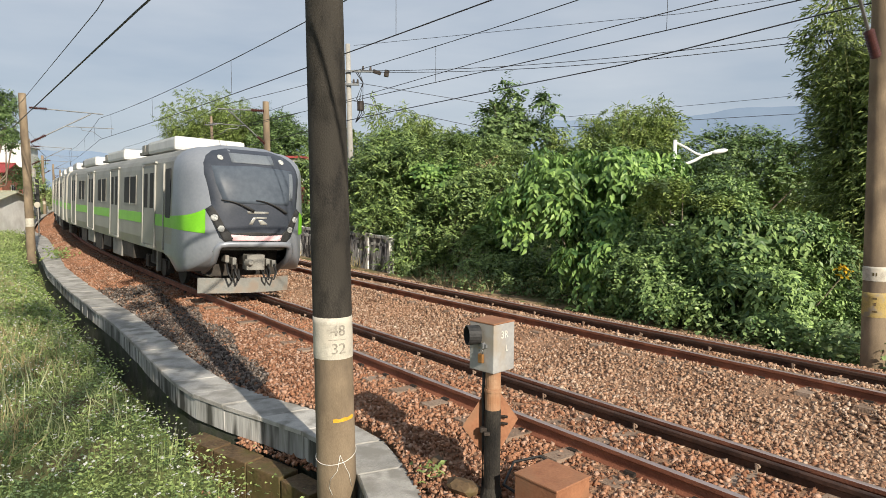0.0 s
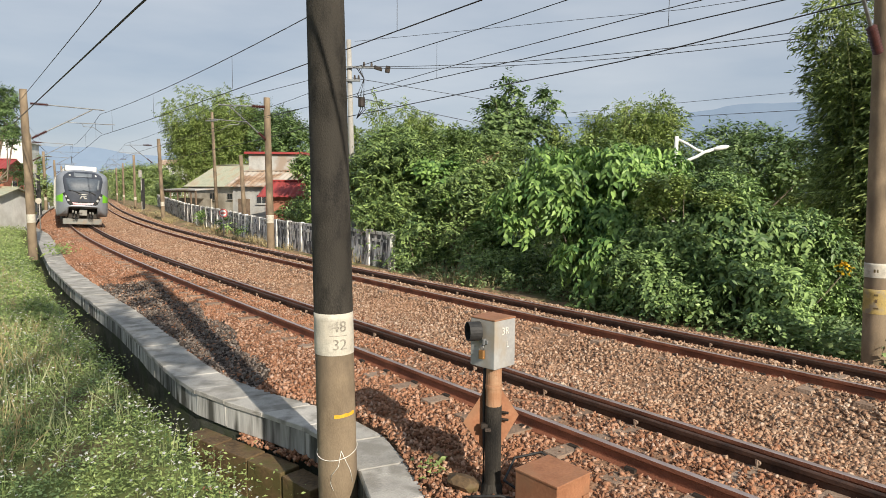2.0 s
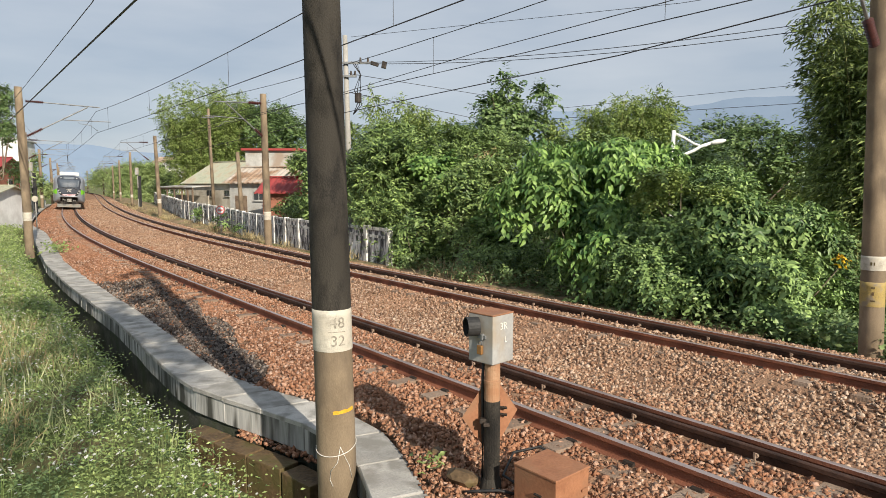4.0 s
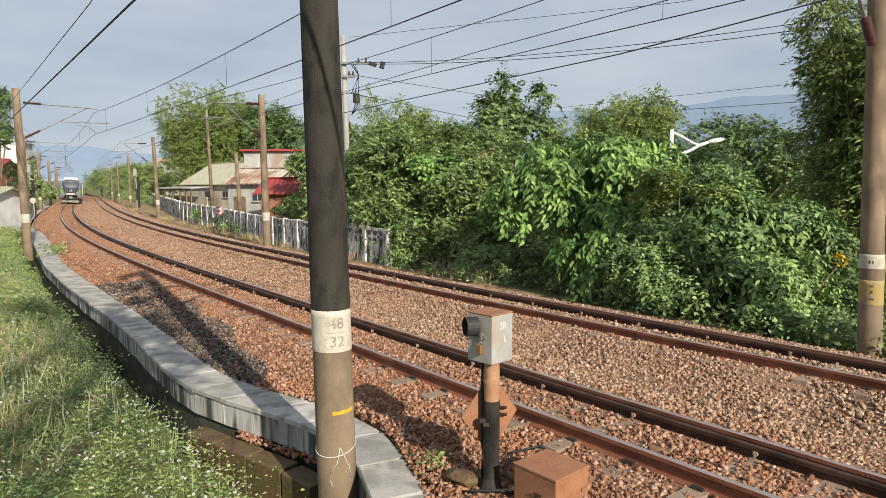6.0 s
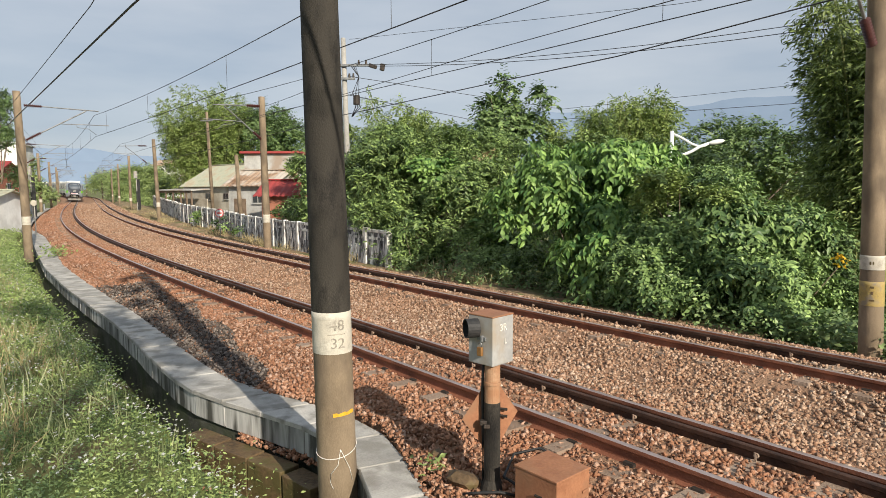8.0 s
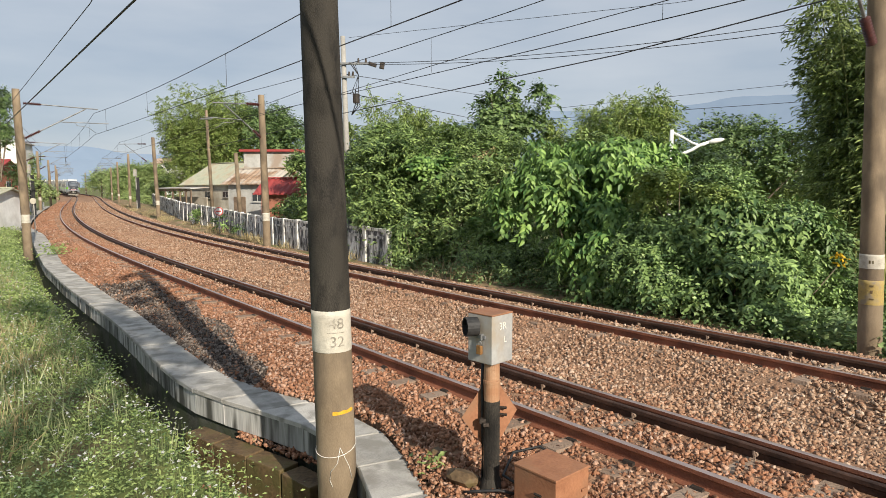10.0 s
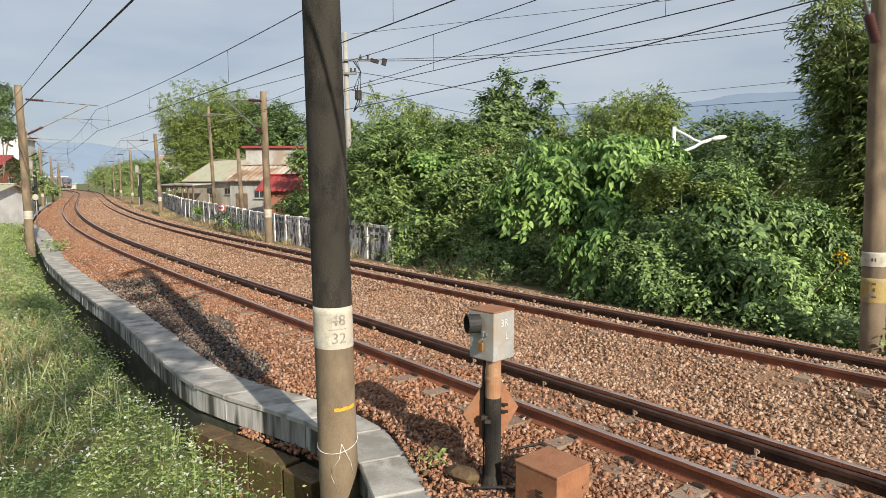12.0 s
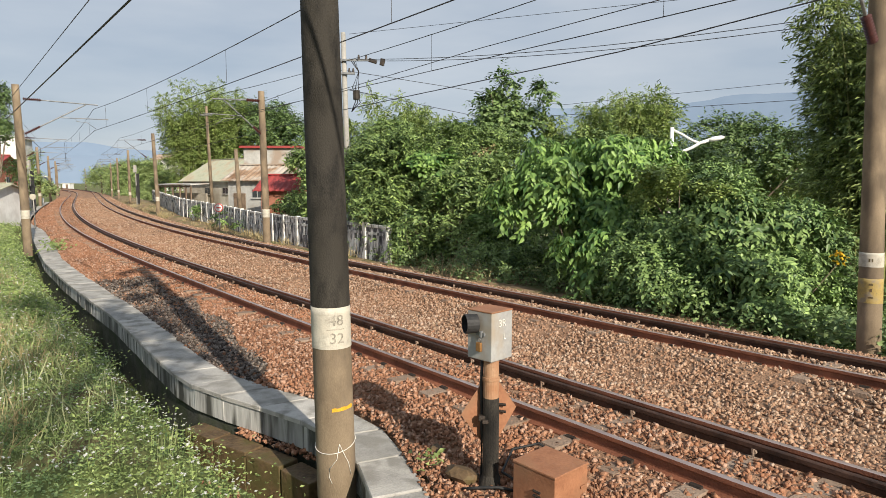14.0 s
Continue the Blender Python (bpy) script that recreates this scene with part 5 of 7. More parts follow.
bamboo("bamboo_clump", -0.49, 29.0, -0.7, 0.7, 7.38, 13, 66, 31, "bamboo", "feathery light green bamboo clump above the thicket", 0.21, reach=0.11, plume=0.62)
bamboo("bamboo_clump", -3.6, 30.0, -0.7, 1.0, 6.75, 14, 66, 32, "bamboo", "feathery light green bamboo clump above the thicket", 0.21, reach=0.11, plume=0.62)
bamboo("bamboo_clump", 0.83, 30.0, -0.7, 0.8, 7.13, 12, 66, 33, "bamboo", "feathery light green bamboo clump above the thicket", 0.21, reach=0.11, plume=0.62)
bamboo("bamboo_clump", 5.59, 27.0, -0.7, 0.9, 7.18, 26, 66, 34, "bamboo", "feathery light green bamboo clump above the thicket", 0.21, reach=0.11, plume=0.62)
bamboo("bamboo_clump", 6.91, 26.5, -0.7, 0.8, 7.24, 28, 66, 35, "bamboo", "feathery light green bamboo clump above the thicket", 0.21, reach=0.11, plume=0.62)
bamboo("bamboo_clump", 8.17, 26.5, -0.7, 0.8, 7.69, 36, 66, 36, "bamboo", "feathery light green bamboo clump above the thicket", 0.21, reach=0.11, plume=0.62)
bamboo("bamboo_clump", 10.13, 27.5, -0.7, 0.7, 5.95, 12, 66, 37, "bamboo", "feathery light green bamboo clump above the thicket", 0.21, reach=0.11, plume=0.62)
bamboo("bamboo_clump", 13.2, 30.0, -0.7, 0.9, 5.71, 14, 66, 38, "bamboo", "feathery light green bamboo clump above the thicket", 0.21, reach=0.11, plume=0.62)
bamboo("bamboo_clump", 14.0, 26.0, -0.7, 0.8, 5.31, 12, 66, 39, "bamboo", "feathery light green bamboo clump above the thicket", 0.21, reach=0.11, plume=0.62)
bamboo("bamboo_clump", 10.65, 16.5, -0.7, 0.6, 8.63, 13, 120, 50, "darkbamboo", "tall dark green bamboo clump beside the railway", 0.2, reach=0.11, plume=0.85)
bamboo("bamboo_clump", 10.55, 15.5, -0.7, 0.6, 8.86, 13, 120, 51, "darkbamboo", "tall dark green bamboo clump beside the railway", 0.2, reach=0.11, plume=0.85)
bamboo("bamboo_clump", 11.2, 17.5, -0.7, 0.45, 8.03, 8, 120, 52, "darkbamboo", "tall dark green bamboo clump beside the railway", 0.2, reach=0.11, plume=0.85)
bamboo("bamboo_clump", 11.41, 16.0, -0.7, 0.8, 9.44, 13, 120, 53, "darkbamboo", "tall dark green bamboo clump beside the railway", 0.2, reach=0.11, plume=0.85)
bush("tree", [(-29.15, 86.0, 7.87, 7.29, 5.84, 4.22), (-33.74, 86.0, 6.75, 3.84, 3.07, 3.46), (-22.69, 82.0, 8.69, 5.12, 4.1, 3.66), (-19.22, 78.0, 7.02, 3.48, 2.79, 3.13), (-26.04, 86.0, 10.12, 4.61, 3.69, 2.69)], 3400, 14, 0.5, 0.34, "tree", "broad green tree behind the tin-roofed houses", "tree", 60, droop=0.4, stems=10, trunk=(-29.36, 86.0, -0.7, 0.3), shape=(SMALL, SMALL_F))
bamboo("bamboo_clump", -31.94, 80.0, -0.7, 1.4, 16.58, 18, 120, 70, "bamboo", "tall bamboo clump rising behind the houses", 0.28, reach=0.2, plume=1.9)
bamboo("bamboo_clump", -29.1, 80.0, -0.7, 1.4, 17.92, 18, 120, 71, "bamboo", "tall bamboo clump rising behind the houses", 0.28, reach=0.2, plume=1.9)
bamboo("bamboo_clump", -26.96, 80.0, -0.7, 1.4, 17.48, 18, 120, 72, "bamboo", "tall bamboo clump rising behind the houses", 0.28, reach=0.2, plume=1.9)
bamboo("bamboo_clump", -31.28, 82.0, -0.7, 1.4, 15.86, 18, 120, 73, "bamboo", "tall bamboo clump rising behind the houses", 0.28, reach=0.2, plume=1.9)
bush("tree", [(-77.07, 150.0, 3.89, 6.43, 5.14, 2.54), (-66.93, 140.0, 4.52, 5.5, 4.4, 2.62), (-56.81, 125.0, 3.4, 3.12, 2.5, 2.57), (-92.41, 170.0, 2.61, 2.73, 2.19, 1.52), (-64.02, 130.0, 1.61, 4.88, 3.9, 1.62)], 3600, 13, 0.6, 0.36, "far", "far flat-topped green trees along the line", "tree", 80, droop=0.3, stems=4, trunk=(-70.25, 140.0, -0.5, 0.4), shape=(SMALL, SMALL_F))
bush("shrub", [(-41.28, 95.0, 2.2, 2.21, 1.76, 1.7), (-48.48, 105.0, 0.8, 2.81, 2.25, 1.12), (-55.69, 115.0, 0.16, 3.08, 2.46, 0.92)], 1300, 13, 0.4, 0.26, "far", "green bushes by the bend of the line", "bush", 81, stems=3, shape=(SMALL, SMALL_F))
bush("tree", [(-28.9, 42.0, 7.18, 0.82, 0.66, 1.69), (-29.7, 42.0, 6.27, 1.31, 1.05, 1.69), (-28.82, 42.0, 5.72, 0.45, 0.36, 0.82)], 800, 10, 0.22, 0.18, "tree", "dark green tree over the lineside house", "tree", 82, stems=6, trunk=(-30.23, 42.0, -0.5, 0.15), shape=(SMALL, SMALL_F))
bush("shrub", [(-32.31, 48.0, 3.07, 0.94, 0.75, 0.94), (-48.27, 75.0, 3.86, 1.0, 0.8, 2.01), (-45.05, 70.0, 1.9, 1.25, 1.0, 1.38), (-56.35, 90.0, 1.4, 1.29, 1.03, 1.12), (-67.71, 110.0, 0.92, 1.18, 0.94, 0.88)], 420, 9, 0.25, 0.3, "far", "lineside bushes and creepers by the houses", "bush", 83, stems=3, shape=(SMALL, SMALL_F))
bush("shrub", [(-7.36, 34.0, 2.99, 0.91, 0.73, 0.91), (-6.47, 31.0, 1.14, 0.61, 0.49, 1.38), (-8.41, 36.0, 3.51, 0.71, 0.57, 0.58), (-8.5, 34.3, 0.95, 0.7, 0.4, 0.5), (-7.4, 33.0, 1.0, 0.8, 0.5, 0.8)], 760, 9, 0.16, 0.2, "bank", "green tree hanging over the painted wall", "shrub", 84, stems=6, shape=(SMALL, SMALL_F))
bush("creeper", [(-12.84, 36.0, 0.22, 0.39, 0.31, 0.39), (-16.07, 42.0, 0.63, 0.45, 0.36, 0.34), (-10.69, 33.0, -0.02, 0.21, 0.17, 0.29)], 90, 9, 0.14, 0.16, "vine", "green creeper growing over the painted wall", "creeper", 85, stems=3, shape=(SMALL, SMALL_F))
bush("creeper", [(-3.03, 23.5, 0.57, 0.73, 0.59, 0.19), (-20.87, 52.0, -0.87, 1.02, 0.82, 0.28)], 70, 9, 0.12, 0.18, "mulberry", "bright green vine over the wall end", "creeper", 86, stems=2)
bush("climbing_vine", [(4.7, 13.4, 2.05, 0.85, 0.5, 0.5), (5.3, 12.9, 1.75, 0.55, 0.42, 0.45)], 330, 10, 0.10, 0.09, "bamboo", "pale yellow-green climbing vine over the shrub", "vine", 91, stems=3, droop=0.3)
bush("elder_shrub", [(5.88, 13.0, 1.39, 0.81, 0.65, 0.7), (7.07, 12.8, 1.17, 0.69, 0.55, 0.69), (5.92, 12.0, 0.37, 0.96, 0.77, 0.54), (4.23, 14.4, 0.38, 0.51, 0.41, 0.51)], 1150, 9, 0.13, 0.165, "vine", "green shrub with long pointed drooping leaves", "shrub", 92, stems=8, droop=0.9, shape=(OVATE * np.array([1, 0.62, 1]), OVATE_F))
bush("climbing_vine", [(0.29, 20.6, 1.98, 0.44, 0.35, 0.92), (-0.47, 22.0, 2.93, 0.79, 0.63, 0.59), (1.36, 20.0, 0.92, 0.54, 0.43, 0.54)], 260, 9, 0.14, 0.17, "mulberry", "yellow-green climbing vine on the thicket", "vine", 93, stems=2, droop=0.6)
bush("dead_creeper", [(1.22, 21.6, 3.14, 0.46, 0.37, 0.35), (-3.38, 24.0, 2.77, 0.26, 0.21, 0.64)], 130, 9, 0.12, 0.10, "dry", "brown withered creeper hanging on the thicket", "creeper", 94, stems=6, droop=0.6)
bush("elder_shrub", [(-1.87, 22.4, 2.74, 1.2, 0.96, 1.4), (1.03, 20.8, 2.16, 1.11, 0.89, 1.11), (-0.83, 21.0, 0.85, 1.12, 0.9, 0.75)], 700, 10, 0.16, 0.18, "bank", "green shrub with long leaves inside the thicket", "shrub", 95, stems=8, droop=0.5, shape=(OVATE * np.array([1, 0.5, 1]), OVATE_F))
bush("fallen_leaf_spray", [(7.36, 11.75, 0.84, 0.05, 0.05, 0.20)], 8, 4, 0.05, 0.10, "yellow", "yellow dying leaves hanging in the green shrub", "leaves", 87, stems=1)
# unseen trees added behind the viewer, crowns shaped to shade trough and bank
bush("tree", [(-0.7, 3.97, 8.0, 0.22, 0.34, 0.3), (0.5, 2.02, 8.0, 0.22, 0.34, 0.3), (1.46, 0.46, 8.0, 0.22, 0.34, 0.3), (1.03, 0.2, 7.9, 0.26, 0.34, 0.3), (2.24, -0.82, 8.0, 0.22, 0.34, 0.3), (1.81, -1.08, 7.9, 0.26, 0.34, 0.3), (2.92, -1.93, 8.0, 0.22, 0.34, 0.3), (2.49, -2.19, 7.9, 0.26, 0.34, 0.3), (3.45, -2.78, 8.0, 0.22, 0.34, 0.3), (3.02, -3.04, 7.9, 0.26, 0.34, 0.3), (3.92, -3.56, 8.0, 0.22, 0.34, 0.3), (3.5, -3.82, 7.9, 0.26, 0.34, 0.3), (4.34, -4.23, 8.0, 0.22, 0.34, 0.3), (3.91, -4.5, 7.9, 0.26, 0.34, 0.3), (4.71, -4.84, 8.0, 0.22, 0.34, 0.3), (4.28, -5.1, 7.9, 0.26, 0.34, 0.3)], 230, 9, 0.075, 0.14, "tree", "unseen leafy tree added behind the viewer to shade the trough", "tree", 90, stems=8, trunk=(0.3, -7.2, 0.0, 0.10), shape=(SMALL, SMALL_F))
bush("tree", [(2.75, -3.5, 8.1, 0.85, 0.9, 0.65), (2.05, -2.3, 8.2, 0.9, 0.85, 0.7), (1.3, -2.3, 9.8, 0.8, 0.85, 0.7)], 95, 9, 0.22, 0.26, "tree", "unseen open tree added behind the viewer to shade the bank", "tree", 96, stems=10, trunk=(-0.5, -6.8, 0.0, 0.16), shape=(SMALL, SMALL_F))


# ---------------------------------------------------------------- painted wall, houses, poles and wires beyond the far track
H = {
    "mural": material("mural_panel", (0.015, 0.015, 0.017), (0.26, 0.26, 0.26), 5.0, 0.85, 0.3, fine=7, stain=(0.78, 0.77, 0.74), stain_scale=5.0, squash=0.4),
    "post": material("fence_post", (0.42, 0.42, 0.39), (0.80, 0.79, 0.74), 5.0, 0.85, 0.2, stain=(0.13, 0.13, 0.125), stain_scale=8.0, obj=0.3, squash=0.28),
    "cream_roof": material("cream_roof", (0.27, 0.29, 0.21), (0.46, 0.46, 0.35), 0.9, 0.75, 0.1, stain=(0.36, 0.31, 0.22), stain_scale=0.9),
    "rust_roof": material("rust_roof", (0.16, 0.09, 0.05), (0.40, 0.28, 0.19), 1.0, 0.85, 0.3, stain=(0.45, 0.40, 0.34), stain_scale=0.9),
    "red_roof": material("red_roof", (0.24, 0.035, 0.035), (0.33, 0.06, 0.055), 1.0, 0.6, 0.1),
    "plaster": material("plaster", (0.40, 0.36, 0.29), (0.56, 0.52, 0.44), 0.8, 0.9, 0.2, stain=(0.33, 0.29, 0.23), stain_scale=0.6),
    "white_wall": material("white_wall", (0.62, 0.62, 0.60), (0.76, 0.76, 0.74), 0.8, 0.85, 0.1, stain=(0.55, 0.54, 0.52), stain_scale=0.6),
    "tin": material("tin_wall", (0.30, 0.30, 0.28), (0.46, 0.455, 0.43), 1.0, 0.6, 0.1, stain=(0.30, 0.24, 0.19), stain_scale=0.8),
    "timber": material("timber", (0.10, 0.07, 0.05), (0.22, 0.16, 0.11), 3.0, 0.85, 0.3),
    "dark_glass": material("house_glass", (0.02, 0.022, 0.025), (0.05, 0.055, 0.06), 2.0, 0.15, 0.0, spec=0.6),
    "brick": material("red_brick", (0.22, 0.08, 0.05), (0.38, 0.17, 0.11), 4.0, 0.9, 0.4),
    "sign_red": material("sign_red", (0.52, 0.10, 0.09), (0.62, 0.16, 0.14), 5.0, 0.5, 0.0),
    "lamp_white": material("lamp_white", (0.66, 0.67, 0.66), (0.78, 0.78, 0.77), 4.0, 0.45, 0.0),
    "pale_pole": material("pale_pole", (0.24, 0.235, 0.215), (0.38, 0.365, 0.335), 2.0, 0.85, 0.2),
}


FENCE_S, FENCE_D = (15, 20, 26, 38, 49.5, 71, 105), (-6.5, -6.6, -6.6, -7.4, -7.2, -8.6, -10.4)


def rise(s):
    """The verge rises a little along the wall."""
    return float(np.interp(s, (30, 55, 90), (0.0, 0.35, 0.5)))


def wall_line(s):
    """Offset of the painted wall from the near track."""
    return float(np.interp(s, FENCE_S, FENCE_D))


def painted_wall():
    root = empty("painted_wall")
    ss = [16.6]
    while ss[-1] < 92:
        ss.append(ss[-1] + 1.45)
    rng = random.Random(8)
    for i, s in enumerate(ss):
        p = track(s, wall_line(s))
        q = track(ss[min(i + 1, len(ss) - 1)], wall_line(ss[min(i + 1, len(ss) - 1)]))
        yaw = math.atan2(q.y - p.y, q.x - p.x) if i < len(ss) - 1 else yaw
        rot = Matrix.Rotation(yaw, 4, "Z")
        h = 0.86
        part("post", box_bm((0.22, 0.20, h + 0.62), Matrix.Translation((p.x, p.y, rise(s) - 0.6 + (h + 0.62) / 2)) @ rot @ Matrix.Rotation(rng.uniform(-0.012, 0.012), 4, "Y")), H["post"], root, bevel=0.012)
        if i == len(ss) - 1:
            break
        mid = (p + q) / 2
        ln = (q - p).length - 0.22
        pan = part("panel", box_bm((ln, 0.09, h + 0.50), Matrix.Translation((mid.x, mid.y, rise(s) - 0.6 + (h + 0.5) / 2)) @ rot), H["mural"], root, "grimy black and white painted concrete panel")
        part("coping", box_bm((ln, 0.15, 0.10), Matrix.Translation((mid.x, mid.y, rise(s) + h - 0.065)) @ rot), H["post"], pan, bevel=0.01)
        part("rail", box_bm((ln, 0.13, 0.09), Matrix.Translation((mid.x, mid.y, rise(s) + h - 0.32)) @ rot), H["post"], pan)
        for f in (-0.28, 0.0, 0.28):
            if rng.random() < 0.75:
                part("slat", box_bm((rng.uniform(0.08, 0.2), 0.12, rng.uniform(0.3, 0.6)), Matrix.Translation((mid.x, mid.y, 0.2 + rise(s))) @ rot @ Matrix.Translation((f * ln, 0, rng.uniform(-0.15, 0.2)))), H["post"], pan)
    tagged(root, "grimy concrete lineside wall with faded black and white paint", "wall", kind="")


painted_wall()


def gable_roof(name, cx, cy, wx, wy, z_eave, z_ridge, yaw, mat, parent, ribs=0.35, over=0.35):
    """A ribbed gable roof with its ridge along x."""
    m = Matrix.Translation((cx, cy, 0)) @ Matrix.Rotation(radians(yaw), 4, "Z")
    hx, hy = wx / 2 + over, wy / 2 + over
    for sy in (-1, 1):
        vs, fs = [], []
        n = int(2 * hx / ribs)
        for i in range(2 * n + 1):
            x = -hx + i * (hx * 2) / (2 * n)
            dz = 0.045 if i % 2 else 0.0
            for y, z in ((0, z_ridge), (sy * hy, z_eave - over * (z_ridge - z_eave) / (wy / 2))):
                vs.append(m @ Vector((x, y, z + dz)))
                vs.append(m @ Vector((x, y, z + dz - 0.06)))
        for i in range(2 * n):
            a = i * 4
            fs += [(a, a + 4, a + 6, a + 2), (a + 1, a + 3, a + 7, a + 5), (a + 2, a + 6, a + 7, a + 3)]
        fs += [(0, 2, 3, 1), (8 * n, 8 * n + 1, 8 * n + 3, 8 * n + 2)]
        link_mesh("roof_sheet", vs, fs, mat, parent)
    part("ridge_cap", box_bm((2 * hx, 0.3, 0.07), m @ Matrix.Translation((0, 0, z_ridge + 0.05))), mat, parent)


def house(label, cx, cy, wx, wy, z_eave, z_ridge, yaw, wall, roof, openings=(), flat=False):
    root = empty("house")
    m = Matrix.Translation((cx, cy, 0)) @ Matrix.Rotation(radians(yaw), 4, "Z")
    hx, hy, z0 = wx / 2, wy / 2, -0.9
    t = 0.2
    for nm, x, y, sx, sy in (("wall", 0, -hy + t / 2, wx, t), ("wall", 0, hy - t / 2, wx, t), ("wall", -hx + t / 2, 0, t, wy - 2 * t - 0.006), ("wall", hx - t / 2, 0, t, wy - 2 * t - 0.006)):
        part(nm, box_bm((sx, sy, z_eave - z0), m @ Matrix.Translation((x, y, (z_eave + z0) / 2))), wall, root)
    if flat:
        part("roof", box_bm((wx + 0.5, wy + 0.5, 0.16), m @ Matrix.Translation((0, 0, z_eave + 0.09))), roof, root, bevel=0.02)
    else:
        for sx in (-1, 1):
            x = sx * (hx - t / 2)
            vs = [m @ Vector(v) for v in ((x - t / 2, -hy, z_eave), (x - t / 2, hy, z_eave), (x - t / 2, 0, z_ridge - 0.08), (x + t / 2, -hy, z_eave), (x + t / 2, hy, z_eave), (x + t / 2, 0, z_ridge - 0.08))]
            link_mesh("gable", vs, [(0, 1, 2), (5, 4, 3), (0, 3, 4, 1), (1, 4, 5, 2), (2, 5, 3, 0)], wall, root)
        gable_roof("roof", cx, cy, wx, wy, z_eave, z_ridge, yaw, roof, root)
    for kind, face, u, z, w, h in openings:
        mm = m @ (Matrix.Translation((u, -hy, z)) if face == "front" else Matrix.Translation((-hx, u, z)) @ Matrix.Rotation(radians(-90), 4, "Z") if face == "left" else Matrix.Translation((hx, u, z)) @ Matrix.Rotation(radians(90), 4, "Z"))
        o = part(kind, box_bm((w, 0.06, h), mm @ Matrix.Translation((0, -0.02, 0))), H["tin"] if kind == "window" else H["timber"], root)
        if kind == "window":
            part("pane", box_bm((w / 2 - 0.07, 0.03, h - 0.1), mm @ Matrix.Translation((-w / 4, -0.05, 0))), H["dark_glass"], o)
            part("pane", box_bm((w / 2 - 0.07, 0.03, h - 0.1), mm @ Matrix.Translation((w / 4, -0.05, 0))), H["dark_glass"], o)
            part("sill", box_bm((w + 0.1, 0.12, 0.05), mm @ Matrix.Translation((0, -0.05, -h / 2 - 0.03))), H["tin"], o)
    return tagged(root, label, "house", "houses by the line")


house("low house with a cream ribbed metal roof and plaster walls", -20.65, 64.0, 9.1, 6.7, 2.65, 4.65, -40, H["plaster"], H["cream_roof"],
      (("window", "front", 3.3, 1.55, 0.9, 0.6), ("window", "front", 0.2, 1.5, 1.0, 0.7), ("window", "right", -1.0, 1.5, 0.9, 0.6)))
house("old shed with rusty patched roof sheets", -11.85, 42.5, 3.4, 3.4, 2.6, 3.45, -20, H["tin"], H["rust_roof"], (("door", "front", -0.8, 0.6, 0.9, 2.0), ("window", "front", 0.6, 1.6, 0.8, 0.6)))
house("brick shed with a red metal roof", -9.1, 37.2, 2.1, 2.8, 2.02, 2.72, -6, H["brick"], H["red_roof"], (("door", "front", 0.6, 0.2, 0.8, 1.7),))
house("grey upper house with a flat roof edged in red", -12.2, 47.0, 3.8, 3.6, 4.7, 5.0, 0, H["tin"], H["red_roof"], (), flat=True)
house("white lineside house with a flat roof", -50.6, 72.0, 6.0, 7.0, 7.2, 7.6, 20, H["white_wall"], H["white_wall"],
      (("window", "front", 1.5, 4.6, 1.1, 1.0), ("window", "right", -1.5, 4.6, 1.1, 1.0), ("window", "right", 1.2, 4.6, 1.0, 1.0), ("window", "right", -1.5, 1.8, 1.1, 1.2)), flat=True)
house("brick house with a dull red roof behind bushes", -44.0, 61.0, 4.0, 5.0, 4.1, 4.9, 15, H["brick"], H["red_roof"], (("window", "right", 0, 2.4, 1.0, 0.9),))
house("white tin shed with a low grey roof in the grass", -31.0, 42.5, 3.4, 4.4, 1.75, 2.2, 10, H["white_wall"], H["cream_roof"])
house("far pale apartment block above the trees", -96.0, 232.0, 16.0, 10.0, 10.5, 12.6, -8, H["white_wall"], H["rust_roof"],
      tuple(("window", "front", -6 + 2.4 * i, 6.2 + 2.6 * j, 1.2, 1.2) for i in range(6) for j in range(2)))
house("far white trackside hut", -126.2, 214.0, 2.4, 2.4, 2.1, 2.6, 0, H["white_wall"], H["white_wall"], (("door", "front", 0.3, 0.9, 0.8, 1.8),), flat=True)
house("far white trackside hut", -130.6, 214.0, 2.2, 2.4, 1.9, 2.4, 0, H["white_wall"], H["white_wall"], (("door", "front", 0.3, 0.8, 0.8, 1.7),), flat=True)


def lean_to():
    root = empty("lean_to")
    m = Matrix.Translation((-25.0, 60.9, 0)) @ Matrix.Rotation(radians(-40), 4, "Z")
    part("roof", box_bm((6.6, 1.9, 0.10), m @ Matrix.Translation((0, 0, 2.16)) @ Matrix.Rotation(0.06, 4, "X")), H["tin"], root, "weathered grey sheet roof", bevel=0.01)
    for x in (-3.1, -1.7, -0.3, 1.1, 2.2, 3.1):
        part("post", box_bm((0.12, 0.12, 3.0), m @ Matrix.Translation((x, -0.8, 0.6))), H["timber"], root)
    part("rail", box_bm((6.3, 0.08, 0.14), m @ Matrix.Translation((0, -0.8, 1.95))), H["timber"], root)
    part("back_panel", box_bm((6.3, 0.1, 2.0), m @ Matrix.Translation((0, 0.75, 0.3))), H["plaster"], root)
    tagged(root, "open lean-to with timber posts and a grey sheet roof", "lean-to")


lean_to()


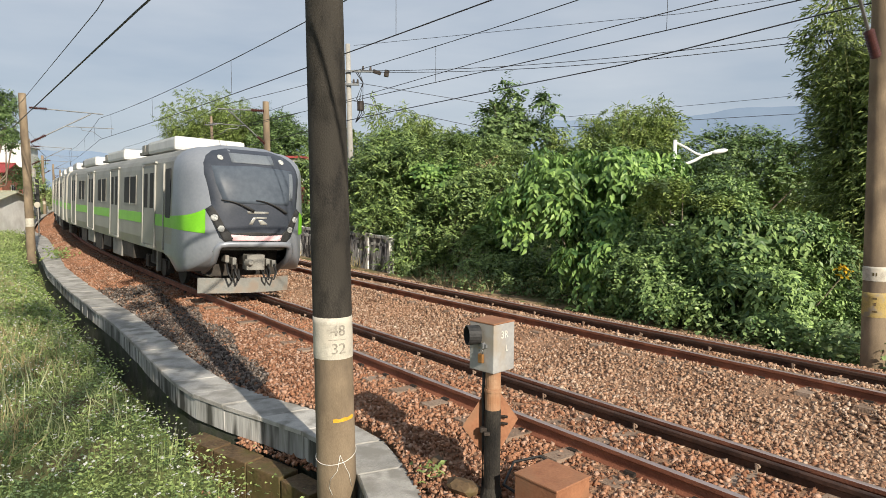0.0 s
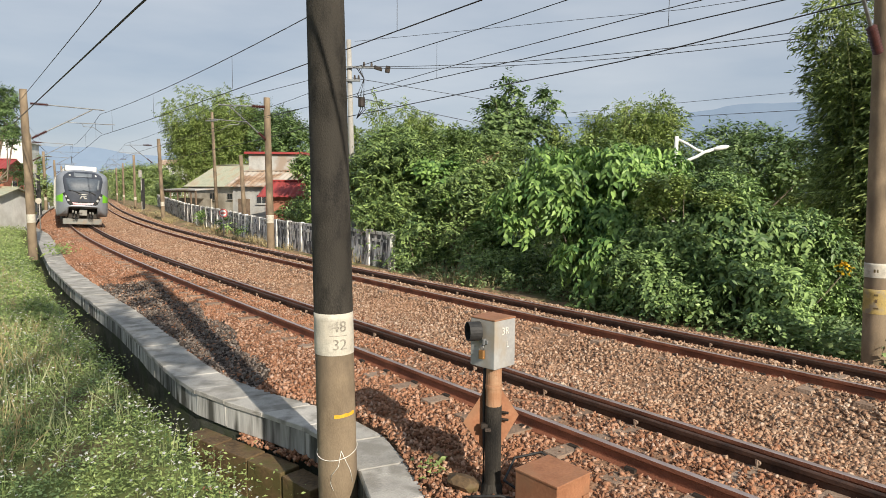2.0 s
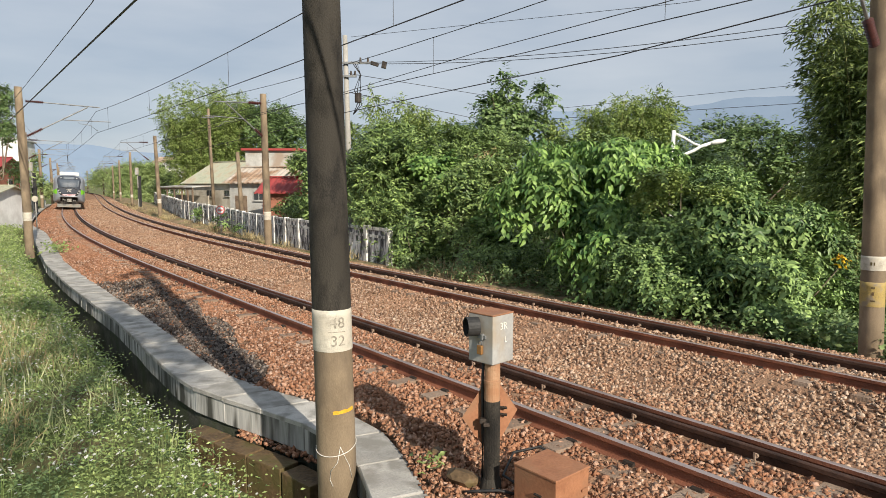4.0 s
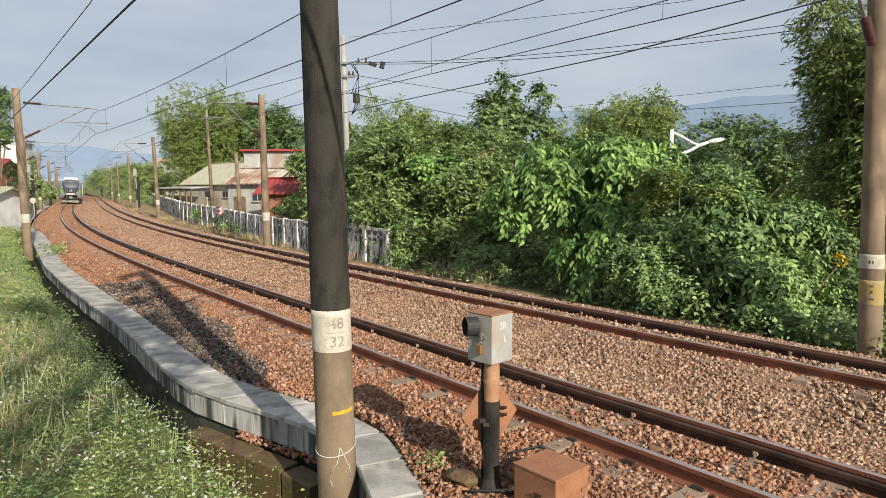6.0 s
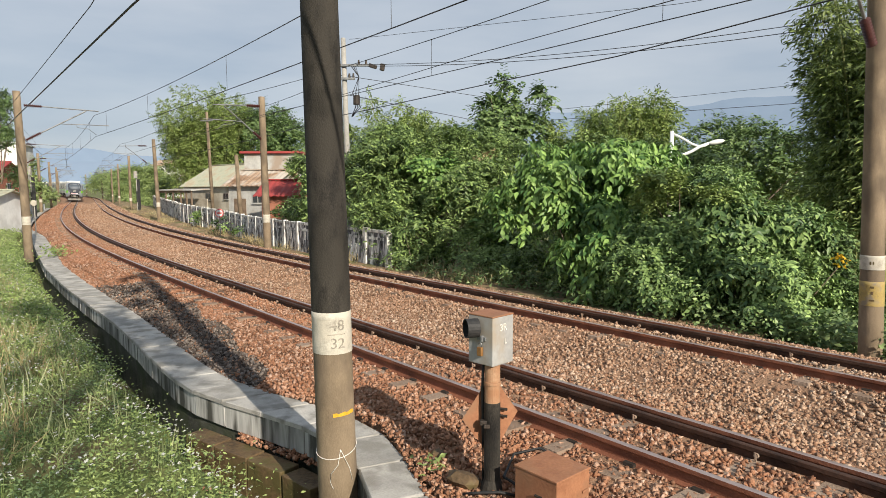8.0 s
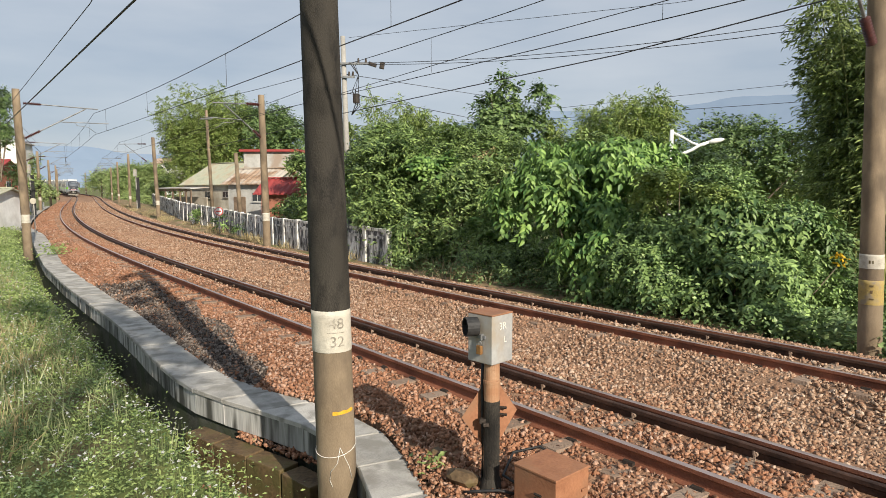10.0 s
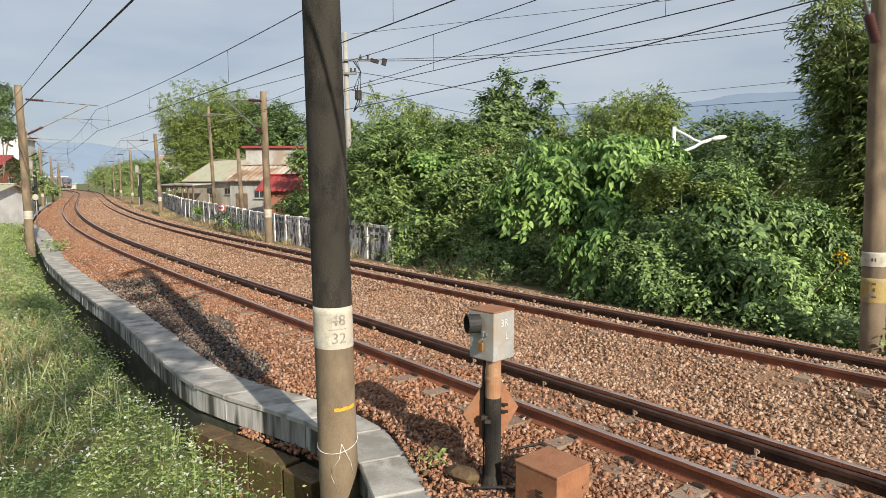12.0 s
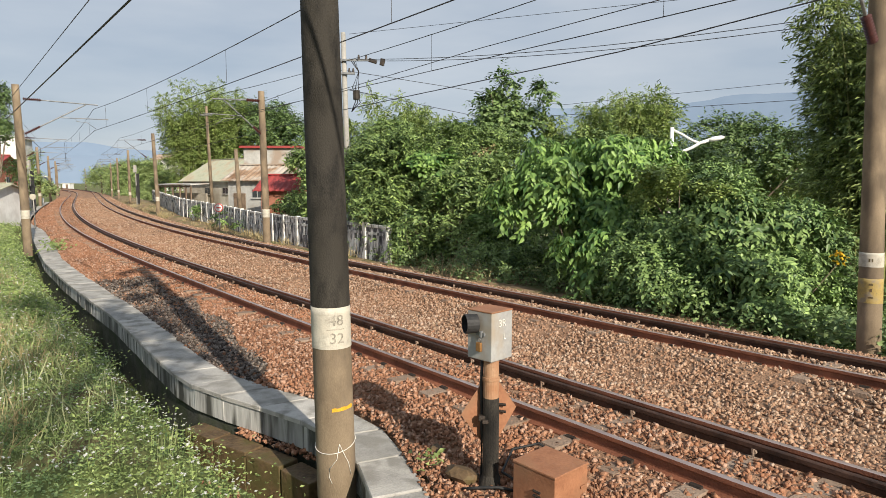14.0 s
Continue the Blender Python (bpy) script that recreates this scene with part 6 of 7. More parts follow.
def utility_pole(foot, top, r, label, arms, mat=None):
    root = empty("utility_pole", Matrix.Translation(foot))
    f, t = Vector(foot), Vector(top)
    tube_part("shaft", [Vector(), (t - f) * 0.5, t - f], [r, r * 0.85, r * 0.7], mat or H["pale_pole"], root, n=12)
    for z, w, dy in arms:
        c = (t - f) * ((z - f.z) / (t.z - f.z))
        part("crossarm", box_bm((w, 0.09, 0.08), Matrix.Translation(c + Vector((w * dy, -r, 0)))), M["steel"], root)
        for k in (-0.42, 0.42, 0.2):
            part("pin_insulator", rod_bm(c + Vector((w * (dy + k), -r, 0.03)), c + Vector((w * (dy + k), -r, 0.2)), 0.05, 0.03, 8), M["dark_metal"], root)
    return tagged(root, label, "utility pole", "utility poles"), t - f


POLE, POLE_UP = utility_pole((-3.68, 25.0, -0.8), (-3.84, 25.0, 8.0), 0.13, "pale concrete utility pole with crossarms and cables", ((6.95, 1.3, 0.25), (6.45, 0.7, 0.1)))
part("transformer", rod_bm((0.35, -0.2, 6.25), (0.35, -0.2, 6.6), 0.13, n=12), M["dark_metal"], POLE, "small grey transformer can")
for _k in range(3):
    tube_part("cable_drop", [(0.3 - 0.1 * _k, -0.15, 7.8), (0.45, -0.2, 7.3), (0.2 + 0.12 * _k, -0.2, 6.7), (0.5 - 0.1 * _k, -0.2, 6.15), (0.15, -0.15, 5.8)], 0.018, M["black"], POLE)
part("lamp", box_bm((0.32, 0.12, 0.14), Matrix.Translation((0.98, -0.1, 7.72)) @ Matrix.Rotation(0.3, 4, "Y")), M["dark_metal"], POLE, bevel=0.02)
part("lamp", box_bm((0.18, 0.12, 0.26), Matrix.Translation((1.35, -0.1, 7.68)) @ Matrix.Rotation(0.2, 4, "Y")), M["dark_metal"], POLE, bevel=0.02)
utility_pole((-17.44, 48.0, -0.8), (-17.66, 48.0, 7.95), 0.14, "grey wooden utility pole rising before the cream roof", ((7.3, 0.9, 0.0),), M["pole"])
utility_pole((-12.12, 38.0, -0.8), (-12.32, 38.0, 4.25), 0.15, "short weathered pole beside the rusty shed", (), M["pole"])


def street_lamp():
    root = empty("street_lamp", pose(6.14, 17.2, -0.8))
    tube_part("mast", [(0, 0, 0), (0, 0, 4.55)], [0.07, 0.05], H["lamp_white"], root, n=12)
    tube_part("arm", [(0.04, 0, 4.47), (0.27, 0, 4.36), (0.55, 0, 4.2), (0.75, 0, 4.13), (0.9, 0, 4.16)], 0.035, H["lamp_white"], root)
    tube_part("arm", [(0.04, 0, 3.88), (0.31, 0, 3.91), (0.55, 0, 4.01), (0.75, 0, 4.13), (1.01, 0, 4.22)], 0.045, H["lamp_white"], root)
    bm = bmesh.new()
    bmesh.ops.create_icosphere(bm, subdivisions=2, radius=1, matrix=Matrix.Translation((1.19, 0, 4.25)) @ Matrix.Rotation(-0.2, 4, "Y") @ Matrix.Diagonal((0.24, 0.11, 0.07, 1)))
    part("lamp_head", bm, H["lamp_white"], root, "white cobra-head lamp", smooth=True)
    tagged(root, "white street lamp with a curved double arm", "street lamp")


def round_sign():
    p = track(34.8, -6.45)
    root = empty("round_sign", Matrix.Translation((p.x, p.y, -0.5)))
    part("post", rod_bm((0, 0, 0), (0, 0, 1.66), 0.025, n=8), M["steel"], root)
    part("disc", rod_bm((0, -0.03, 1.4), (0, -0.055, 1.4), 0.24, n=24), H["sign_red"], root, "red rim disc")
    part("face", rod_bm((0, -0.056, 1.4), (0, -0.066, 1.4), 0.185, n=24), H["lamp_white"], root, "white sign face")
    part("bar", box_bm((0.28, 0.012, 0.075), Matrix.Translation((0, -0.072, 1.4))), H["sign_red"], root)
    tagged(root, "small round red and white sign on a thin post", "sign")
    for s, d in ((44.0, -7.0), (93.0, 2.9)):
        q = track(s, d)
        r2 = empty("marker_post", Matrix.Translation((q.x, q.y, -0.6)))
        part("stone", box_bm((0.16, 0.16, 1.0), Matrix.Translation((0, 0, 0.5))), H["lamp_white"], r2, bevel=0.03)
        tagged(r2, "short white marker post beside the track", "marker post")


def small_fittings():
    root = empty("round_sign", Matrix.Translation((-22.6, 35.0, -0.6)))
    part("post", rod_bm((0, 0, 0), (0, 0, 2.2), 0.03, n=8), H["pale_pole"], root)
    part("disc", rod_bm((0, -0.03, 2.1), (0, -0.06, 2.1), 0.17, n=20), H["plaster"], root, "pale weathered disc")
    tagged(root, "pale round sign on a thin post in the lineside grass", "sign")
    ob = tube_part("cable", [(0.62, 4.95, -0.18), (0.50, 5.12, -0.17), (0.62, 5.42, -0.10), (0.86, 5.45, -0.06), (1.02, 5.25, -0.10), (1.08, 5.0, -0.2)], 0.012, M["black"])
    tagged(ob, "black cable looping over the ballast behind the junction box", "cable")
    ob = tube_part("cable", [(0.16, 5.02, -0.27), (0.28, 4.94, -0.22), (0.45, 4.93, -0.21), (0.6, 4.9, -0.23)], 0.012, M["black"])
    tagged(ob, "black cable between the signal post and junction box", "cable")
    rng = np.random.default_rng(44)
    for x, y, r in ((0.16, 5.22, 0.13), (1.55, 5.05, 0.10), (1.25, 5.6, 0.09), (0.72, 5.75, 0.10), (-0.05, 5.75, 0.07)):
        bm = bmesh.new()
        bmesh.ops.create_icosphere(bm, subdivisions=2, radius=1)
        for v in bm.verts:
            v.co = Vector((v.co.x * r * 1.3, v.co.y * r, v.co.z * r * 0.55)) * (1 + 0.25 * noise.noise(v.co * 1.7 + Vector((x * 9, y * 9, 0))))
        ob = part("boulder", bm, M["brown_block"] if x < 0.3 else M["sleeper"])
        ob.location = (x, y, -0.24)
        ob.rotation_euler = (rng.normal(0, 0.15), rng.normal(0, 0.15), rng.uniform(0, 6))
        tagged(ob, "large grey-brown stone lying in the ballast", "stone", "large stones")


small_fittings()


def track_signal(s, d):
    p = track(s, d)
    root = empty("track_signal", Matrix.Translation((p.x, p.y, -0.4)))
    part("mast", rod_bm((0, 0, 0), (0, 0, 4.6), 0.06, n=10), H["pale_pole"], root)
    part("mast_band", rod_bm((0, 0, 1.2), (0, 0, 2.4), 0.075, n=10), M["black"], root)
    part("head", box_bm((0.34, 0.22, 0.75), Matrix.Translation((0, -0.15, 4.2))), M["box_grey"], root, "pale signal head seen from behind", bevel=0.04)
    part("ladder", box_bm((0.3, 0.05, 3.4), Matrix.Translation((0.2, 0, 2.0))), M["black"], root)
    tagged(root, "railway signal mast with a pale head and black band", "signal")


street_lamp()
round_sign()
track_signal(76.0, -6.6)
track_signal(63.0, 2.6)


# ---------------------------------------------------------------- overhead wires
def wire(name, pts, r, label, sag=0.0, group="overhead wires"):
    out = []
    for a, b in zip(pts[:-1], pts[1:]):
        a, b = Vector(a), Vector(b)
        for i in range(12):
            f = i / 12
            out.append(a.lerp(b, f) - Vector((0, 0, sag * 4 * f * (1 - f))))
    out.append(Vector(pts[-1]))
    vs, fs = tube(out, r, 5)
    return tagged(link_mesh(name, vs, fs, M["wire"]), label, "wire", group)


NS = (-24, 4.0, 29.9, 56, 82, 108, 134, 160, 186)
FS = (-24, 2.4, 25.2, 55, 84, 112, 140, 168)
wire("messenger_wire", [track(s, 0.0, 5.40) for s in NS], 0.009, "dark messenger wire over the near track", 0.21)
wire("contact_wire", [track(s, 0.0, 4.50) for s in NS], 0.009, "dark contact wire over the near track", 0.05)
wire("messenger_wire", [track(s, -3.75, 5.78) for s in FS], 0.009, "dark messenger wire over the far track", 0.22)
wire("contact_wire", [track(s, -3.75, 4.80) for s in FS], 0.009, "dark contact wire over the far track", 0.02)
for stations, d, zt, zc, sag in ((NS, 0.0, 5.40, 4.48, 0.21), (FS, -3.75, 5.78, 4.80, 0.22)):
    for a, b in zip(stations[1:6], stations[2:7]):
        for f in (0.1, 0.36, 0.64, 0.9):
            p = track(a, d).lerp(track(b, d), f)
            wire("dropper", [(p.x, p.y, zc), (p.x, p.y, zt - sag * 4 * f * (1 - f) + 0.01)], 0.0045, "thin vertical dropper between two wires", group="droppers")
wire("feeder_wire", [(-47, 74.5, 5.0), (-31.6, 50.2, 5.0), (-17.65, 26.0, 4.85), (-4.3, 9.0, 4.76), (2.5, 0.5, 4.7)], 0.016, "thick feeder wire beside the line poles")
wire("earth_wire", [(-31.6, 50.2, 5.4), (-17.65, 26.0, 5.42), (-5.94, 11.0, 5.32), (2.0, 0.2, 5.3)], 0.008, "thin earth wire beside the line poles")
wire("feeder_wire", [track(55, -6.9, 4.6), track(25.7, -6, 4.5), track(18.6, -6, 4.76), track(7.1, -6, 4.92), track(3.3, -6, 5.14), track(-15, -6, 5.9)], 0.013, "thick feeder wire beyond the far track")
wire("feeder_wire", [track(40, -3.9, 4.7), track(14.5, -3.75, 4.79), track(8.8, -3.75, 4.98), track(4.4, -3.75, 5.05), track(-15, -3.75, 5.2)], 0.008, "thin auxiliary wire over the far track")
wire("power_cable", [(-3.6, 25.0, 7.95), (6.46, 18.0, 7.27), (20, 9.0, 7.3)], 0.008, "thin power cable from the utility pole")
wire("power_cable", [(-3.6, 25.0, 7.0), (9.06, 17.0, 6.43), (25, 7.5, 7.0)], 0.011, "power cable from the utility pole", 0.25)
wire("power_cable", [(-3.3, 25.0, 6.95), (9.07, 17.0, 6.26), (25, 7.5, 6.8)], 0.011, "power cable from the utility pole", 0.25)
wire("power_cable", [(-17.6, 48.0, 7.4), (-3.9, 25.0, 6.6)], 0.012, "power cable between two utility poles", 0.3)
wire("power_cable", [(-3.9, 25.0, 6.6), (7.4, 40.0, 7.1), (21.0, 30.0, 7.4), (45, 14, 7.6)], 0.012, "power cable behind the trees")
wire("power_cable", [(-3.9, 25.0, 5.9), (3.1, 40.0, 6.2), (21.0, 30.0, 6.4), (45, 14, 6.6)], 0.015, "power cable behind the trees")


# ---------------------------------------------------------------- grass and weeds on the bank
def scatter(n, s0, s1, d0, d1, rng, power=1.0):
    s = s0 + (s1 - s0) * rng.random(n) ** power
    d = d0 + (d1 - d0) * rng.random(n)
    P = np.array([track(a, b)[:2] for a, b in zip(s, d)])
    return P


def weeds():
    rng = np.random.default_rng(21)
    # broad-leaved weeds
    P = scatter(11000, -2.0, 34.0, 2.85, 11.0, rng, 1.5)
    z, d = bank_height(P)
    gap = wall_gap(P)
    keep = (np.hypot(P[:, 0], P[:, 1]) > 3.4) & (P[:, 1] > 2.6) & ((gap > rng.uniform(0.30, 0.6, len(P))) | (rng.random(len(P)) < 0.26))
    P, z, d = P[keep], z[keep], d[keep]
    n, per = len(P), 23
    mound = np.array([noise.noise((a * 0.9, b * 0.9, 3)) + 0.5 * noise.noise((a * 2.3, b * 2.3, 7)) for a, b in P])
    hgt = rng.uniform(0.06, 0.36, n) * np.where(d < 3.6, 1.15, 1.0) * np.clip(1.0 + 0.9 * mound, 0.35, 1.6)
    idx = np.repeat(np.arange(n), per)
    f = rng.random(n * per) ** 0.6
    Q = np.c_[P[idx], z[idx]] + np.c_[rng.normal(0, 0.13, (n * per, 2)), hgt[idx] * f]
    D = np.c_[rng.normal(0, 1, (n * per, 2)), rng.normal(0.05, 0.4, n * per)]
    far = np.hypot(*P.T)[idx]
    size = rng.uniform(0.03, 0.075, n * per) * np.interp(far, (5, 12, 30), (0.7, 0.95, 1.5))
    # low growth takes the darker of the two leaf greens
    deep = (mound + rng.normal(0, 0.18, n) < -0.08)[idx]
    for mat, pick, lab in (("weed", ~deep, "green broad-leaved weeds covering the bank"), ("deepweed", deep, "darker green weeds where the growth is low")):
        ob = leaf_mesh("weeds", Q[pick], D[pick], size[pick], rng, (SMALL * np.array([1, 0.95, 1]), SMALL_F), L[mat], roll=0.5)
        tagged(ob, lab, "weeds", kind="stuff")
    P = scatter(5000, 14.0, 52.0, 3.0, 13.0, rng, 1.1)
    z, d = bank_height(P)
    idx = np.repeat(np.arange(len(P)), 12)
    Q = np.c_[P[idx] + rng.normal(0, 0.16, (len(idx), 2)), z[idx] + rng.uniform(0.02, 0.32, len(idx))]
    D = np.c_[rng.normal(0, 1, (len(idx), 2)), rng.normal(0.25, 0.5, len(idx))]
    ob = leaf_mesh("weeds", Q, D, rng.uniform(0.06, 0.13, len(idx)), rng, (SMALL, SMALL_F), L["weed"])
    tagged(ob, "bright green weeds covering the far bank", "weeds", kind="stuff")
    # grass blades, greener near and drier in the middle of the bank
    for mat, n, s1, h, lab, seed, dd in (("blade", 4200, 36, 0.3, "pale green tall grass on the bank", 22, (4.0, 12)), ("dry", 3800, 30, 0.45, "dry straw-coloured grass on the bank", 23, (4.2, 9.5)),
                                         ("blade", 5000, 75, 0.5, "pale green grass along the line", 24, (3.3, 14)), ("straw", 1000, 27, 0.42, "wispy straw-coloured stems among the weeds", 27, (3.5, 7.0))):
        r2 = np.random.default_rng(seed)
        P = scatter(n, 10.0 if mat == "straw" else 1.0, s1, dd[0], dd[1], r2, 1.3)
        if mat == "dry":
            patch = np.array([noise.noise((a * 0.5, b * 0.5, 5)) for a, b in P]) > 0.05
            P = P[patch]
        z, d = bank_height(P)
        keep = (np.hypot(P[:, 0], P[:, 1]) > 6.8 + 1.5 * r2.random(len(P))) & (wall_gap(P) > 0.7)
        P, z = P[keep], z[keep]
        idx = np.repeat(np.arange(len(P)), 5)
        Q = np.c_[P[idx] + r2.normal(0, 0.05, (len(idx), 2)), z[idx] - 0.02]
        D = np.c_[r2.normal(0, 0.35, (len(idx), 2)), np.ones(len(idx))]
        ob = leaf_mesh("grass", Q, D, h * r2.uniform(0.5, 1.2, len(idx)), r2, (BLADE * np.array([1, 0.22, 1.2]), BLADE_F), L["dry" if mat == "straw" else mat])
        tagged(ob, lab, "grass", kind="stuff")
    # white flowers
    r3 = np.random.default_rng(25)
    P = scatter(14000, -1.5, 30.0, 3.0, 9.5, r3, 1.6)
    clump = np.array([noise.noise((a * 0.8, b * 0.8, 11)) for a, b in P]) > -0.2
    P = P[clump]
    z, d = bank_height(P)
    keep = (np.hypot(*P.T) > 4.0) & (P[:, 1] > 3.0) & (wall_gap(P) > 0.4)
    P, z = P[keep], z[keep]
    top = z + r3.uniform(0.2, 0.46, len(P))
    idx = np.repeat(np.arange(len(P)), 5)
    a = np.tile(np.arange(5) * 2 * math.pi / 5, len(P)) + np.repeat(r3.random(len(P)) * 6, 5)
    tilt = np.repeat(r3.normal(0, 0.35, (len(P), 2)), 5, axis=0)
    D = np.c_[np.cos(a), np.sin(a), tilt[:, 0] * np.cos(a) + tilt[:, 1] * np.sin(a)]
    Q = np.c_[P[idx], top[idx]]
    ob = leaf_mesh("flowers", Q, D, r3.uniform(0.012, 0.023, len(P))[idx], r3, (SMALL * np.array([1, 1.5, 1]), SMALL_F), L["flower"], roll=0.05)
    tagged(ob, "small white daisy-like flowers among the weeds", "flowers", kind="stuff")
    Dn = np.c_[r3.normal(0, 0.12, (len(P), 2)), -np.ones(len(P))]
    ob = leaf_mesh("flower_stalks", np.c_[P, top], Dn, top - z, r3, (BLADE * np.array([1, 0.07, 0.2]), BLADE_F), L["weed"])
    tagged(ob, "thin green flower stalks among the weeds", "stalks", kind="stuff")
    # plants at the foot of the far bank and in the ballast
    r4 = np.random.default_rng(26)
    P = scatter(1500, -3, 16, -6.1, -7.6, r4, 1.0)
    P = P[np.array([noise.noise((a * 1.3, b * 1.3, 4)) > (0.17 if a < 5.2 else -0.35) for a, b in P])]
    idx = np.repeat(np.arange(len(P)), 14)
    Q = np.c_[P[idx] + r4.normal(0, 0.12, (len(idx), 2)), -0.42 + 0.45 * r4.random(len(idx)) ** 1.4]
    D = np.c_[r4.normal(0, 1, (len(idx), 2)), r4.normal(0.2, 0.5, len(idx))]
    # shade below the thicket is put into this darker leaf colour
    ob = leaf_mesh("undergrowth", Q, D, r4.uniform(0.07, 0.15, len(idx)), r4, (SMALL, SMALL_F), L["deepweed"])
    tagged(ob, "low green undergrowth at the ballast edge", "undergrowth", kind="stuff")
    P = scatter(2000, 11, 95, -6.0, -7.9, r4, 1.1)
    P = P[np.array([noise.noise((a * 0.4, b * 0.4, 9)) for a, b in P]) > 0.0]
    idx = np.repeat(np.arange(len(P)), 8)
    Q = np.c_[P[idx] + r4.normal(0, 0.08, (len(idx), 2)), np.full(len(idx), -0.45)]
    D = np.c_[r4.normal(0, 0.4, (len(idx), 2)), np.ones(len(idx))]
    ob = leaf_mesh("dry_grass", Q, D, r4.uniform(0.25, 0.6, len(idx)), r4, (BLADE * np.array([1, 0.3, 1.2]), BLADE_F), L["dry"])
    tagged(ob, "dry brown grass tufts beside the far track", "grass", kind="stuff")
    for x, y in ((-0.12, 5.55), (-15.6, 25.2), (-14.6, 23.9)):
        idx = 26
        Q = np.array([x, y, -0.32]) + r4.normal(0, 0.07 if y < 10 else 0.3, (idx * (1 if y < 10 else 4), 3)) * np.array([1, 1, 0.4]) + np.array([0, 0, 0.08])
        D = np.c_[r4.normal(0, 1, (len(Q), 2)), r4.normal(0.4, 0.4, len(Q))]
        ob = leaf_mesh("weed_tuft", Q, D, r4.uniform(0.05, 0.1, len(Q)) * (1 if y < 10 else 2), r4, (SMALL, SMALL_F), L["weed"])
        tagged(ob, "bright green weed tuft growing in the ballast edge", "weed", kind="stuff")


weeds()


# ---------------------------------------------------------------- loose ballast stones
def ballast_z(d):
    pd, pz = [p[0] for p in PROFILE][::-1], [p[1] for p in PROFILE][::-1]
    return np.interp(d, pd, pz)


CHUNK = np.array([(1.1, 0, 0), (-1.1, 0.1, 0), (0, 1.1, 0), (0.1, -1.1, 0), (0.05, 0, 1.0), (0, 0.05, -1.0)])
CHUNK_F = np.array([(0, 2, 4), (2, 1, 4), (1, 3, 4), (3, 0, 4), (2, 0, 5), (1, 2, 5), (3, 1, 5), (0, 3, 5)])


STRIP_S = (6.3, 7.2, 8.75, 12.0, 14.5, 16.5, 17.6)
STRIP_D = (2.2, 1.75, 1.45, 1.2, 1.05, 0.95, 2.2)


def stones():
    rng = np.random.default_rng(31)
    bands = ((94000, -1.5, 13.0, 0.0225), (46000, 13.0, 34.0, 0.0255), (20000, 34, 70, 0.032), (6000, 70, 130, 0.055))
    for n, s0, s1, r in bands:
        s = s0 + (s1 - s0) * rng.random(n)
        d = rng.uniform(-5.95, 2.28, n)
        near = rng.random(n) < 0.10
        d = np.where(near, rng.uniform(0.75, 2.28, n), d)
        h = np.interp(s, _s, _h)
        X = np.interp(s, _s, _x) - np.sin(h) * d
        Y = np.interp(s, _s, _y) + np.cos(h) * d
        rel = np.where(d > -1.9, d, d + APART)
        on_rail = np.minimum(np.abs(np.abs(rel) - GAUGE / 2), np.abs(rel + GAUGE / 2 - 0.14)) < 0.068
        on_sleeper = (np.abs((s + 1.0 + 0.31) % 0.62 - 0.31) < 0.10) & (np.abs(rel) < 0.97) & (rng.random(n) < 0.5)
        Z = ballast_z(d)
        sz = r * rng.uniform(0.55, 1.45, n)
        Z = Z + sz * rng.uniform(-0.2, 0.75, n)
        k = ~on_rail & ~on_sleeper
        k &= ~beyond_wall(np.c_[X, Y], 0.02)
        P, sz = np.c_[X, Y, Z][k], sz[k]
        m = len(P)
        q = rng.normal(0, 1, (m, 4))
        q /= np.linalg.norm(q, axis=1, keepdims=True)
        w, x, y, z = q.T
        R = np.stack([1 - 2 * (y * y + z * z), 2 * (x * y - z * w), 2 * (x * z + y * w), 2 * (x * y + z * w), 1 - 2 * (x * x + z * z), 2 * (y * z - x * w),
                      2 * (x * z - y * w), 2 * (y * z + x * w), 1 - 2 * (x * x + y * y)], -1).reshape(m, 3, 3)
        V = CHUNK[None] * rng.uniform(0.65, 1.2, (m, 1, 3)) + rng.normal(0, 0.30, (m, 6, 3))
        V = np.einsum("nij,nkj->nki", R, V) * sz[:, None, None] + P[:, None]
        # darker grey stones lie in a strip between the cable trough and the near rail
        sk, dk = s[k], d[k]
        inner = np.interp(sk, STRIP_S, STRIP_D)
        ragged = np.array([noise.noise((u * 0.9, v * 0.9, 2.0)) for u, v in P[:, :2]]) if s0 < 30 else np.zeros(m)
        in_strip = (dk > inner + 0.35 * ragged) & (sk > STRIP_S[0]) & (sk < STRIP_S[-1]) & (rng.random(m) < 0.9)
        tan = (dk < -0.75 + 0.5 * rng.normal(0, 1, m)) & ~in_strip
        for pick, stuff, lab in ((~in_strip & ~tan, M["stone"], "loose crushed stones, rusty brown and grey"), (tan, M["stone_tan"], "dusty tan crushed stones between the tracks"),
                                 (in_strip, M["stone_dark_grey"], "dark grey crushed stones beside the cable trough")):
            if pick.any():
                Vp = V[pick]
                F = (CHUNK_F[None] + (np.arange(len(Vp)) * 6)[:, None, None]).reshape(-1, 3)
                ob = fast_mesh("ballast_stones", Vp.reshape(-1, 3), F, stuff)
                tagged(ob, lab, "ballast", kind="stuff")


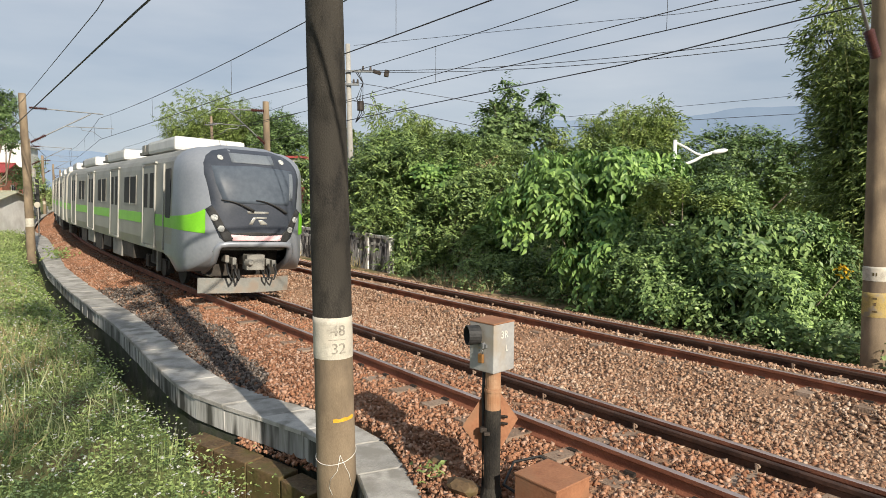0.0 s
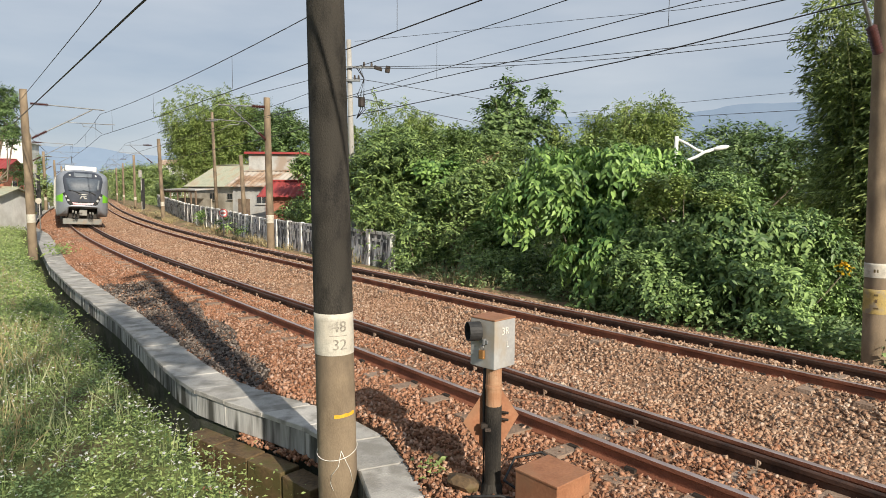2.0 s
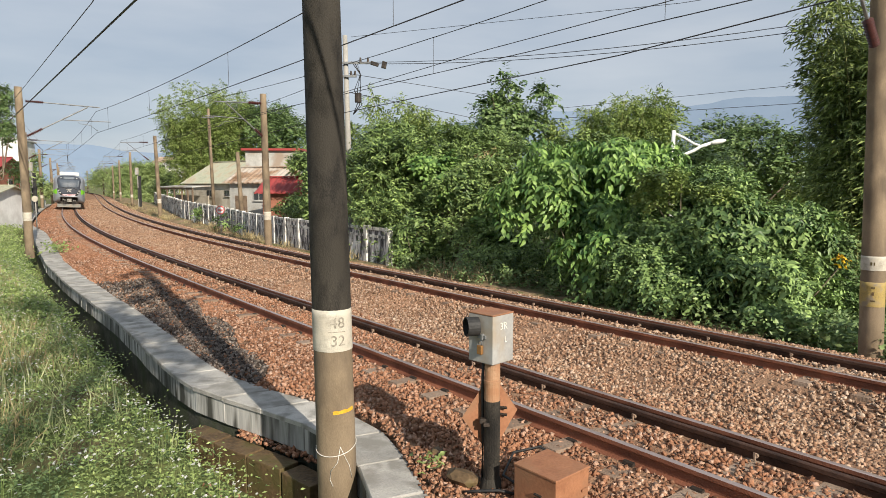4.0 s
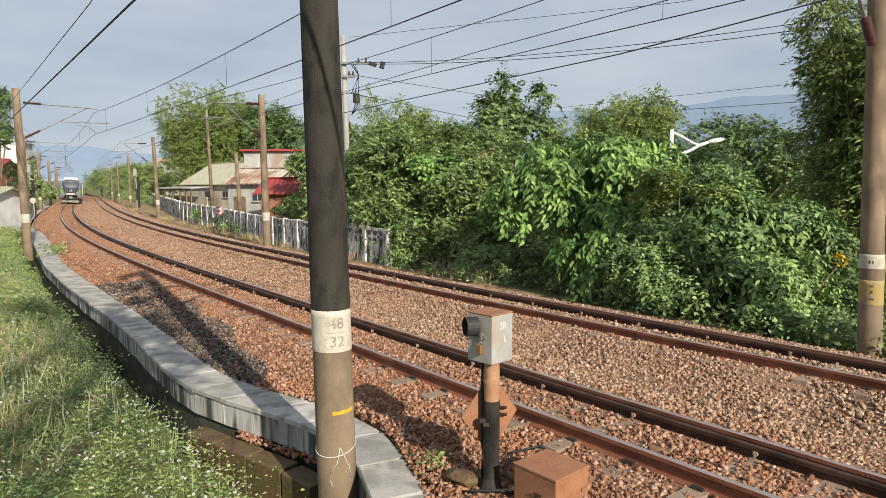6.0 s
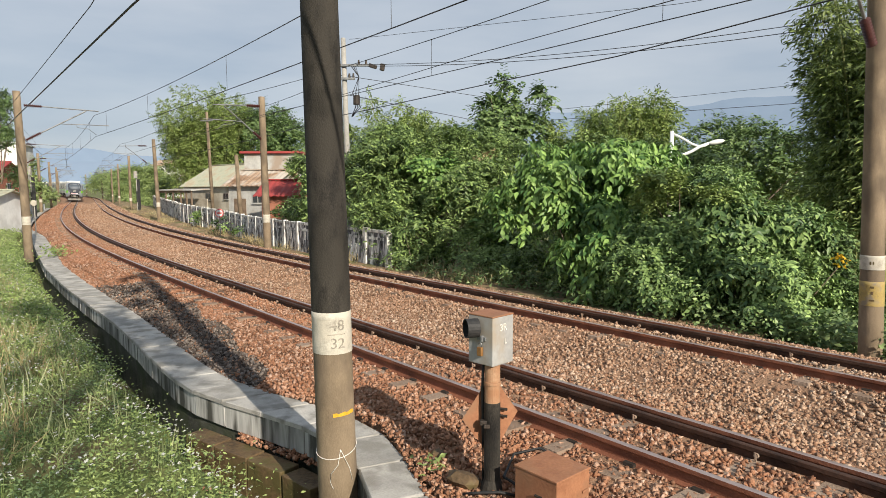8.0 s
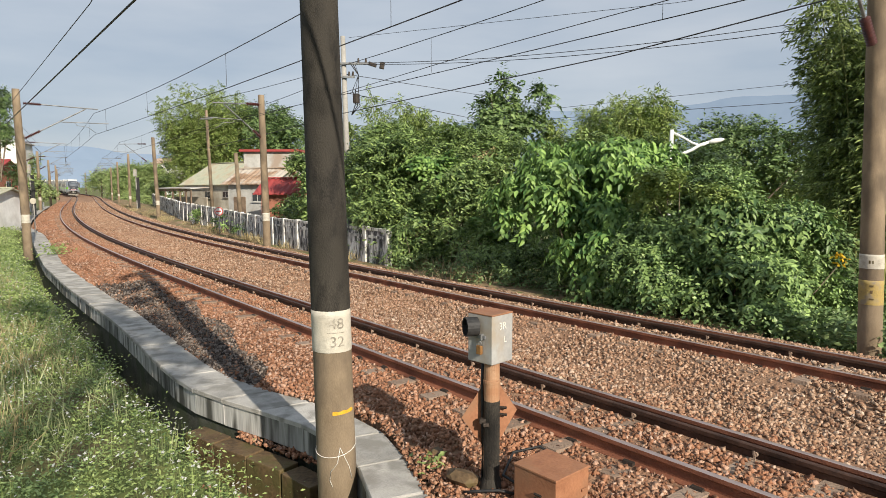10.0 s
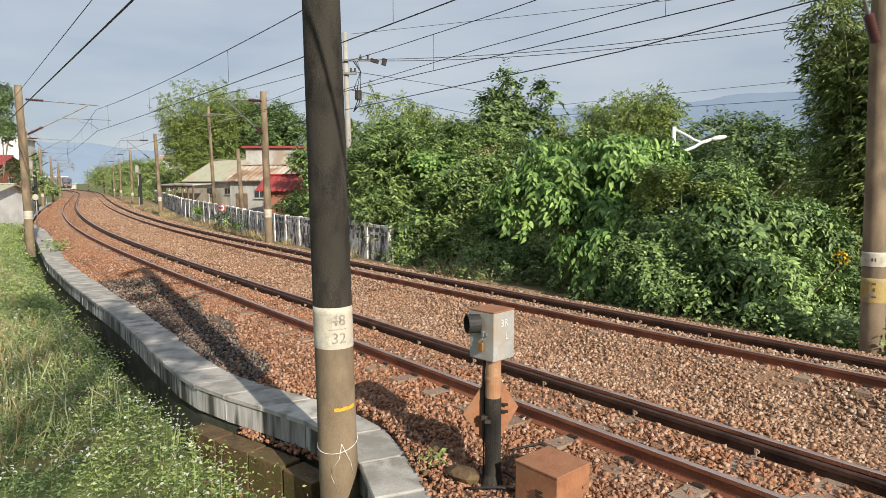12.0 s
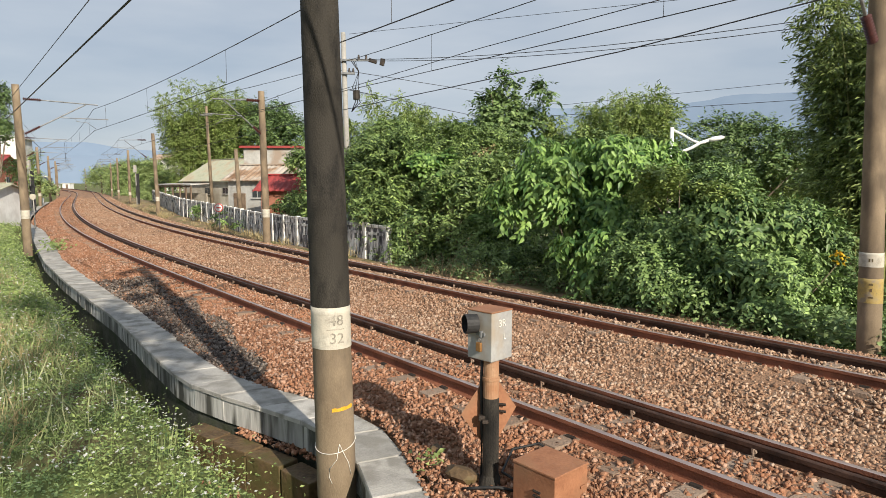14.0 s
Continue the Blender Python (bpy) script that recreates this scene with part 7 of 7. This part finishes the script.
def spilt_stones():
    """Ballast that has spilt over the trough on to the drain ledge and the ground below."""
    rng = np.random.default_rng(52)
    n = 620
    f = rng.random(n)
    ledge = rng.random(n) < 0.4
    X = np.where(ledge, -2.45 + 1.2 * f, rng.normal(-1.55, 0.28, n))
    Y = np.where(ledge, 7.20 - 0.80 * f + rng.uniform(-0.05, 0.2, n), rng.normal(6.0, 0.16, n))
    low, _ = bank_height(np.c_[X, Y])
    Z = np.where(ledge, -0.66, low + rng.uniform(0.0, 0.07, n))
    V = CHUNK[None] * rng.uniform(0.65, 1.2, (n, 1, 3)) + rng.normal(0, 0.32, (n, 6, 3))
    V = V * (0.024 * rng.uniform(0.5, 1.4, n))[:, None, None] + np.c_[X, Y, Z][:, None]
    F = (CHUNK_F[None] + (np.arange(n) * 6)[:, None, None]).reshape(-1, 3)
    ob = fast_mesh("spilt_stones", V.reshape(-1, 3), F, M["stone"])
    tagged(ob, "rusty stones spilt over the drain ledge below the trough", "ballast", kind="stuff")


stones()
spilt_stones()


# ---------------------------------------------------------------- sleepers and rail clips
def sleepers():
    vs = [(-0.10, -0.95, -0.09), (0.10, -0.95, -0.09), (0.10, 0.95, -0.09), (-0.10, 0.95, -0.09), (-0.085, -0.94, 0.0), (0.085, -0.94, 0.0), (0.085, 0.94, 0.0), (-0.085, 0.94, 0.0)]
    me = bpy.data.meshes.new("sleeper")
    me.from_pydata(vs, [], [(3, 2, 1, 0), (4, 5, 6, 7), (0, 1, 5, 4), (1, 2, 6, 5), (2, 3, 7, 6), (3, 0, 4, 7)])
    me.materials.append(M["sleeper"])
    clip = bpy.data.meshes.new("rail_clip")
    cv, cf = [], []
    for x in (-0.05, 0.05):
        for y, z in ((0, 0), (0.05, 0), (0.045, 0.03), (0.01, 0.035)):
            cv.append((x, y, z))
    clip.from_pydata(cv, [], [(0, 1, 5, 4), (1, 2, 6, 5), (2, 3, 7, 6), (3, 0, 4, 7), (0, 3, 2, 1), (4, 5, 6, 7)])
    clip.materials.append(M["dark_metal"])
    bolt = bpy.data.meshes.new("check_bolt")
    bm = rod_bm((0, 0.0, -0.05), (0, 0.035, -0.05), 0.022, n=8)
    box_bm((0.016, 0.010, 0.13), Matrix.Translation((0, 0.038, -0.085)) @ Matrix.Rotation(0.15, 4, "Y"), bm)
    bm.to_mesh(bolt)
    bm.free()
    bolt.materials.append(M["sleeper"])
    rng = random.Random(9)
    for root, base in ((near_track, 0.0), (far_track, -APART)):
        k = 0
        s = -1.0
        while s < 62:
            p, left, up = track_frame(s, base, -0.146)
            fwd = left.cross(up)
            mat = Matrix((fwd, left, up)).transposed().to_4x4()
            ob = new("sleeper", me)
            ob.parent = root
            ob.matrix_basis = Matrix.Translation(p + Vector((0, 0, rng.uniform(-0.012, 0.022)))) @ mat @ Matrix.Rotation(rng.uniform(-0.03, 0.03), 4, "Z")
            if s < 24:
                for side in (GAUGE / 2, -GAUGE / 2):
                    for o in (0.05, -0.1):
                        c = new("rail_clip", clip)
                        c.parent = root
                        q, _, _ = track_frame(s, base + side + o, (CANT / 2 if side > 0 else -CANT / 2) - 0.148)
                        c.matrix_basis = Matrix.Translation(q) @ mat
                if k % 2 == 0:
                    c = new("check_bolt", bolt)
                    c.parent = root
                    q, _, _ = track_frame(s, base - GAUGE / 2 + 0.152, -CANT / 2 - 0.03)
                    c.matrix_basis = Matrix.Translation(q) @ mat
            s += 0.62
            k += 1


sleepers()


# ---------------------------------------------------------------- the way of the train
NOSE_AT = ((0.0, 11.6), (0.5, 18.8), (1.0, 25.8), (3.0, 54.8), (5.5, 91.0), (7.5, 121.0), (14.0, 214.0))


def motions():
    ts = [i * 0.5 for i in range(29)]
    for k, car in enumerate(TRAIN):
        rows = []
        for t in ts:
            s = float(np.interp(t, [a for a, _ in NOSE_AT], [b for _, b in NOSE_AT])) + (CAR_L / 2 + k * (CAR_L + 0.7)) * TRAIN_SIZE
            a, b = track(s - 7), track(s + 7)
            d = a - b
            lean = Matrix.Rotation(-math.atan(CANT / GAUGE), 4, "X")
            rows.append((t, Matrix.Translation((a + b) / 2) @ Matrix.Rotation(math.atan2(d.y, d.x), 4, "Z") @ lean))
        walk(car, rows)


motions()
